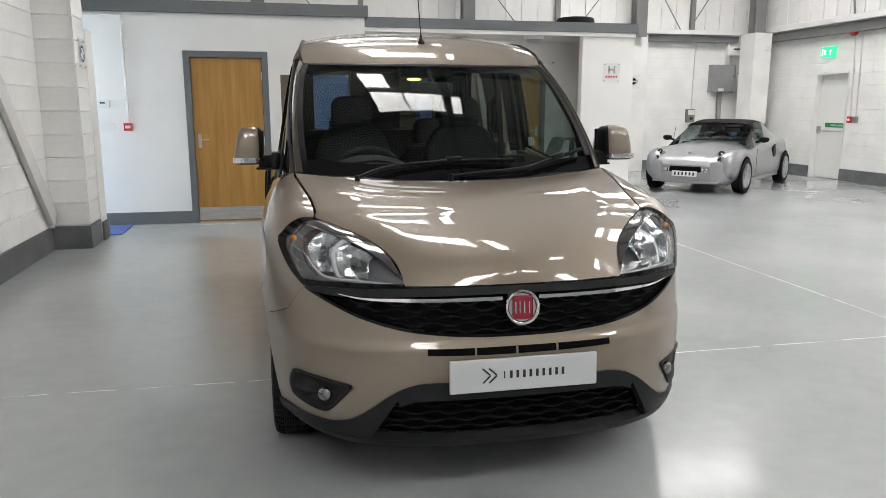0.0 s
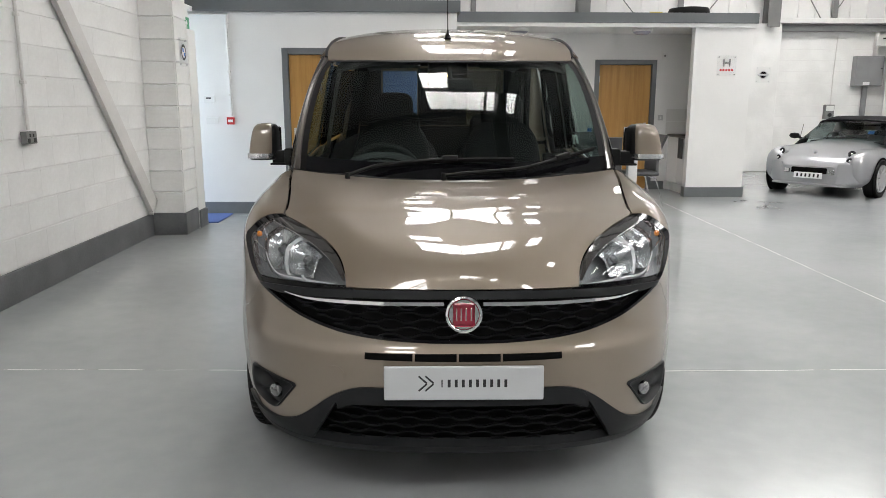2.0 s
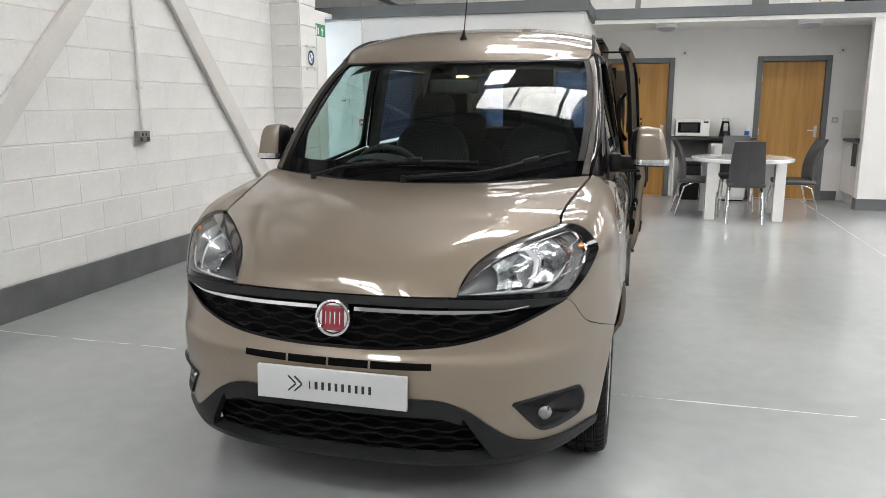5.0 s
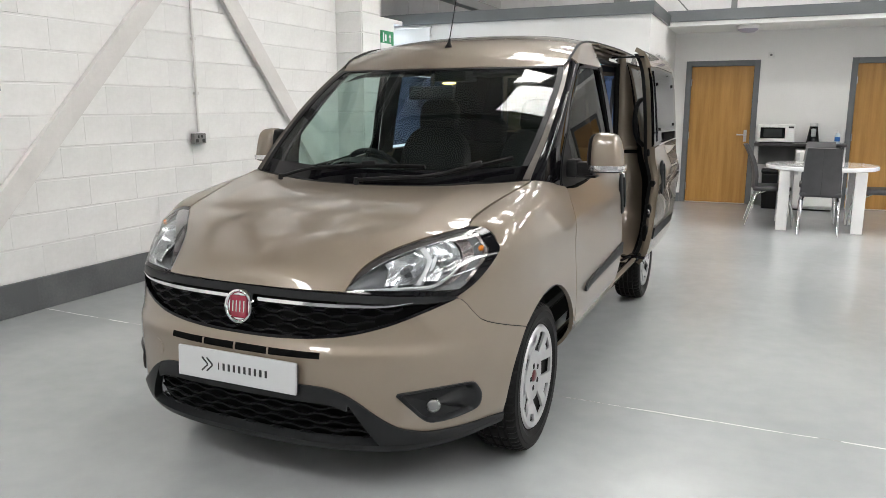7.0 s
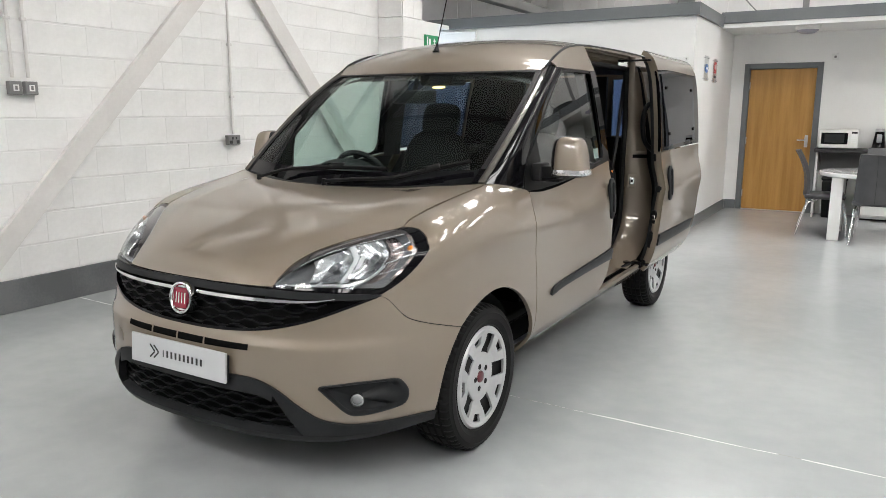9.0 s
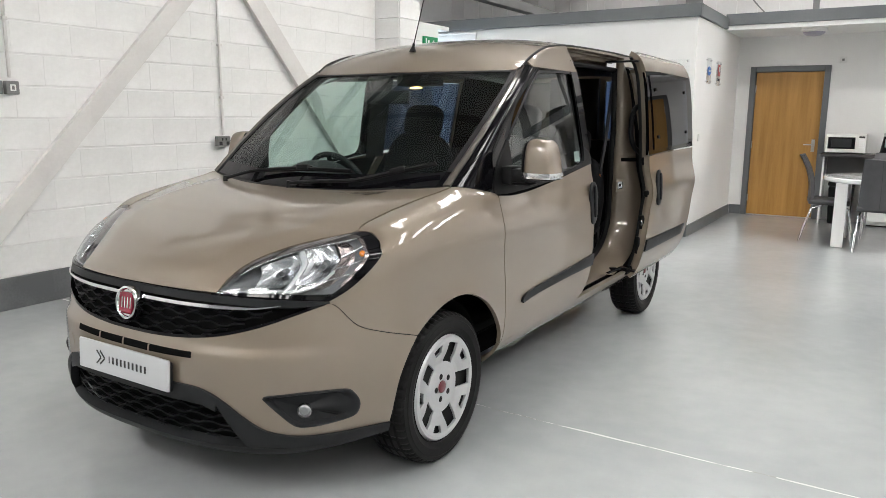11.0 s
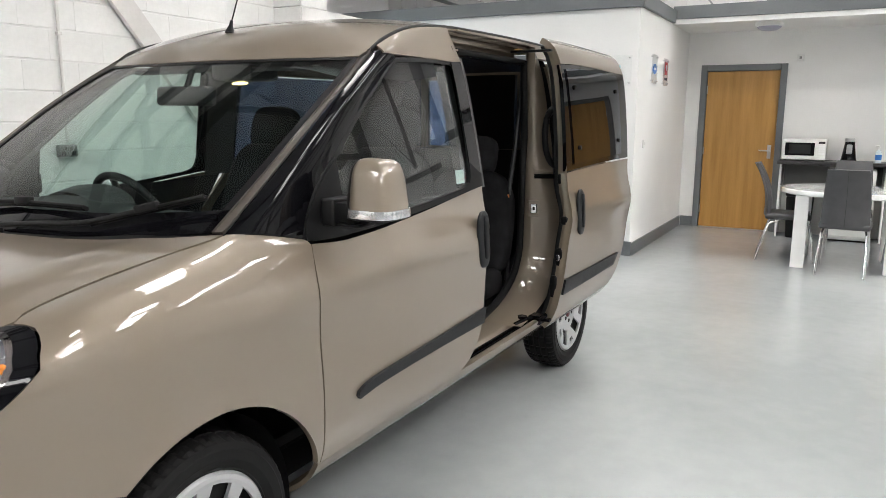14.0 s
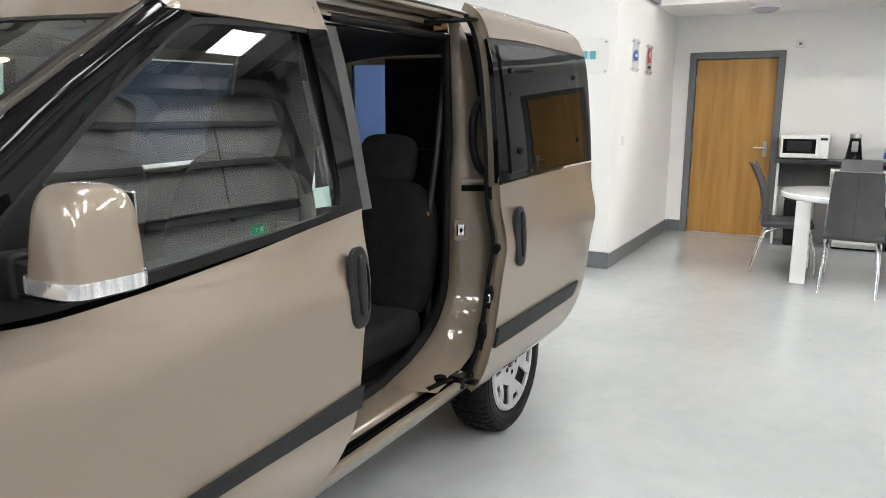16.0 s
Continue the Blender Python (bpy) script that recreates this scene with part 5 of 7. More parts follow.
    for p in FOG_LOOP:
        deep = min(max((s_x(0.770) - (FOG_MID.x + (p.x - FOG_MID.x) * 0.7)) / 0.045, 0), 1)
        rows.append([skin(k * (FOG_MID.x + (p.x - FOG_MID.x) * f), FOG_MID.y + (p.y - FOG_MID.y) * f, o if f > 0.86 else o * deep + 0.006 * (1 - deep)) for f, o in ((1.0, 0.001), (0.975, 0.007), (0.93, 0.008), (0.87, 0.003), (0.80, -0.018), (0.55, -0.026), (0.02, -0.026))])
    fog = part("fog_surround", grid_mesh(rows, 0, flip=k > 0), M_TRIM, van, "black fog lamp surround", True)
    c = skin(s_x(0.680), 0.394, -0.010)
    part("fog_lamp", lathe(bmesh.new(), [(0.0, 0.006), (0.014, 0.005), (0.024, 0.001), (0.027, -0.006), (0.027, -0.02)], 28), M_FOG, fog, "round clear fog lamp", True, at=pose(k * c.x, c.y, c.z, 88, 0, 34 * k))

    # door mirror
    mir = part("door_mirror", box(box(box(bmesh.new(), 0.846, 0.925, 0.520, 0.612, 1.112, 1.172, 0.006), 0.80, 0.852, 0.512, 0.622, 1.100, 1.184, 0.010), 0.80, 0.94, 0.525, 0.61, 1.100, 1.110, 0.004), M_BPLASTIC, van, "door mirror with beige cap and clear indicator", True, at=mx if k > 0 else mx @ pose(0.128, 0.03, 0) @ Matrix.Diagonal((0.84, 1, 1, 1)))
    taper = lambda x, y, z: (x * (1 - (0.22 if x > 0 else 0.02) * (z + 1)), y * (1 - 0.10 * (z + 1)) + 0.10 * (z + 1), max(z, -0.55) - 0.07 * (x + 1) * max(z, 0))
    part("mirror_cap", blob((0.990, 0.556, 1.215), (0.081, 0.080, 0.100), 0.50, taper), M_PAINT, mir, "", True)
    part("mirror_body", blob((0.966, 0.569, 1.213), (0.074, 0.081, 0.097), 0.50, taper), M_BPLASTIC, mir, "", True)
    part("mirror_indicator", blob((0.990, 0.556, 1.1485), (0.0795, 0.0795, 0.028), 0.48, lambda x, y, z: (x, y, min(max(z, -0.45), 0.45))), M_RIBLENS, mir, "clear ribbed indicator lens", True)
    part("mirror_foot", blob((0.980, 0.562, 1.136), (0.079, 0.075, 0.010), 0.5), M_BPLASTIC, mir, "", True)
    part("mirror_glass", boxbm(0.895, 1.005, 0.648, 0.652, 1.160, 1.290, 0.004), M_CHROME, mir)
    # door handle in its recess
    h = skin(s_y(1.480), 0.925)
    door_handle(van, mx @ pose(h.x, h.y, h.z, 0, -3, 0))

# -- sliding door, slid back along the body's side
def slid_point(y, z, out=0.0):
    """A place on the side's skin, carried back with the open door, which hangs out more towards the top."""
    p = skin(s_y(y), z, out)
    return p + Vector((0.06 + 0.11 * (z - 0.6), 0.60, 0))


def slid(bottom, top, left=None, right=None, nu=20, nv=12, gap=0.0015, out=0.0):
    rows = shrink(coons(V2(bottom), V2(top), V2(left) if left else None, V2(right) if right else None, nu, nv), gap)
    return [[slid_point(p.x, p.y, out) for p in row] for row in rows]


def door_front(z):
    """Front edge of the sliding door at a height."""
    return table([(0.35, 1.612), (0.45, 1.628), (0.57, 1.655), (0.80, 1.695), (1.15, 1.738), (1.69, 1.732), (1.80, 1.722)], z)


def fronts(a, b, n=6):
    return [(door_front(a + (b - a) * i / n), a + (b - a) * i / n) for i in range(n + 1)]


sd = free_panel("sliding_door", M_PAINT, slid([(1.612, 0.350), (1.9, 0.352), (2.53, 0.356)], [(1.738, 1.15), (2.3, 1.165), (2.88, 1.17)], left=fronts(0.35, 1.15), right=[(2.53, 0.356), (2.66, 0.45), (2.75, 0.60), (2.80, 0.80), (2.85, 1.0), (2.88, 1.17)], nu=26, nv=20), 0.035, 1, label="open sliding side door with privacy glass")
free_panel("door_upper", M_PAINT, slid([(1.732, 1.69), (2.1, 1.70), (2.865, 1.69)], [(1.722, 1.822), (2.1, 1.828), (2.82, 1.815)], nu=20, nv=8), 0.03, 1, sd)
free_panel("window_surround", M_BGLOSS, slid([(1.738, 1.155), (2.3, 1.170), (2.89, 1.175)], [(1.732, 1.69), (2.1, 1.70), (2.865, 1.69)], nu=20, nv=12, out=-0.003), 0.02, 1, sd)
pane = free_panel("window_pane", M_PRIVACY, slid([(1.845, 1.183), (2.2, 1.195), (2.72, 1.208)], [(1.785, 1.672), (2.1, 1.682), (2.69, 1.675)], nu=20, nv=12, out=0.004), 0.0, 1, sd)
for y, z in ((1.93, 1.27), (2.65, 1.29), (1.88, 1.58), (2.62, 1.58)):
    p = slid_point(y, z, 0.008)
    part("hinge_stud", cylbm(p - Vector((0.006, 0, 0)), p + Vector((0.004, 0, 0)), 0.011, n=14), M_BPLASTIC, sd)
free_panel("door_strip", M_TRIM, slid([(1.655, 0.530), (2.0, 0.530), (2.55, 0.534)], [(1.672, 0.606), (2.0, 0.602), (2.62, 0.600)], nu=20, nv=4, gap=0, out=0.012), 0.012, 1, sd)
h = slid_point(1.845, 0.940)
door_handle(sd, pose(h.x, h.y, h.z, 0, -3, 0))
# the thick painted front edge of the door with its fittings
part("front_edge", grid_mesh([[slid_point(door_front(z), z, o) + Vector((0, dy, 0)) for o, dy in ((-0.003, 0.0), (-0.010, 0.001), (-0.016, 0.007), (-0.054, 0.014))] for z in np.linspace(0.37, 1.78, 28)], 0), M_PAINT, sd, "", True)
part("edge_lining", grid_mesh([[slid_point(door_front(z), z, o) + Vector((0, dy, 0)) for o, dy in ((-0.054, 0.014), (-0.060, 0.022), (-0.080, 0.028), (-0.085, 0.06))] for z in np.linspace(0.37, 1.78, 28)], 0), M_DASH, sd, "", True)
part("inner_lining", grid_mesh([[slid_point(y, z, -0.086) for z in np.linspace(0.44, 1.14, 8)] for y in np.linspace(1.80, 2.30, 12)], 0, flip=True), M_DASH, sd, "", True)
for z, hh, w in ((0.905, 0.022, 0.024), (0.715, 0.050, 0.024), (0.55, 0.075, 0.022), (1.115, 0.026, 0.010)):
    p = slid_point(door_front(z), z, -0.046) + Vector((0, 0.016, 0))
    fit = part("edge_fitting", blob((0, 0, 0), (w, 0.014, hh), 0.6), M_BPLASTIC, sd, "", True, at=pose(p.x, p.y, p.z, 0, -4, -12))
    if z == 0.715:
        part("lock_claw", blob((0, -0.014, 0), (0.012, 0.006, 0.018), 0.7), M_CHROME, fit, "", True)
bm = bmesh.new()
q = Vector((0.800, 2.44, 1.33))
tube(bm, even([q + Vector(d) for d in ((0.03, 0.05, 0.15), (0.0, 0.0, 0.135), (-0.02, -0.02, 0.07), (-0.02, -0.02, -0.05), (0.0, 0.0, -0.13), (0.03, 0.05, -0.17))], 14), 0.017, 10)
tube(bm, even([q + Vector(d) for d in ((0.05, 0.03, 0.13), (0.06, 0.03, 0.05), (0.06, 0.03, -0.12))], 6), 0.026, 10)
part("grab_handle", bm, M_BPLASTIC, sd, "", True)

# -- the door opening: jambs, seal, rails
SEALY = [(0.40, 1.90), (0.43, 2.08), (0.46, 2.20), (0.52, 2.335), (0.58, 2.415), (0.66, 2.468), (0.75, 2.49), (1.15, 2.50), (1.30, 2.515), (1.5, 2.50), (1.70, 2.485)]
jz = list(np.linspace(0.415, 1.715, 40))
rows_ = []
for z in np.linspace(0.415, 1.788, 42):
    y0 = table(SEALY, z)
    o = skin(s_y(max(y0, 2.3)), z)
    # the face runs from the seal outwards to the skin behind the open door
    rows_.append([Vector((0.620, y0 + 0.03, z)), Vector((0.632, y0 - 0.008, z)), Vector((0.648, y0 - 0.024, z)), Vector((0.668, y0 - 0.027, z)), Vector((0.690, y0 - 0.020, z)),
                  Vector((0.690 + (o.x - 0.69) * 0.35, y0 + 0.005, z - 0.01)), Vector((0.690 + (o.x - 0.69) * 0.70, y0 + 0.05, z - 0.02)), Vector((o.x - 0.012, y0 + 0.10, z - 0.03)), Vector((o.x - 0.004, max(y0, 2.30) + 0.16, z - 0.03))])
part("rear_jamb", grid_mesh([r[:7] for r in rows_], 0, flip=True), M_PAINT, van, "beige painted door jamb", True)
part("jamb_recess", grid_mesh([[r[6], r[6] + Vector((-0.030, 0.035, 0)), r[7] + Vector((-0.05, 0.04, 0)), r[8]] for r in rows_], 0, flip=True), M_BPLASTIC, van, "", True)
bm = bmesh.new()
seal = [Vector((0.630, table(SEALY, z) - 0.020, z + 0.006)) for z in jz[::-1]] + [Vector((0.640, y, 0.420)) for y in np.linspace(1.86, 1.50, 4)]
tube(bm, seal, 0.021, 8)
tube(bm, [Vector((0.628, y, 1.712)) for y in np.linspace(1.70, 2.47, 6)], 0.015, 8)
part("door_seal", bm, M_RUBBER, van, "", True)
part("jamb_slot", boxbm(-0.004, 0.003, 0.0, 0.11, -0.012, 0.012, 0.002), M_DARK, van, "", False, at=pose(0.700, 2.475, 1.112, 0, 0, -62))
part("jamb_catch", boxbm(-0.003, 0.004, 0.0, 0.10, -0.010, 0.010, 0.003), M_PAINT, van, "", False, at=pose(0.698, 2.472, 1.142, 0, 0, -62))
part("front_jamb", boxbm(0.60, 0.79, 1.445, 1.48, 0.42, 1.10, 0.01), M_BPLASTIC, van)
part("front_jamb_upper", grid_mesh([[skin(s_y(1.585 - 0.05 * (z - 1.12)), z, o) for o in (-0.004, -0.05, -0.12)] for z in np.linspace(1.12, 1.72, 10)], 0, flip=True), M_BGLOSS, van, "", True)
# sill: painted outer edge, black trough with the lower rails, painted inner ledge, ribbed tread
part("step_edge", grid_mesh([[Vector((x, y, z)) for x, z in ((0.868, 0.385), (0.874, 0.400), (0.868, 0.409), (0.852, 0.410), (0.846, 0.372))] for y in np.linspace(1.15, 2.36, 8)], 0, flip=True), M_PAINT, van, "", True)
part("rail_trough", boxbm(0.745, 0.850, 1.15, 2.34, 0.358, 0.372), M_DARK, van)
for x in (0.782, 0.820):
    part("lower_rail", boxbm(x - 0.006, x + 0.006, 1.15, 2.32, 0.372, 0.388, 0.002), M_BGLOSS, van)
part("sill_ledge", grid_mesh([[Vector((x, y, z + max(0, y - 2.0) * 0.16)) for x, z in ((0.768, 0.365), (0.764, 0.392), (0.748, 0.402), (0.700, 0.406), (0.660, 0.410), (0.635, 0.410))] for y in np.linspace(1.40, 2.30, 10)], 0, flip=True), M_PAINT, van, "", True)
step = part("step", box(boxbm(0.30, 0.640, 1.45, 2.36, 0.355, 0.400, 0.008), 0.10, 0.46, 1.45, 2.40, 0.40, 0.45, 0.01), M_BPLASTIC, van, "black plastic entry step")
for i in range(7):
    part("tread_rib", boxbm(0.545, 0.600, 1.74 + 0.075 * i, 1.748 + 0.075 * i, 0.400, 0.4035, 0.001), M_TRIM, step)
bm = bmesh.new()
box(bm, 0.78, 0.93, 2.16, 2.195, 0.402, 0.418, 0.004)
box(bm, 0.82, 0.89, 2.14, 2.22, 0.385, 0.430, 0.008)
cyl(bm, (0.80, 2.12, 0.375), (0.80, 2.12, 0.43), 0.024, n=14)
cyl(bm, (0.80, 2.20, 0.375), (0.80, 2.20, 0.425), 0.018, n=14)
tube(bm, [(0.79, 2.04, 0.40), (0.82, 2.12, 0.415), (0.89, 2.22, 0.42)], 0.012, 8)
part("roller_arm", bm, M_BGLOSS, van)
part("upper_rail", box(box(box(boxbm(0.560, 0.690, 1.60, 2.47, 1.786, 1.794, 0.002), 0.560, 0.570, 1.60, 2.47, 1.715, 1.786), 0.570, 0.640, 1.60, 2.47, 1.712, 1.722, 0.003), 0.606, 0.614, 1.62, 2.455, 1.752, 1.772, 0.002), M_PAINT, van)
part("upper_arm", boxbm(0.62, 0.84, 2.30, 2.33, 1.750, 1.762, 0.003), M_BPLASTIC, van)
part("mid_rail", grid_mesh([[skin(s_y(y), z, 0.004) for z in (1.150, 1.158, 1.166, 1.176)] for y in np.linspace(2.60, 3.38, 10)], 0.004), M_BPLASTIC, van, "", True)
plate_ = part("striker_plate", boxbm(-0.003, 0.003, -0.030, 0.030, -0.045, 0.045, 0.003), M_PAINT, van, "", False, at=pose(0.702, 2.472, 0.937, 0, 0, -62))
lt = part("lock_striker", boxbm(-0.004, 0.007, -0.019, 0.019, -0.026, 0.026, 0.006), M_CHROME, plate_)
part("lock_hole", boxbm(-0.002, 0.0085, -0.006, 0.006, -0.009, 0.009, 0.002), M_DARK, lt)
bm = bmesh.new()
tube(bm, [(0.60, 2.52, 1.62), (0.585, 2.47, 1.25), (0.563, 2.44, 0.99), (0.575, 2.42, 0.50)], 0.013, 8)
part("seat_belt", bm, M_INK, van, "", True)
part("belt_buckle", boxbm(-0.006, 0.006, -0.018, 0.018, -0.022, 0.022, 0.004), M_ORANGE, van, "orange belt buckle", at=pose(0.565, 2.428, 0.99, 0, 0, 40))

# -- wipers
for arm, blade in ((((-0.470, 0.025, 1.100), (-0.38, 0.070, 1.128), (-0.29, 0.086, 1.144), (-0.02, 0.098, 1.166)), ((-0.300, 0.092, 1.140), (-0.02, 0.104, 1.157), (0.265, 0.108, 1.160))),
                   (((-0.050, 0.028, 1.098), (0.10, 0.045, 1.112), (0.31, 0.072, 1.128), (0.49, 0.138, 1.172)), ((0.325, 0.078, 1.122), (0.49, 0.145, 1.164), (0.645, 0.212, 1.204)))):
    w = part("wiper", tube(bmesh.new(), even(arm, 14), 0.0085, 8), M_BPLASTIC, van, "black windscreen wiper", True)
    bm = tube(bmesh.new(), even(blade, 12), 0.0075, 8)
    tube(bm, [p + Vector((0, -0.008, 0.006)) for p in even(blade, 12)], 0.0065, 8)
    part("wiper_blade", bm, M_RUBBER, w, "", True)
    d = Vector(blade[2]) - Vector(blade[0])
    part("wiper_joint", boxbm(-0.035, 0.035, -0.013, 0.011, -0.010, 0.016, 0.005), M_BPLASTIC, w, "", True, at=pose(arm[3][0], arm[3][1], arm[3][2], 0, -math.degrees(math.atan2(d.z, d.x)), math.degrees(math.atan2(d.y, d.x))))
    part("wiper_pivot", cylbm(Vector(arm[0]) - Vector((0, 0, 0.03)), Vector(arm[0]) + Vector((0, 0, 0.012)), 0.014, 0.010, 12), M_BPLASTIC, w, "", True)

# -- cabin
part("dashboard", grid_mesh([[Vector((x, y, z + 0.03 * math.exp(-((x + 0.35) / 0.17) ** 2) * math.sin(math.pi * min(max((y - 0.2) / 0.5, 0), 1)))) for y, z in ((0.12, 1.085), (0.25, 1.098), (0.45, 1.105), (0.60, 1.09), (0.68, 1.03), (0.70, 0.85), (0.66, 0.55))] for x in np.linspace(-0.72, 0.72, 25)], 0, flip=True), M_DASH, van, "dark plastic dashboard", True)
part("instrument_hood", grid_mesh([[Vector((-0.35 + 0.19 * math.cos(a) * s, 0.55 + 0.06 * t, 1.09 + 0.075 * math.sin(a) * s)) for t, s in ((-1.6, 0.75), (0, 1.0), (1, 0.98), (1.1, 0.85))] for a in np.linspace(0, math.pi, 16)], 0), M_DASH, van, "", True)
bm = bmesh.new()
ring = [(0.185 * math.cos(a), 0.185 * math.sin(a), 0) for a in np.linspace(0, math.tau, 37)]
tube(bm, ring, 0.016, 10)
for a in (0.1, math.pi - 0.1, -math.pi / 2):
    tube(bm, [(0, 0, -0.02), (0.18 * math.cos(a), 0.18 * math.sin(a), 0)], 0.014, 8)
cyl(bm, (0, 0, -0.05), (0, 0, 0.01), 0.06, n=20)
cyl(bm, (0, 0, -0.25), (0, 0, -0.05), 0.025, n=12)
part("steering_wheel", bm, M_DASH, van, "black steering wheel", True, at=pose(-0.35, 0.74, 1.03, -62, 0, 0))
mirror = part("rear_view_mirror", boxbm(-0.125, 0.125, -0.015, 0.015, -0.036, 0.036, 0.014), M_BPLASTIC, van, "rear-view mirror", True, at=pose(0.0, 0.74, 1.50, -8, 0, 14))
part("mirror_stem", cylbm((0, 0, 0.03), (0, 0.03, 0.10), 0.012, n=10), M_BPLASTIC, mirror)
part("cabin_lamp", blob((0, 0, 0), (0.042, 0.020, 0.007), 1.0), M_CABINLAMP, van, "lit warm cabin lamp", at=pose(-0.04, 1.06, 1.560, 8, 0, 0))
part("roof_console", boxbm(-0.12, 0.10, 0.98, 1.14, 1.568, 1.68, 0.012), M_DASH, van, "", True)
for k in (1, -1):
    part("sun_visor", boxbm(-0.17, 0.17, -0.07, 0.07, -0.01, 0.01, 0.008), M_HEADLINER, van, "", True, at=pose(0.33 * k, 0.98, 1.615, 10, 0, 0))
part("headliner", grid_mesh([[Vector((x, y, z - 0.05 * abs(x / 0.6) ** 3)) for y, z in ((0.86, 1.618), (1.0, 1.66), (1.3, 1.715), (1.8, 1.745), (2.6, 1.75), (3.35, 1.72))] for x in np.linspace(-0.62, 0.62, 13)], 0), M_HEADLINER, van, "", True)
part("cabin_floor", boxbm(-0.66, 0.62, 0.35, 3.35, 0.325, 0.375), M_BPLASTIC, van)
part("rear_bulkhead", boxbm(-0.72, 0.72, 3.30, 3.34, 0.34, 1.21), M_DASH, van)
for a, b in ((-0.72, -0.53), (-0.21, 0.21), (0.53, 0.72)):
    part("rear_pillar_lining", boxbm(a, b, 3.30, 3.34, 1.214, 1.70), M_DASH, van)
for k in (1, -1):
    skin_panel("door_lining", M_DASH, S([(0.62, 0.42), (1.30, 0.42)]), S([(0.62, 1.09), (1.60, 1.125)]), nu=12, nv=8, side=k, gap=0, out=-0.075, rim=0)
    skin_panel("pillar_lining", M_HEADLINER, S([(1.52, 1.12), (1.72, 1.12)]), S([(1.50, 1.68), (1.70, 1.68)]), nu=4, nv=6, side=k, gap=0, out=-0.05, rim=0)
skin_panel("side_lining", M_DASH, S([(1.30, 0.42), (3.35, 0.42)]), S([(1.70, 1.14), (3.35, 1.15)]), nu=12, nv=8, side=-1, gap=0, out=-0.08, rim=0)


def seat(x, y, z, w, tall, lean):
    """Cushion, backrest and headrest, facing the nose."""
    c = part("seat", boxbm(-w / 2, w / 2, -0.26, 0.24, 0.0, 0.15, 0.045), M_FABRIC, van, "charcoal fabric seat with headrest", True, at=pose(x, y, z))
    back = blob((0, 0, tall / 2), (w / 2, 0.075, tall / 2 + 0.01), 0.45, lambda a, b, g: (a * (1 - 0.20 * max(0, g) ** 2), b + 0.25 * abs(a) ** 3, g))
    part("backrest", back, M_FABRIC, c, "", True, at=pose(0, 0.24, 0.09, lean, 0, 0))
    part("headrest", blob((0, 0, 0.095), (0.135, 0.055, 0.11), 0.55), M_FABRIC2, c, "", True, at=pose(0, 0.24 + math.sin(radians(-lean)) * tall, 0.085 + tall * math.cos(radians(lean)), lean, 0, 0))
    part("seat_base", boxbm(-w / 2 + 0.05, w / 2 - 0.05, -0.22, 0.2, -(z - 0.34), 0.0, 0.01), M_BPLASTIC, c)
    return c


seat(-0.35, 1.16, 0.60, 0.50, 0.615, -17)
seat(0.35, 1.16, 0.60, 0.50, 0.615, -17)
seat(0.33, 2.10, 0.47, 0.54, 0.58, -13)
seat(-0.32, 2.08, 0.49, 0.58, 0.58, -12)
part("window_label", boxbm(-0.001, 0.001, -0.035, 0.035, -0.028, 0.028), M_CLIPW, van, "pale sticker on the door glass", at=pose(0.792, 1.44, 1.185, 0, -8, 0))


# ---- doors ----
def oak_door(name, x0, x1, y, top, handle_right, kick, label):
    """Grey frame round an oak-veneered leaf, set in the wall; x0 and x1 are the frame's outer edges."""
    d = thing(name, pose(0, y, 0), label, "door", kind="structure")
    fr = bmesh.new()
    box(fr, x0, x0 + 0.075, -0.022, 0.10, 0, top, 0.003)
    box(fr, x1 - 0.075, x1, -0.022, 0.10, 0, top, 0.003)
    box(fr, x0 + 0.076, x1 - 0.076, -0.022, 0.10, top - 0.075, top, 0.003)
    part("door_frame", fr, M_GREY, d, "grey painted door frame")
    a, b = x0 + 0.08, x1 - 0.08
    leaf = part("door_leaf", boxbm(a, b, 0.02, 0.064, 0.008, top - 0.08, 0.002), M_OAK, d, "oak-veneered door leaf")
    hx = b - 0.06 if handle_right else a + 0.06
    sg = -1 if handle_right else 1
    hb = boxbm(hx - 0.022, hx + 0.022, 0.010, 0.019, 0.92, 1.09, 0.004)
    cyl(hb, (hx, 0.012, 1.02), (hx, -0.035, 1.02), 0.009, n=12)
    cyl(hb, (hx, -0.033, 1.02), (hx + sg * 0.115, -0.033, 1.02), 0.009, n=12)
    part("door_handle", hb, M_ALU, leaf, "steel lever handle")
    hg = a - 0.004 if handle_right else b - 0.008
    for z in (0.24, 1.0, 1.78):
        part("hinge", boxbm(hg, hg + 0.012, 0.006, 0.022, z - 0.05, z + 0.05, 0.002), M_ALU, leaf)
    if kick:
        part("kick_plate", boxbm(a + 0.004, b - 0.004, 0.016, 0.0195, 0.03, 0.185), M_ALU, leaf, "brushed steel kick plate")
    part("threshold", boxbm(a, b, 0.0, 0.12, 0.0, 0.006), M_ALU, d)
    # dark room behind
    part("backing", boxbm(x0, x1, 0.11, 0.13, 0, top), M_DARK, d)


oak_door("door_1", -1.893, -0.909, 6.285, 2.07, False, True, "closed oak-veneered door with steel kick plate")
oak_door("door_2", 0.460, 1.474, 8.865, 2.085, True, False, "closed oak-veneered door beside the worktop")
oak_door("door_3", 2.633, 3.633, 8.865, 2.085, True, False, "closed oak-veneered door behind the table")

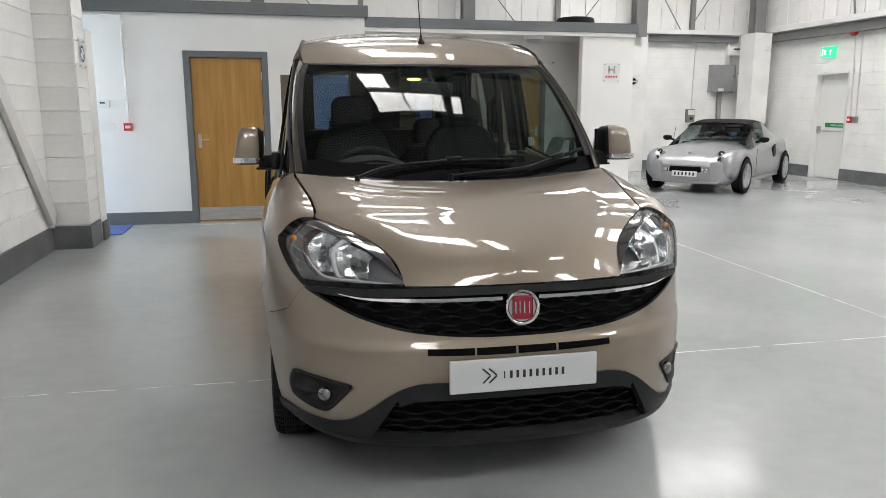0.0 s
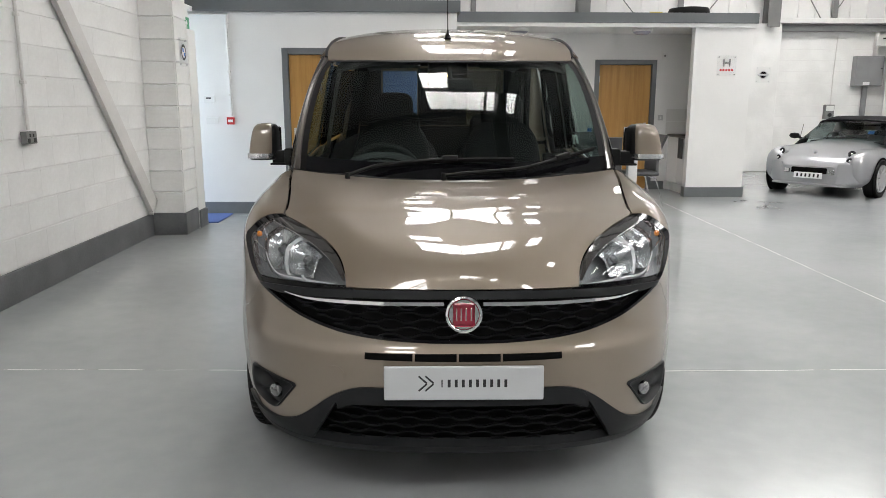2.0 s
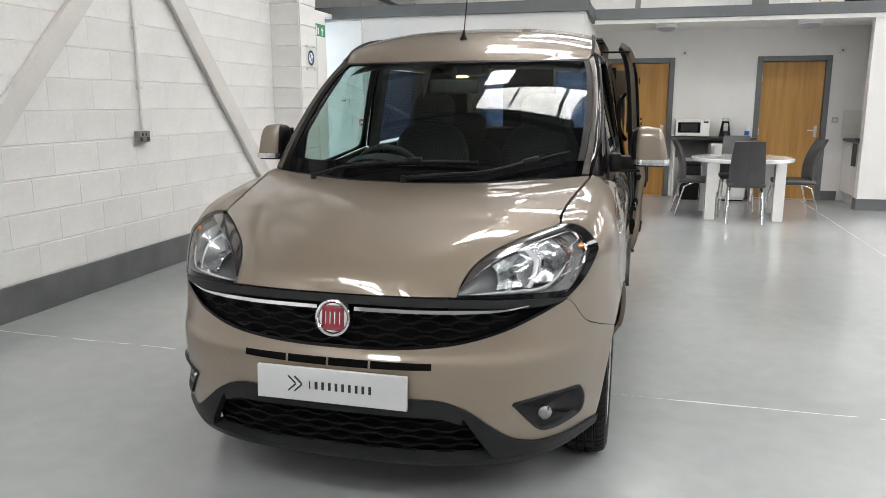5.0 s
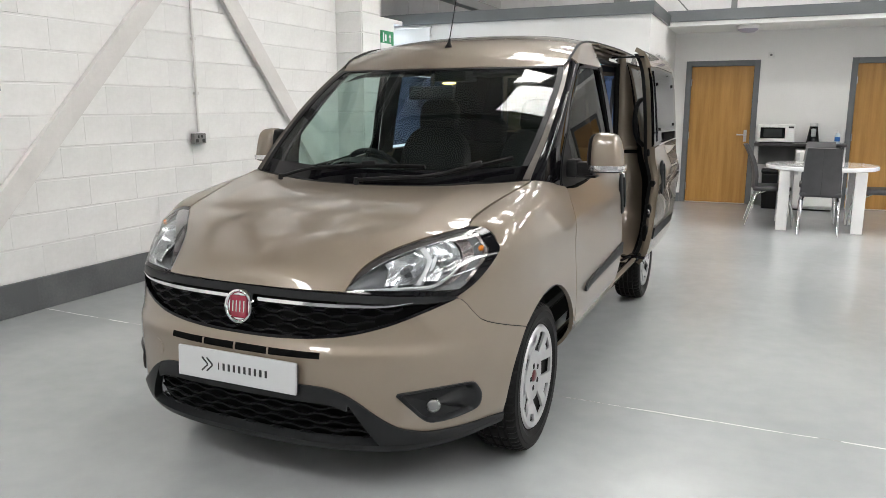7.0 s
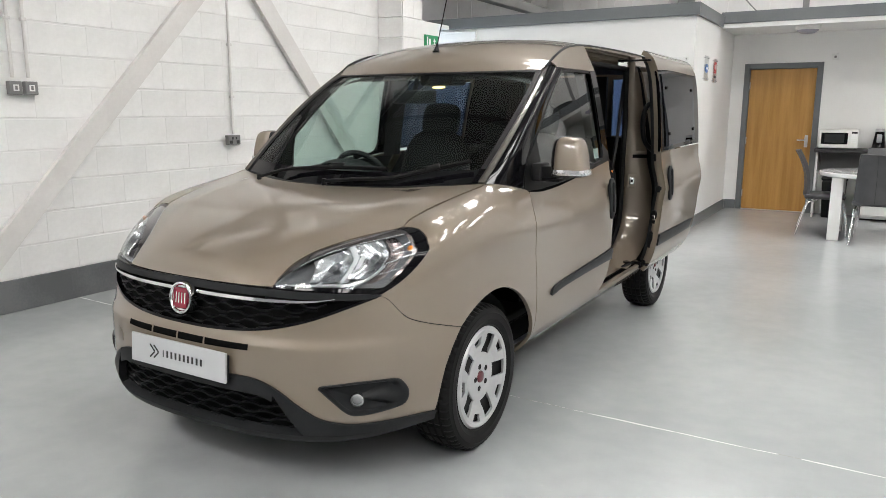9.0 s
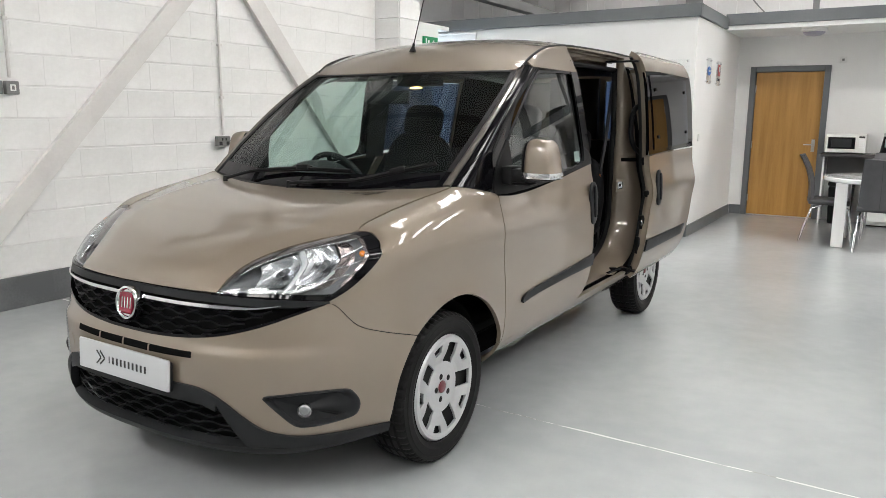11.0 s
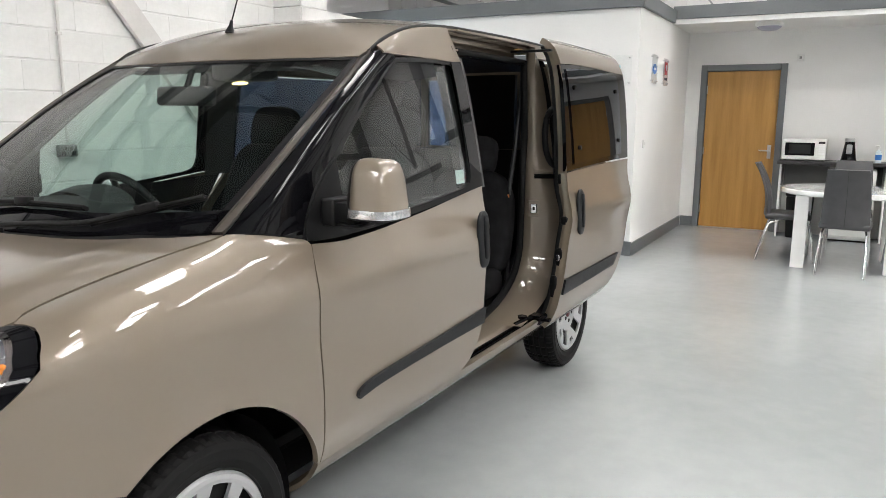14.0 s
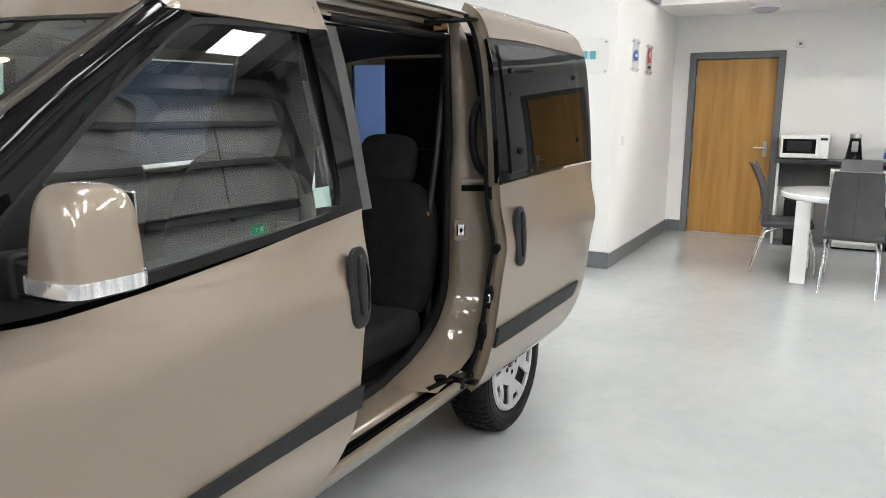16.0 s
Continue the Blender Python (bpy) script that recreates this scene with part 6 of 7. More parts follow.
# fire exit in the right wall
fd = thing("door_4", pose(XR, 9.59, 0), "closed white fire exit door with push bar", "door", kind="structure")
part("reveal", box(box(boxbm(-0.004, 0.25, 0.418, 0.436, 0, 2.116), -0.004, 0.25, -0.436, -0.418, 0, 2.116), -0.004, 0.25, -0.417, 0.417, 2.10, 2.116), M_WHITE, fd)
leaf = part("door_leaf", boxbm(0.12, 0.16, -0.414, 0.414, 0.01, 2.09, 0.004), M_WPLASTIC, fd, "flat white door leaf")
bar = boxbm(0.06, 0.075, -0.36, 0.38, 0.93, 0.96, 0.004)
box(bar, 0.06, 0.12, 0.33, 0.39, 0.90, 1.04, 0.006)
box(bar, 0.06, 0.12, -0.39, -0.34, 0.91, 1.0, 0.006)
part("push_bar", bar, M_ALU, leaf, "steel push bar")
sg = part("door_sign", boxbm(0.112, 0.118, -0.33, 0.21, 1.02, 1.11), M_GREEN, leaf, "green sign with white lettering")
writing("Push bar to open", 0.062, pose(0.1115, -0.10, 1.065, 90, 0, -90), M_SIGNW, sg, squeeze=0.78)
part("backing", boxbm(0.20, 0.22, -0.414, 0.414, 0, 2.09), M_DARK, fd)


def exit_sign(at, lit):
    """Green plate with an arrow and a doorway; local x across, z up, y out of the wall is minus."""
    ob = thing("exit_sign", at, "lit green emergency exit sign on the wall" if lit else "green and white emergency exit sign on the pier", "sign")
    part("plate", boxbm(-0.2, 0.2, -0.03, 0.0, -0.1, 0.1, 0.004), M_GLOWG if lit else M_GREEN, ob)
    m = M_GLOWW if lit else M_SIGNW
    part("arrow", prism(bmesh.new(), [(0.055, -0.06), (0.085, -0.06), (0.085, 0.01), (0.115, 0.01), (0.07, 0.06), (0.025, 0.01), (0.055, 0.01)], -0.0325, -0.031), m, ob)
    part("doorway", box(boxbm(-0.16, -0.13, -0.0325, -0.031, -0.07, 0.07), -0.10, -0.05, -0.0325, -0.031, -0.05, 0.045), m, ob)
    return ob


exit_sign(pose(XR - 0.005, 9.74, 2.48, 0, 0, -90), True)
exit_sign(pose(-2.904, 5.675, 2.290, 0, 0, 90) @ Matrix.Diagonal((0.8, 1, 0.85, 1)), False)


def acrylic_sign(at, w, h, build, label):
    ob = thing("wall_sign", at, label, "sign", "acrylic signs")
    part("panel", grid_mesh([[Vector((x, -0.016, z)) for z in (-h / 2, h / 2)] for x in (-w / 2, w / 2)], 0), M_ACRYL, ob, "clear acrylic panel").visible_shadow = False
    for sx in (-1, 1):
        for sz in (-1, 1):
            x, z = sx * (w / 2 - 0.025), sz * (h / 2 - 0.025)
            part("standoff", cylbm((x, 0, z), (x, -0.026, z), 0.009, n=12), M_CHROME, ob)
    build(ob)


def disc(ob, name, r, y, m, sx=1.0, sz=1.0, z=0.0, inner=0.0):
    prof = [(inner, 0.0), (inner, 0.003), (r, 0.003), (r, 0.0)] if inner else [(0, 0.003), (r, 0.003), (r, 0.0)]
    part(name, lathe(bmesh.new(), prof, 32), m, ob, at=pose(0, y, z, 90, 0, 0) @ Matrix.Diagonal((sx, sz, 1, 1)))


def roundel(ob):
    disc(ob, "emblem_ring", 0.082, -0.019, M_INK, inner=0.058)
    disc(ob, "emblem_edge", 0.088, -0.019, M_CHROME, inner=0.081)
    disc(ob, "emblem_disc", 0.057, -0.019, M_SIGNW)
    for a in (0, 1):
        part("emblem_quarter", boxbm(-0.04 + a * 0.042, -0.002 + a * 0.042, -0.0235, -0.0225, 0.002 - a * 0.042, 0.04 - a * 0.042), M_BLUE, ob)


def winged(ob):
    fr = bmesh.new()
    for sx in (-1, 1):
        box(fr, sx * 0.045 - 0.012, sx * 0.045 + 0.012, -0.024, -0.019, -0.01, 0.10, 0.003)
    box(fr, -0.04, 0.04, -0.024, -0.019, 0.03, 0.05, 0.003)
    part("emblem", fr, M_CHROME, ob)
    bm = bmesh.new()
    for i in range(5):
        box(bm, -0.10 + i * 0.043, -0.072 + i * 0.043, -0.022, -0.019, -0.075, -0.045)
    part("emblem_bars", bm, M_RED, ob)


def ringbar(ob):
    disc(ob, "emblem_ring", 0.085, -0.019, M_CHROME, inner=0.066)
    part("emblem_bar", boxbm(-0.11, 0.11, -0.026, -0.020, -0.018, 0.018, 0.003), M_CHROME, ob)


def oval(ob):
    disc(ob, "emblem_oval", 0.085, -0.019, M_BLUE, 1.0, 0.62)
    part("emblem_bar", boxbm(-0.045, 0.045, -0.0245, -0.0225, -0.012, 0.012), M_SIGNW, ob)


def redtag(ob):
    part("emblem_tag", boxbm(-0.06, 0.06, -0.022, -0.019, -0.03, 0.11), M_RED, ob)
    disc(ob, "emblem_ring", 0.032, -0.0225, M_SIGNW, 1, 1, 0.05, inner=0.022)
    part("emblem_bars", box(boxbm(-0.06, -0.01, -0.022, -0.019, -0.09, -0.06), 0.005, 0.06, -0.022, -0.019, -0.09, -0.06), M_INK, ob)


M_CYAN = mat("cyan_vinyl", (0.12, 0.42, 0.5), 0.4)


def namebars(ob):
    bm = bmesh.new()
    for i in range(8):
        box(bm, -0.33 + i * 0.075, -0.28 + i * 0.075, -0.022, -0.019, -0.02, 0.05)
    part("emblem_bars", bm, M_CYAN, ob)


acrylic_sign(pose(-2.717, 4.98, 1.93, 0, 0, 90), 0.26, 0.30, roundel, "clear acrylic sign with a blue and white roundel")
acrylic_sign(pose(4.345, 7.845, 1.945), 0.29, 0.30, winged, "clear acrylic sign with chrome emblem and red bars")
acrylic_sign(pose(6.81, YF - 0.222, 1.97), 0.30, 0.32, ringbar, "clear acrylic sign with a chrome ring emblem")
acrylic_sign(pose(0.285, 6.92, 1.937, 0, 0, 90), 0.26, 0.30, oval, "clear acrylic sign with a blue oval emblem")
acrylic_sign(pose(0.285, 7.48, 1.93, 0, 0, 90), 0.26, 0.30, redtag, "clear acrylic sign with a red tag emblem")
acrylic_sign(pose(-0.135, 6.285, 1.89), 0.72, 0.30, namebars, "clear acrylic sign with pale cyan bars")


# ---- wall fittings ----
def socket(at, label="grey metal twin socket outlet on the block wall"):
    ob = thing("socket", at, label, "socket", "wall sockets")
    part("box", boxbm(-0.075, 0.075, -0.045, 0, -0.045, 0.045, 0.006), M_STEEL, ob)
    for sx in (-1, 1):
        part("rocker", boxbm(sx * 0.022 - 0.008, sx * 0.022 + 0.008, -0.049, -0.044, 0.005, 0.028, 0.002), M_INK, ob)
        part("socket_face", boxbm(sx * 0.042 - 0.018, sx * 0.042 + 0.018, -0.047, -0.044, -0.035, -0.004, 0.002), M_INK, ob)


def conduit(pts, label="white conduit clipped to the wall", m=None, r=0.0125, clips=()):
    ob = thing("conduit", pose(0, 0, 0), label, "conduit", "conduits")
    part("pipe", tube(bmesh.new(), pts, r, 10), m or M_BRACE, ob, smooth=True)
    for c in clips:
        part("clip", boxbm(-r * 1.5, r * 1.5, -r * 1.5, r * 1.5, -0.012, 0.012, 0.004), m or M_BRACE, ob, at=pose(*c))


WX = XL + 0.024
socket(pose(XL + 0.012, 2.305, 1.155, 0, 0, 90))


def switch_box(at):
    ob = thing("switch_box", at, "grey metal switch box with a white rocker on the block wall", "switch", "switch boxes")
    part("box", boxbm(-0.046, 0.046, -0.045, 0, -0.046, 0.046, 0.006), M_STEEL, ob)
    part("plate", boxbm(-0.020, 0.020, -0.048, -0.044, -0.022, 0.022, 0.001), M_WPLASTIC, ob)
    part("rocker", boxbm(-0.008, 0.008, -0.051, -0.047, -0.014, 0.014, 0.001), M_STEEL, ob)


for y in (0.303, 0.416):
    switch_box(pose(XL + 0.012, y, 1.58, 0, 0, 90))
conduit([(WX, 0.303, 1.65), (WX, 0.303, 3.0), (WX, 0.303, 4.6)], clips=[(WX, 0.303, z) for z in (2.05, 2.6)])
conduit([(WX, 2.325, 1.21), (WX, 2.325, 3.0), (WX, 2.325, 4.6)], clips=[(WX, 2.325, z) for z in (1.55, 2.02, 2.6)])
conduit([(WX, 0.416, 1.65), (WX, 0.416, 3.0), (WX, 0.416, 4.6)], clips=[(WX, 0.416, z) for z in (2.05, 2.6)])
conduit([(-2.545, 6.27, 1.24), (-2.55, 6.27, 2.0), (-2.555, 6.27, 2.47)], clips=[(-2.548, 6.27, z) for z in (1.5, 1.78, 2.06, 2.36)])
conduit([(-2.535, 6.265, 2.465), (-3.2, 6.265, 2.465), (-4.4, 6.265, 2.465)])


def wall_box(name, at, w, h, d, m, label, category, extra=None):
    ob = thing(name, at, label, category)
    part("body", boxbm(-w / 2, w / 2, -d, 0, -h / 2, h / 2, min(0.006, d / 3)), m, ob)
    if extra:
        extra(ob, w, h, d)
    return ob


wall_box("fire_alarm", pose(-2.557, 6.285, 1.178), 0.095, 0.09, 0.05, M_RED, "red fire alarm call point on the wall", "alarm", lambda o, w, h, d: part("call_panel", boxbm(-0.03, 0.03, -d - 0.002, -d, -0.016, 0.016), M_SIGNW, o))
wall_box("thermostat", pose(-2.81, 6.285, 1.445), 0.13, 0.09, 0.03, M_WPLASTIC, "white heating thermostat on the wall", "thermostat", lambda o, w, h, d: part("display", boxbm(-0.04, 0.02, -d - 0.001, -d, 0.005, 0.022), M_INK, o))
wall_box("switch_plate", pose(-2.79, 6.285, 1.18), 0.15, 0.085, 0.012, M_WPLASTIC, "white switch plate on the wall", "switch", lambda o, w, h, d: part("rocker", boxbm(-0.02, 0.02, -d - 0.004, -d, -0.02, 0.02, 0.001), M_WPLASTIC, o))
wall_box("switch_plate", pose(0.285, 6.66, 1.15, 0, 0, 90), 0.085, 0.085, 0.012, M_WPLASTIC, "white light switch on the side wall", "switch", lambda o, w, h, d: part("rocker", boxbm(-0.012, 0.012, -d - 0.004, -d, -0.02, 0.02, 0.001), M_WPLASTIC, o))
wall_box("wall_sensor", pose(1.604, 8.865, 2.148), 0.085, 0.085, 0.015, M_WPLASTIC, "small white socket plate high on the wall", "sensor", lambda o, w, h, d: part("slot", boxbm(-0.014, 0.014, -d - 0.001, -d, -0.014, 0.014), M_STEEL, o))
wall_box("wall_sensor", pose(3.755, 8.865, 2.15), 0.085, 0.085, 0.015, M_WPLASTIC, "small white socket plate high on the wall", "sensor", lambda o, w, h, d: part("slot", boxbm(-0.014, 0.014, -d - 0.001, -d, -0.014, 0.014), M_STEEL, o))
wall_box("switch_plate", pose(3.74, 8.865, 1.17), 0.085, 0.085, 0.012, M_ALU, "steel light switch beside the door", "switch", lambda o, w, h, d: part("rocker", boxbm(-0.012, 0.012, -d - 0.004, -d, -0.02, 0.02, 0.001), M_WPLASTIC, o))
M_EBOX = textured("grey_electric_box", (0.24, 0.24, 0.245), (0.28, 0.28, 0.285), 3, (0.4, 0.5), 0.05, 60)
wall_box("distribution_box", pose(9.06, YF, 2.055), 0.58, 0.60, 0.16, M_EBOX, "grey electric distribution box on the far wall", "electric box", lambda o, w, h, d: (part("door_panel", boxbm(-w / 2 + 0.02, w / 2 - 0.02, -d - 0.008, -d, -h / 2 + 0.03, h / 2 - 0.02, 0.003), M_EBOX, o), part("lock", cylbm((0.24, -d - 0.016, 0.05), (0.24, -d, 0.05), 0.014, n=12), M_INK, o), part("maker_label", boxbm(-0.12, 0.02, -d - 0.009, -d - 0.008, -0.28, -0.22), M_SIGNW, o)))
wall_box("isolator", pose(9.35, YF, 2.66), 0.36, 0.20, 0.12, M_WPLASTIC, "white isolator box above the distribution box", "electric box", lambda o, w, h, d: part("window_strip", boxbm(-0.06, 0.12, -d - 0.002, -d, 0.03, 0.06), M_INK, o))
wall_box("isolator", pose(9.47, YF, 2.17), 0.13, 0.30, 0.1, M_WPLASTIC, "white switch box beside the distribution box", "electric box", lambda o, w, h, d: part("switch_knob", boxbm(-0.02, 0.02, -d - 0.02, -d, -0.02, 0.02), M_STEEL, o))
wall_box("meter", pose(8.345, YF, 1.225), 0.19, 0.30, 0.1, M_STEEL, "grey plug meter on the far wall", "meter", lambda o, w, h, d: (part("front", boxbm(-0.08, 0.08, -d - 0.01, -d, 0.02, 0.13, 0.004), M_WPLASTIC, o), part("outlet", cylbm((0, -d - 0.02, -0.06), (0, -d, -0.06), 0.04, n=16), M_INK, o)))
conduit([(8.385, YF - 0.02, 1.36), (8.385, YF - 0.02, 2.0), (8.405, YF - 0.02, 2.78)], "thin white conduit above the meter", r=0.01)
conduit([(9.06, YF - 0.05, 1.75), (9.06, YF - 0.05, 0.9), (9.06, YF - 0.05, 0.24)], "grey trunking down to the floor", M_EBOX, 0.055)
conduit([(9.2, YF - 0.06, 2.34), (9.2, YF - 0.06, 2.84)], "white trunking above the box", M_BRACE, 0.05)
wall_box("fire_alarm", pose(XR, 9.0, 1.18, 0, 0, -90), 0.10, 0.12, 0.05, M_RED, "red fire alarm call point beside the exit", "alarm", lambda o, w, h, d: part("call_panel", boxbm(-0.03, 0.03, -d - 0.002, -d, -0.02, 0.02), M_SIGNW, o))
wall_box("key_box", pose(XR, 8.86, 1.18, 0, 0, -90), 0.10, 0.12, 0.05, M_EBOX, "grey switch box beside the alarm", "electric box", lambda o, w, h, d: part("knob", cylbm((0, -d - 0.01, 0), (0, -d, 0), 0.02, n=12), M_STEEL, o))
conduit([(XR - 0.015, 9.0, 1.23), (XR - 0.015, 9.03, 2.0), (XR - 0.015, 9.08, 2.72)], clips=[(XR - 0.015, 9.015, 1.6), (XR - 0.015, 9.04, 2.1)])
conduit([(XR - 0.015, 8.86, 1.23), (XR - 0.015, 8.88, 2.0), (XR - 0.015, 8.90, 2.78)], clips=[(XR - 0.015, 8.865, 1.5), (XR - 0.015, 8.885, 2.0)])
so = thing("sounder", pose(XR, 9.11, 2.82, 0, 0, -90), "red round fire alarm sounder on the wall", "alarm")
part("dome", lathe(bmesh.new(), [(0.085, 0.0), (0.085, 0.03), (0.07, 0.06), (0.0, 0.07)], 24), M_RED, so, smooth=True, at=pose(0, 0, 0, 90, 0, 0))
part("base", lathe(bmesh.new(), [(0.09, 0.0), (0.09, 0.02), (0.0, 0.02)], 24), M_RED, so, at=pose(0, 0, 0, 90, 0, 0))
wall_box("wall_sensor", pose(9.5, 11.198, 2.66), 0.08, 0.11, 0.06, M_WPLASTIC, "small white movement sensor on the column casing", "sensor", lambda o, w, h, d: part("lens", boxbm(-0.025, 0.025, -d - 0.004, -d, -0.03, 0.0, 0.002), M_SIGNW, o))

# diagonal steel bracing on the left wall
for a, b in (((-0.41, -0.03), (2.39, 2.86)), ((4.66, 0.32), (2.41, 2.86)), ((-3.9, 2.98), (-1.1, 0.0))):
    br = thing("wall_brace", pose(0, 0, 0), "off-white painted steel diagonal brace on the wall", "brace", "wall braces")
    p, q = Vector((XL + 0.045, a[0], a[1])), Vector((XL + 0.045, b[0], b[1]))
    d = (q - p)
    m = Matrix.Translation((p + q) / 2) @ Matrix((Vector((1, 0, 0)), d.normalized().cross(Vector((1, 0, 0))), d.normalized())).transposed().to_4x4()
    e = -0.062 if a[0] == -0.41 else -0.09
    part("flange", boxbm(0.0, 0.012, e, 0.09, -d.length / 2, d.length / 2, 0.002), M_BRACE, br, at=m)
    part("web", box(boxbm(-0.035, -0.001, e, e + 0.012, -d.length / 2, d.length / 2, 0.002), -0.035, -0.001, 0.078, 0.09, -d.length / 2, d.length / 2, 0.002), M_BRACE, br, at=m)
    part("foot_plate", boxbm(-0.04, 0.014, -0.11, 0.11, -0.01, 0.01), M_BRACE, br, at=m @ pose(0, 0, -d.length / 2 if a[1] < b[1] else d.length / 2))


# ---- kitchen recess ----
def round_lamp(x, y):
    ob = thing("ceiling_lamp", pose(x, y, 2.49), "round white bulkhead lamp, unlit, on the soffit", "lamp", "bulkhead lamps")
    part("base", lathe(bmesh.new(), [(0.0, 0.0), (0.15, 0.0), (0.148, -0.035), (0.136, -0.045), (0.0, -0.045)], 32), M_WPLASTIC, ob)
    part("diffuser", lathe(bmesh.new(), [(0.134, -0.04), (0.12, -0.062), (0.08, -0.085), (0.0, -0.096)], 32), M_LAMPGLASS, ob, smooth=True)


M_LAMPGLASS = mat("frosted_lamp_glass", (0.36, 0.35, 0.43), 0.35)
round_lamp(1.296, 8.09)
round_lamp(3.13, 8.06)

wt = thing("worktop", pose(0.104, 0.035, 0), "dark laminate worktop on white panels along the wall", "worktop")
part("top", boxbm(1.372, 2.525, 8.36, 8.828, 0.885, 0.925, 0.004), M_WORKTOP, wt)
for x in (1.40, 2.50):
    part("side_panel", boxbm(x, x + 0.022, 8.42, 8.828, 0.0, 0.885, 0.002), M_WGLOSS, wt)
part("upstand", boxbm(1.43, 2.49, 8.80, 8.827, 0.6, 0.88), M_STEEL, wt)
fg = thing("fridge", pose(2.27, 8.615, 0), "small white fridge under the worktop", "fridge")
part("body", boxbm(-0.25, 0.25, -0.18, 0.22, 0.02, 0.84, 0.008), M_WPLASTIC, fg)
dr = part("fridge_door", boxbm(-0.25, 0.25, -0.225, -0.184, 0.06, 0.83, 0.01), M_WPLASTIC, fg)
part("grip", boxbm(-0.24, -0.20, -0.235, -0.226, 0.5, 0.8, 0.004), M_ALU, dr)
part("plinth", boxbm(-0.24, 0.24, -0.16, 0.2, 0.0, 0.02), M_BPLASTIC, fg)
bn = thing("waste_bin", pose(1.755, 8.535, 0), "black plastic bin with lid under the worktop", "bin")
bm = boxbm(-0.15, 0.15, -0.12, 0.12, 0.0, 0.5, 0.02)
for v in bm.verts:
    f = 0.86 + 0.14 * v.co.z / 0.5
    v.co.x, v.co.y = v.co.x * f, v.co.y * f
part("body", bm, M_BPLASTIC, bn)
part("lid", boxbm(-0.16, 0.16, -0.13, 0.13, 0.5, 0.56, 0.025), M_BPLASTIC, bn)

mw = thing("microwave", pose(1.75, 8.635, 0.925), "white microwave oven with dark glass door", "microwave")
part("body", boxbm(-0.235, 0.235, -0.17, 0.17, 0.012, 0.255, 0.01), M_WPLASTIC, mw)
dr = part("oven_door", boxbm(-0.230, 0.135, -0.186, -0.171, 0.018, 0.25, 0.006), M_WPLASTIC, mw)
part("door_window", boxbm(-0.205, 0.11, -0.1885, -0.1865, 0.065, 0.215, 0.0008), M_BGLOSS, dr)
part("inner_mesh", boxbm(-0.165, 0.07, -0.190, -0.189, 0.085, 0.195), M_DASH, dr)
pn = part("control_panel", boxbm(0.137, 0.230, -0.184, -0.171, 0.018, 0.25, 0.004), M_WPLASTIC, mw)
part("display", boxbm(0.150, 0.217, -0.1855, -0.1845, 0.205, 0.23), M_INK, pn)
for i in range(4):
    for j in range(3):
        part("key", boxbm(0.152 + j * 0.022, 0.170 + j * 0.022, -0.186, -0.1845, 0.08 + i * 0.028, 0.10 + i * 0.028, 0.0005), M_SIGNW, pn)
for sx in (-0.2, 0.2):
    for sy in (-0.13, 0.13):
        part("foot", cylbm((sx, sy, 0), (sx, sy, 0.014), 0.015, n=10), M_BPLASTIC, mw)

cm = thing("coffee_machine", pose(2.22, 8.615, 0.925), "black and steel coffee machine on the worktop", "coffee machine")
part("body", lathe(bmesh.new(), [(0.085, 0.0), (0.085, 0.02), (0.078, 0.04), (0.055, 0.20), (0.052, 0.23)], 28), M_BGLOSS, cm, smooth=True)
part("top", lathe(bmesh.new(), [(0.053, 0.23), (0.055, 0.262), (0.05, 0.272), (0.0, 0.274)], 28), M_ALU, cm, smooth=True)
part("spout_panel", boxbm(-0.03, 0.03, -0.078, -0.05, 0.09, 0.2, 0.01), M_ALU, cm)
sb = thing("soap_bottle", pose(2.52, 8.585, 0.925), "clear pump bottle with blue label on the worktop", "bottle")
M_BOTTLE = mat("pale_clear_plastic", (0.6, 0.68, 0.72), 0.15)
part("bottle", lathe(bmesh.new(), [(0.032, 0.0), (0.034, 0.01), (0.034, 0.11), (0.02, 0.135), (0.013, 0.145), (0.0, 0.146)], 20), M_BOTTLE, sb, smooth=True)
part("pump", cyl(cylbm((0, 0, 0.145), (0, 0, 0.19), 0.008, n=10), (0.005, 0, 0.19), (-0.04, 0, 0.188), 0.007, n=10), M_WPLASTIC, sb)
part("bottle_label", lathe(bmesh.new(), [(0.0345, 0.03), (0.0348, 0.09)], 20), M_BLUE, sb)

# sink unit behind the pillar
su = thing("kitchen_unit", pose(0.104, 0.0365, 0), "white kitchen unit with dark worktop behind the pillar", "cabinet")
part("carcass", boxbm(3.80, 4.476, 7.95, 8.826, 0.14, 0.87), M_WGLOSS, su)
part("plinth", boxbm(3.84, 4.47, 7.95, 8.8, 0.0, 0.14), M_WPLASTIC, su)
for y0, y1 in ((7.952, 8.33), (8.335, 8.82)):
    dr = part("cabinet_door", boxbm(3.78, 3.798, y0, y1, 0.15, 0.86, 0.003), M_WGLOSS, su)
    part("handle", boxbm(3.765, 3.779, y0 + 0.05, y0 + 0.17, 0.80, 0.815, 0.003), M_ALU, dr)
part("worktop", boxbm(3.765, 4.477, 7.947, 8.828, 0.872, 0.912, 0.004), M_WORKTOP, su)
tw = thing("tea_towel", pose(3.864, 8.15, 0.0), "grey tea towel hung over the unit's edge", "towel")
part("cloth", grid_mesh([[Vector((-0.012 + 0.006 * math.sin(y * 60), y, z)) for z in np.linspace(0.56, 0.872, 8)] for y in np.linspace(-0.1, 0.1, 16)], 0.004), M_HEADLINER, tw, smooth=True)
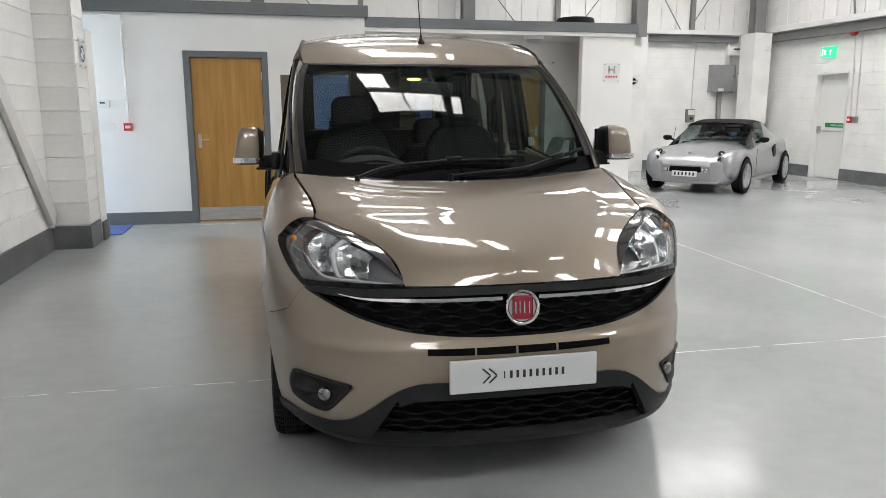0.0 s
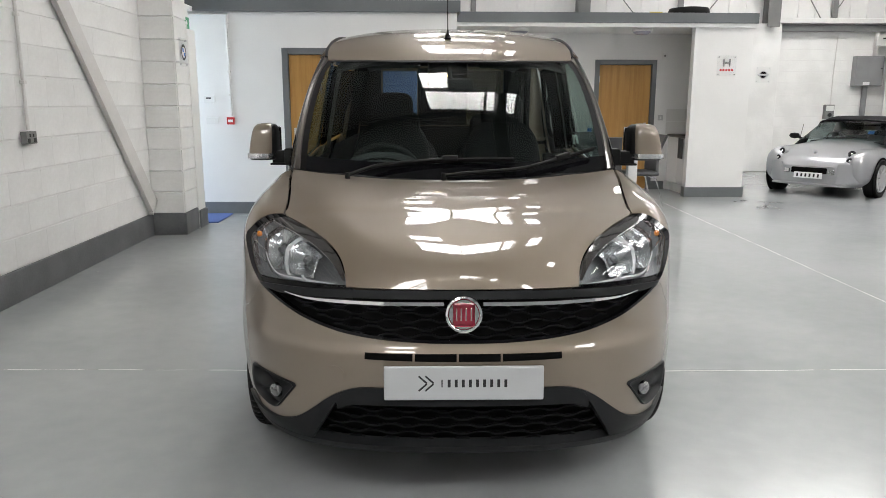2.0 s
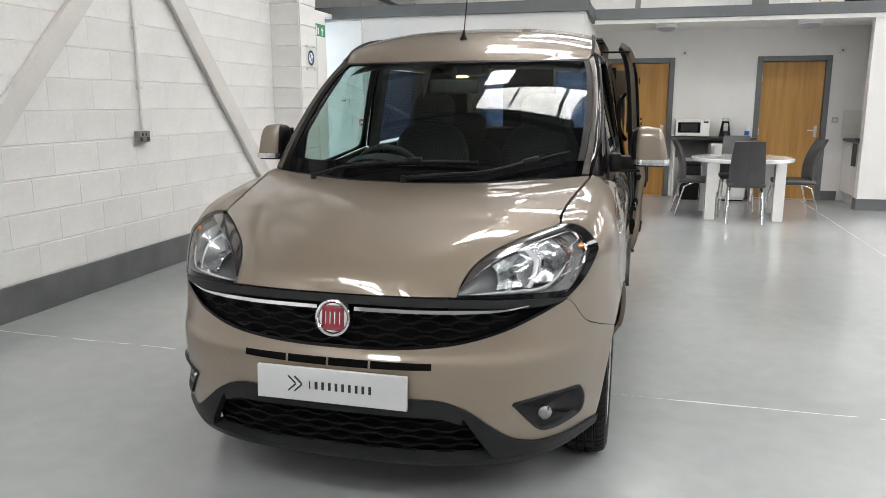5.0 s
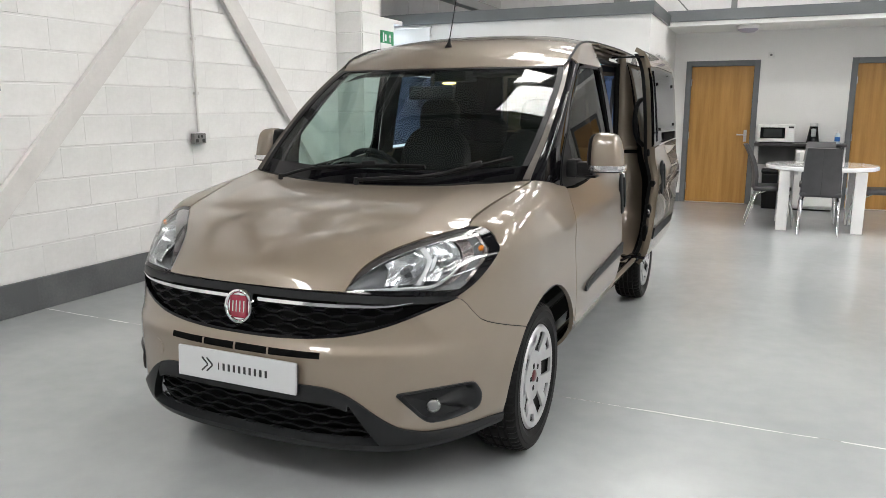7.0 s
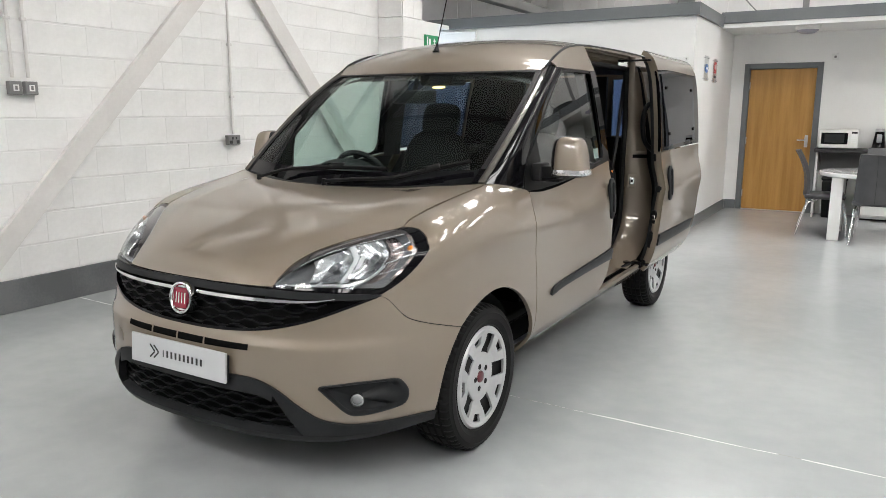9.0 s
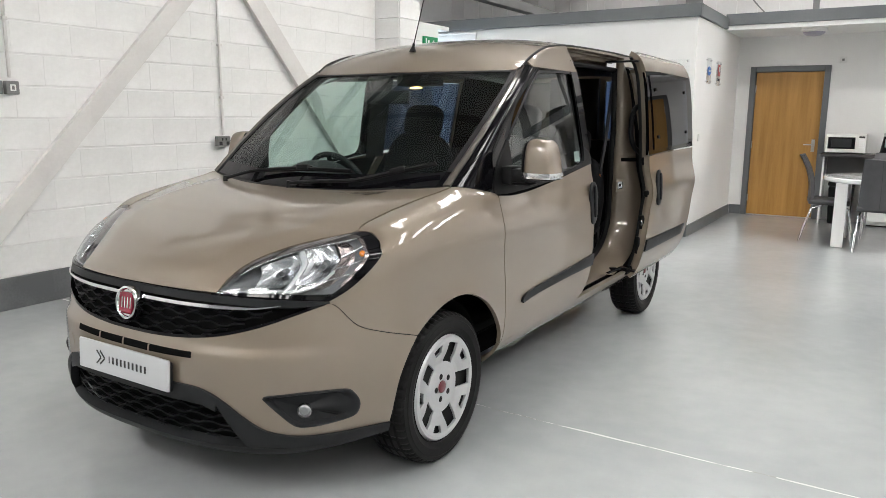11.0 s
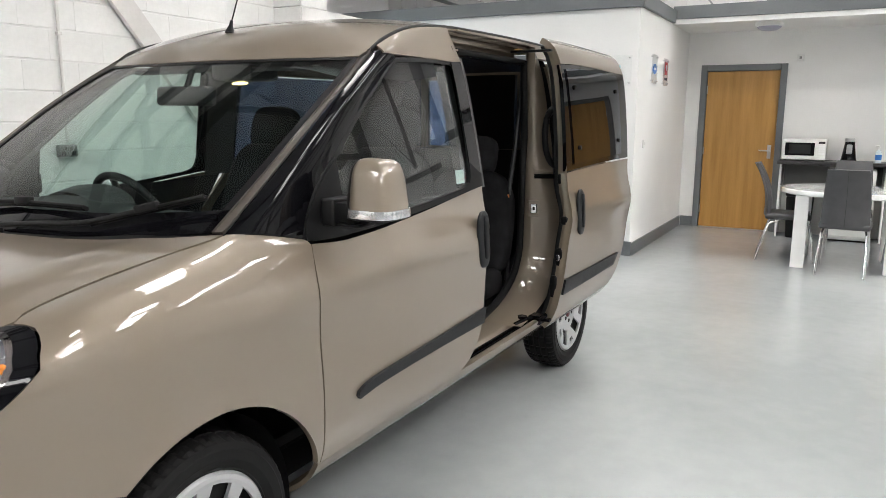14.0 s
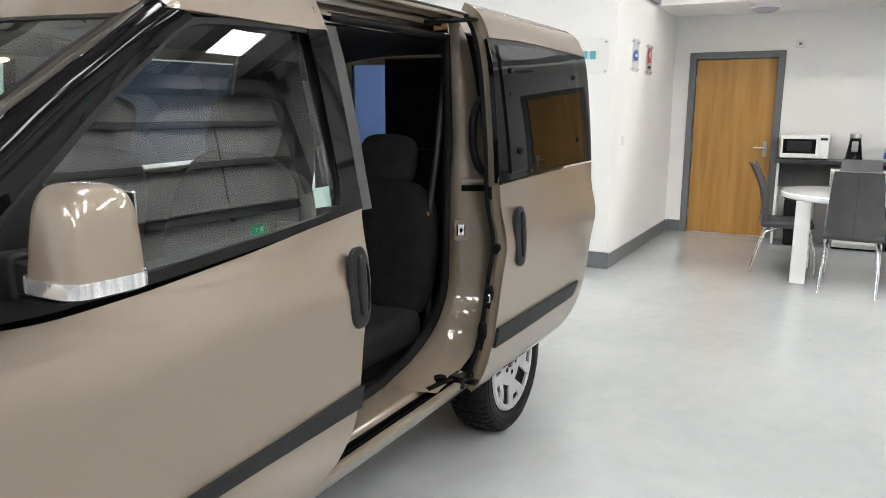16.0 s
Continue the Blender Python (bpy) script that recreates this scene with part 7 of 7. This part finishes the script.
part("fold", boxbm(-0.012, 0.1, -0.1, 0.1, 0.913, 0.922, 0.003), M_HEADLINER, tw)
tiles = thing("tiled_splashback", pose(0, 0, 0), "white glazed tile splashback above the unit", "tiles", kind="structure")
tile_bm = boxbm(-0.145, 0.145, -0.006, 0, -0.097, 0.097, 0.002)
tile_me = mesh_of(tile_bm, "tile", M_TILE)
for i in range(3):
    for j in range(2):
        t = new("tile", tile_me)
        t.parent, t.matrix_basis = tiles, pose(4.034 + i * 0.295 - 0.05, 8.864, 1.012 + j * 0.2)

tb = thing("round_table", pose(2.25, 6.92, 0), "round white gloss table with four square legs", "table")
part("tabletop", lathe(bmesh.new(), [(0.0, 0.70), (0.595, 0.70), (0.607, 0.706), (0.61, 0.72), (0.608, 0.742), (0.60, 0.75), (0.0, 0.75)], 64), M_WGLOSS, tb)
for sx in (-1, 1):
    for sy in (-1, 1):
        part("leg", boxbm(-0.06, 0.06, -0.06, 0.06, 0.0, 0.70, 0.006), M_WGLOSS, tb, at=pose(sx * 0.39, sy * 0.375, 0, 0, 0))


def chair():
    ob = thing("dining_chair", pose(0, 0, 0), "grey leatherette dining chair with chrome legs", "chair", "chairs round the table")
    rows = [[Vector((x * (1 - 0.1 * abs(t - 0.4)), -0.21 + 0.42 * t, 0.455 + 0.02 * math.cos(math.pi * (t - 0.5)) + 0.012 * (x / 0.22) ** 2)) for x in np.linspace(-0.21, 0.21, 9)] for t in np.linspace(0, 1, 11)]
    bm = bmesh.new()
    box(bm, -0.215, 0.215, -0.21, 0.215, 0.425, 0.485, 0.024)
    part("seat", bm, M_LEATHER, ob, smooth=True)
    bm = bmesh.new()
    n, mrows = 12, []
    for i in range(n + 1):
        t = i / n
        z = 0.46 + 0.52 * t
        y = -0.19 - 0.05 * t - 0.07 * t * t + 0.03 * math.sin(math.pi * t)
        w = 0.20 - 0.035 * t ** 2
        mrows.append([Vector((x, y + 0.03 * (x / 0.2) ** 2, z)) for x in np.linspace(-w, w, 9)])
    grid_mesh(mrows, 0.0, bm=bm)
    back = [[p + Vector((0, -0.035, -0.004)) for p in r] for r in mrows]
    grid_mesh(back, 0.0, flip=True, bm=bm)
    vs = list(bm.verts)
    m = (n + 1) * 9
    loop = [i * 9 for i in range(n + 1)] + [n * 9 + j for j in range(1, 9)] + [i * 9 + 8 for i in range(n - 1, -1, -1)] + [j for j in range(7, 0, -1)]
    for k in range(len(loop)):
        a, b = loop[k], loop[(k + 1) % len(loop)]
        bm.faces.new((vs[a], vs[b], vs[m + b], vs[m + a]))
    bmesh.ops.recalc_face_normals(bm, faces=bm.faces)
    part("backrest", bm, M_LEATHER, ob, smooth=True)
    part("back_seam", tube(bmesh.new(), [tuple(r[4] + Vector((0, -0.0345, -0.004))) for r in mrows], 0.0025, 6), M_INK, ob)
    for sx in (-1, 1):
        part("leg", tube(bmesh.new(), [(sx * 0.17, 0.10, 0.43), (sx * 0.185, 0.20, 0.38), (sx * 0.195, 0.235, 0.2), (sx * 0.20, 0.25, 0.0)], 0.0115, 10), M_CHROME, ob, "chrome leg", True)
        part("leg", tube(bmesh.new(), [(sx * 0.17, -0.06, 0.43), (sx * 0.185, -0.17, 0.38), (sx * 0.195, -0.22, 0.2), (sx * 0.20, -0.27, 0.0)], 0.0115, 10), M_CHROME, ob, "chrome leg", True)
    return ob


ch = chair()
ch.matrix_basis = pose(2.245, 6.475, 0, 0, 0, -4)
copy_thing(ch, pose(1.72, 6.94, 0, 0, 0, -86))
copy_thing(ch, pose(2.87, 6.96, 0, 0, 0, 96))
copy_thing(ch, pose(2.27, 7.48, 0, 0, 0, 178))

# things kept on the mezzanine
ty = thing("spare_tyre", pose(3.85, 8.17, 2.60), "black car tyre lying on the mezzanine edge", "tyre")
part("tyre", lathe(bmesh.new(), [(0.18, 0.02), (0.22, 0.0), (0.28, 0.01), (0.30, 0.05), (0.30, 0.15), (0.28, 0.19), (0.22, 0.20), (0.18, 0.18), (0.18, 0.02)], 48), M_RUBBER, ty, smooth=True)
part("inner_rim", lathe(bmesh.new(), [(0.175, 0.03), (0.175, 0.17)], 32), M_BRAKE, ty)
M_YELLOW = mat("yellow_card", (0.65, 0.5, 0.03), 0.5)
yb = thing("parts_box", pose(3.28, 8.13, 2.60), "small yellow and white box on the mezzanine", "box")
part("box", boxbm(-0.14, 0.14, -0.08, 0.08, 0.0, 0.13, 0.003), M_YELLOW, yb)
part("box_band", boxbm(-0.142, -0.06, -0.082, 0.082, 0.0, 0.132), M_SIGNW, yb)
M_TAN = mat("tan_sacking", (0.42, 0.3, 0.18), 0.9)
for x, s in ((0.95, 1.0), (1.35, 0.8), (2.25, 1.1)):
    cb = thing("folded_cloth", pose(x + 0.1, 8.15, 2.60), "crumpled tan sacking on the mezzanine deck", "cloth")
    bm = bmesh.new()
    bmesh.ops.create_icosphere(bm, subdivisions=3, radius=0.16 * s)
    for v in bm.verts:
        v.co.z = max(v.co.z, -0.02) * 0.55 + 0.02
        v.co += v.co.normalized() * 0.03 * noise.noise(v.co * 14 + Vector((x, 0, 0)))
        v.co.z = max(v.co.z, 0.0)
    part("cloth", bm, M_TAN, cb, smooth=True)
mt = thing("door_mat", pose(-3.0, 5.87, 0.0), "blue entrance mat in the passage", "mat")
part("mat", boxbm(-0.75, 0.42, -0.35, 0.35, 0.0, 0.012, 0.004), mat("blue_mat_pile", (0.05, 0.09, 0.25), 0.95), mt)


# ---- silver roadster ----
M_SILVER = textured("silver_car_paint", (0.36, 0.365, 0.375), (0.375, 0.38, 0.39), 3, (0.28, 0.32), 0.0, 12, metal=0.45, coat=0.6)
M_LAMPDARK = mat("smoked_lamp_glass", (0.03, 0.03, 0.033), 0.2, spec=0.3)
M_CARGLASS = glass("roadster_glass", (0.42, 0.5, 0.49), 0.0, 0.9, 0.04)
M_ROOFCLOTH = textured("black_soft_top", (0.015, 0.015, 0.016), (0.025, 0.025, 0.026), 20, (0.7, 0.9), 0.2, 300, spec=0.1)
car = thing("roadster", pose(6.26, 8.30, 0, 0, 0, -51), "small silver roadster with black soft top, parked", "car")
# half width, sill height, waist height and deck height along the car
HW = [(-0.62, 0.42), (-0.58, 0.56), (-0.45, 0.68), (-0.2, 0.765), (0.2, 0.79), (1.0, 0.785), (1.8, 0.80), (2.36, 0.815), (2.65, 0.77), (2.80, 0.62)]
WAIST = [(-0.62, 0.46), (-0.5, 0.58), (-0.2, 0.68), (0.1, 0.72), (0.6, 0.70), (1.2, 0.72), (1.9, 0.80), (2.36, 0.84), (2.8, 0.78)]
DECK = [(-0.62, 0.47), (-0.5, 0.60), (-0.2, 0.70), (0.2, 0.78), (0.55, 0.83), (1.2, 0.84), (1.9, 0.90), (2.36, 0.93), (2.8, 0.82)]
rows = []
for y in list(np.linspace(-0.62, -0.2, 9)) + list(np.linspace(-0.1, 2.5, 22)) + list(np.linspace(2.55, 2.8, 6)):
    w, zb, zt = table(HW, y), table(WAIST, y), table(DECK, y)
    sec = [(w * 0.86, 0.17), (w * 0.97, 0.24), (w, 0.38), (w * 0.985, 0.52), (w * 0.95, zb * 0.9), (w * 0.86, zb), (w * 0.66, zb + (zt - zb) * 0.55), (w * 0.34, zt - 0.008), (0, zt)]
    half = [spline([(x, 0, z) for x, z in sec], i / 20) for i in range(21)]
    rows.append([Vector((p.x, y, p.z)) for p in half] + [Vector((-p.x, y, p.z)) for p in half[-2::-1]])
part("body", grid_mesh(rows, 0.02), M_SILVER, car, smooth=True)
bm = bmesh.new()
bm.faces.new([bm.verts.new(p + Vector((0, 0.001, 0))) for p in rows[0]])
part("nose_panel", bm, M_SILVER, car)
# cabin: glass all round under a black top
CAB = [(0.42, 0.83, 0.62), (0.75, 0.98, 0.60), (1.02, 1.13, 0.555), (1.35, 1.19, 0.535), (1.75, 1.15, 0.54), (2.1, 1.02, 0.56), (2.35, 0.92, 0.58)]


def cab_row(y, f):
    z, w = table([(c[0], c[1]) for c in CAB], y), table([(c[0], c[2]) for c in CAB], y)
    base = table(WAIST, y) + 0.02
    sec = [(w + 0.09, base), (w + 0.05, base + (z - base) * 0.4), (w + 0.01, base + (z - base) * 0.8), (w - 0.06, z - 0.01), (w * 0.45, z + 0.008), (0, z + 0.012)]
    half = [spline([(x * f, 0, q) for x, q in sec], i / 14) for i in range(15)]
    return [Vector((p.x, y, p.z)) for p in half] + [Vector((-p.x, y, p.z)) for p in half[-2::-1]]


part("soft_top", grid_mesh([r[7:22] for r in [cab_row(y, 1.004) for y in np.linspace(0.96, 2.1, 12)]], 0.02), M_ROOFCLOTH, car, "black fabric soft top", True)
part("roof_side", grid_mesh([cab_row(y, 0.99)[0:29] for y in np.linspace(1.62, 2.4, 10)], 0.0), M_SILVER, car, smooth=True)
part("windscreen", grid_mesh([r[5:24] for r in [cab_row(y, 1.0) for y in np.linspace(0.40, 0.99, 9)]], 0), M_CARGLASS, car, smooth=True)
for sl in (slice(0, 8), slice(21, 29)):
    part("side_window", grid_mesh([cab_row(y, 1.0)[sl] for y in np.linspace(0.78, 1.62, 10)], 0), M_CARGLASS, car, smooth=True)
    part("pillar", grid_mesh([cab_row(y, 1.006)[sl] for y in np.linspace(0.42, 0.80, 8)], 0.0), M_BGLOSS, car, smooth=True)
part("cabin_floor", boxbm(-0.58, 0.58, 0.5, 2.2, 0.3, 0.72), M_DARK, car)
for k in (1, -1):
    for wy in (0.0, 2.36):
        # flat near-black disc on the body side, painted for the wheel arch's shade
        g = []
        for i in range(25):
            a = math.tau * i / 24
            g.append([Vector((k * (0.801 if wy == 0 else table(HW, wy) + 0.003), wy + r * math.cos(a), 0.29 + r * math.sin(a))) for r in (0.0, 0.32)])
        part("arch_shade", grid_mesh(g, 0, flip=k < 0), M_DARK, car)
        wh = part("wheel", lathe(bmesh.new(), [(0.20, 0.07), (0.24, 0.095), (0.275, 0.09), (0.29, 0.06), (0.29, -0.08), (0.2, -0.09)], 40), M_RUBBER, car, "low-profile tyre on a silver rim", True, at=pose(k * (0.735 if wy == 0 else 0.755), wy, 0.29, 0, 90 * k, 0))
        part("rim", lathe(bmesh.new(), [(0.0, 0.088), (0.05, 0.090), (0.06, 0.074), (0.17, 0.072), (0.185, 0.082), (0.203, 0.094), (0.207, 0.075)], 32), M_WHEEL, wh, smooth=True)
        for i in range(9):
            a = math.tau * i / 9
            part("spoke", boxbm(0.04, 0.195, -0.026, 0.026, 0.072, 0.090, 0.006), M_WHEEL, wh, at=pose(0, 0, 0, 0, 0, math.degrees(a)))
    # wing over the front wheel, with paired round lamps on its inner slope
    wing = part("front_wing", blob((k * 0.605, -0.02, 0.455), (0.195, 0.53, 0.275), 0.72, nu=36, nv=22), M_SILVER, car, "", True)
    for x, y, z, r in ((0.520, -0.415, 0.655, 0.060), (0.535, -0.505, 0.555, 0.056)):
        hl = part("headlamp", lathe(bmesh.new(), [(0.0, 0.016), (r * 0.5, 0.016), (r * 0.86, 0.012), (r * 0.92, 0.022), (r, 0.020), (r * 1.04, 0.0), (r * 1.04, -0.07)], 24), M_SILVER, wing, "round headlamp", True, at=pose(k * x, y, z, 72, 0, k * 14))
        part("lamp_glass", lathe(bmesh.new(), [(0.0, 0.012), (r * 0.34, 0.012), (r * 0.36, 0.026), (r * 0.6, 0.027), (r * 0.88, 0.019)], 24), M_LAMPDARK, hl, smooth=True)
        part("lamp_bulb", lathe(bmesh.new(), [(0.0, 0.030), (r * 0.24, 0.028), (r * 0.34, 0.020)], 16), M_REFL, hl, smooth=True)
    part("fog_lamp", boxbm(-0.045, 0.045, -0.010, 0.03, -0.035, 0.035, 0.01), M_REFL, car, "", False, at=pose(k * 0.335, -0.617, 0.385, 0, 0, k * 8))
    part("door_mirror", lathe(bmesh.new(), [(0.0, -0.06), (0.05, -0.045), (0.075, 0.0), (0.06, 0.045), (0.0, 0.06)], 20), M_BPLASTIC, car, "black door mirror", True, at=pose(k * 0.86, 0.72, 0.86) @ Matrix.Diagonal((1.2, 0.8, 0.85, 1)))
    part("mirror_arm", cylbm((k * 0.72, 0.74, 0.81), (k * 0.82, 0.72, 0.85), 0.018, n=8), M_BPLASTIC, car)
    part("side_intake", boxbm(-0.01, 0.012, -0.09, 0.09, -0.13, 0.13, 0.02), M_BPLASTIC, car, "", True, at=pose(k * 0.775, 1.72, 0.60, 20, 0, 0))
    part("door_line", boxbm(-0.002, 0.003, -0.003, 0.003, -0.2, 0.2), M_INK, car, at=pose(k * 0.788, 0.62, 0.5))
    part("side_skirt", boxbm(-0.03, 0.03, -0.85, 0.85, -0.03, 0.035, 0.012), M_SILVER, car, "", True, at=pose(k * 0.76, 1.18, 0.20))
part("front_intake", boxbm(-0.265, 0.265, -0.012, 0.05, -0.045, 0.045, 0.014), M_DARK, car, "black front air intake", True, at=pose(0, -0.628, 0.400, -8, 0, 0))
part("front_splitter", boxbm(-0.55, 0.55, -0.09, 0.12, -0.015, 0.015, 0.01), M_SILVER, car, "", True, at=pose(0, -0.55, 0.19))
pl = part("number_plate", boxbm(-0.21, 0.21, -0.006, 0.006, -0.045, 0.045, 0.003), M_SIGNW, car, "white number plate with plain bars", at=pose(0, -0.645, 0.325, -6, 0, 0))
for i in range(6):
    part("plate_bar", boxbm(-0.013, 0.013, -0.008, -0.0065, -0.026, 0.026), M_INK, pl, at=pose(-0.155 + i * 0.062, 0, 0))
part("bonnet_emblem", cylbm((0, -0.44, 0.655), (0, -0.448, 0.668), 0.022, n=14), M_CHROME, car)
part("aerial", tube(bmesh.new(), [(-0.62, 0.35, 0.72), (-0.63, 0.46, 0.95), (-0.635, 0.52, 1.06)], 0.004, 6), M_BPLASTIC, car)
part("wiper", tube(bmesh.new(), [(-0.3, 0.42, 0.845), (0.05, 0.44, 0.865), (0.38, 0.50, 0.885)], 0.009, 6), M_BPLASTIC, car)
part("tax_disc", boxbm(-0.045, 0.045, -0.002, 0.002, -0.04, 0.04), M_BLUE, car, "", at=pose(0.36, 0.70, 0.945, -58, 0, 0))

for k in (1, -1):
    part("seat", box(boxbm(-0.22, 0.22, -0.08, 0.08, 0.0, 0.46, 0.05), -0.14, 0.14, -0.06, 0.06, 0.46, 0.62, 0.04), M_FABRIC, car, "dark bucket seat", True, at=pose(k * 0.28, 1.62, 0.50, -12, 0, 0))
part("steering_wheel", tube(bmesh.new(), [(0.16 * math.cos(a), 0.16 * math.sin(a), 0) for a in np.linspace(0, math.tau, 25)], 0.014, 8), M_BPLASTIC, car, "", True, at=pose(-0.28, 1.02, 0.80, -62, 0, 0))
part("windscreen_frame", tube(bmesh.new(), [p + Vector((0, 0, 0.006)) for p in cab_row(0.985, 1.004)[5:24]], 0.018, 8), M_BGLOSS, car, "", True)
part("dashboard", boxbm(-0.56, 0.56, 0.62, 0.95, 0.66, 0.80, 0.03), M_DASH, car, "", True)


# ---- painted blocks of the walls, each a piece of its own where the walk passes near ----
rb = random.Random(11)


def block_mesh(l, h, seed):
    """A block 30 mm deep with softened, slightly uneven edges; x along, z up, face towards -y."""
    r = random.Random(seed)
    bm = bmesh.new()
    e = 0.006
    o = [bm.verts.new((sx * (l / 2), 0.0, sz * (h / 2))) for sx, sz in ((-1, -1), (1, -1), (1, 1), (-1, 1))]
    i = [bm.verts.new((sx * (l / 2 - e * r.uniform(0.01, 0.07)), -0.012 - r.uniform(0, 0.0002), sz * (h / 2 - e * r.uniform(0.6, 1.4)))) for sx, sz in ((-1, -1), (1, -1), (1, 1), (-1, 1))]
    bm.faces.new(i)
    for k in range(4):
        bm.faces.new((o[k], o[(k + 1) % 4], i[(k + 1) % 4], i[k]))
    return bm


COURSE, LONG, FIRST = 0.2262, 0.45, 0.238
full_blocks = [mesh_of(block_mesh(LONG - 0.0006, COURSE - 0.005, s), "block", M_BLOCK) for s in range(6)]
pier_block = mesh_of(block_mesh(0.336, COURSE - 0.005, 4), "block", M_BLOCK)
pier_end = mesh_of(block_mesh(0.193, COURSE - 0.005, 7), "block", M_BLOCK)
half_blocks = [mesh_of(block_mesh(LONG / 2 - 0.0006, COURSE - 0.005, s), "block", M_BLOCK) for s in range(3)]


def lay(parent, me, at):
    b = new("block", me)
    b.parent, b.matrix_basis = parent, at


for row in range(13):
    z = FIRST + row * COURSE + COURSE / 2
    y = 4.735 - (LONG / 2 if row % 2 else 0)
    if row % 2:
        lay(wall_left, rb.choice(half_blocks), pose(XL - 0.012, 4.735 - LONG / 4, z, 0, 0, 90))
    while y > -1.4:
        lay(wall_left, rb.choice(full_blocks), pose(XL - 0.012, y - LONG / 2, z, rb.uniform(-0.05, 0.05), 0, 90))
        y -= LONG
    # pier faces
    lay(pier, pier_block, pose(-2.891, 4.747, z))
    lay(pier, rb.choice(half_blocks), pose(-2.722, 4.747 + 0.1125, z, 0, 0, 90))
    lay(pier, pier_end, pose(-2.722, 4.747 + 0.3215, z, 0, 0, 90))


def block_field(name, label, cells):
    """Blocks too far off to pick apart, joined."""
    bm = bmesh.new()
    for l, h, m in cells:
        i = [bm.verts.new(m @ Vector((sx * (l / 2 - 0.0006), -0.008, sz * (h / 2 - 0.005)))) for sx, sz in ((-1, -1), (1, -1), (1, 1), (-1, 1))]
        o = [bm.verts.new(m @ Vector((sx * l / 2, 0, sz * h / 2))) for sx, sz in ((-1, -1), (1, -1), (1, 1), (-1, 1))]
        bm.faces.new(i)
        for k in range(4):
            bm.faces.new((o[k], o[(k + 1) % 4], i[(k + 1) % 4], i[k]))
    return tagged(part(name, bm, M_BLOCK), label, "blockwork", kind="stuff")


cells = []
for row in range(0, 12):
    z = 0.233 + row * COURSE + COURSE / 2
    for i in range(11):
        x = 4.7 + i * LONG + (LONG / 2 if row % 2 else 0)
        if x + LONG / 2 < XR:
            cells.append((LONG - 0.002, COURSE - 0.008, pose(x, YF + 0.012, z)))
    for i in range(46):
        y = YB + 0.25 + i * LONG + (LONG / 2 if row % 2 else 0)
        if y > YF - 0.3:
            continue
        a, b = y - LONG / 2, y + LONG / 2
        if z < 2.14 and b > 9.13 and a < 10.05:
            if a < 9.13:
                cells.append((9.13 - a, COURSE - 0.008, pose(XR + 0.012, (a + 9.13) / 2, z, 0, 0, -90)))
            if b > 10.05:
                cells.append((b - 10.05, COURSE - 0.008, pose(XR + 0.012, (b + 10.05) / 2, z, 0, 0, -90)))
            continue
        cells.append((LONG - 0.002, COURSE - 0.008, pose(XR + 0.012, y, z, 0, 0, -90)))
block_field("far_blockwork", "white painted blocks of the far walls", cells)
cells = []
for row in range(0, 26):
    z = FIRST + row * COURSE + COURSE / 2
    for i in range(34):
        y = 4.735 - LONG / 2 - i * LONG - (LONG / 2 if row % 2 else 0)
        if y < YB + 0.3 or z > ZC - 0.2 or (row < 13 and y > -1.4 - LONG / 2):
            continue
        cells.append((LONG - 0.002, COURSE - 0.008, pose(XL - 0.012, y, z, 0, 0, 90)))
block_field("upper_blockwork", "white painted blocks high on the wall and behind", cells)
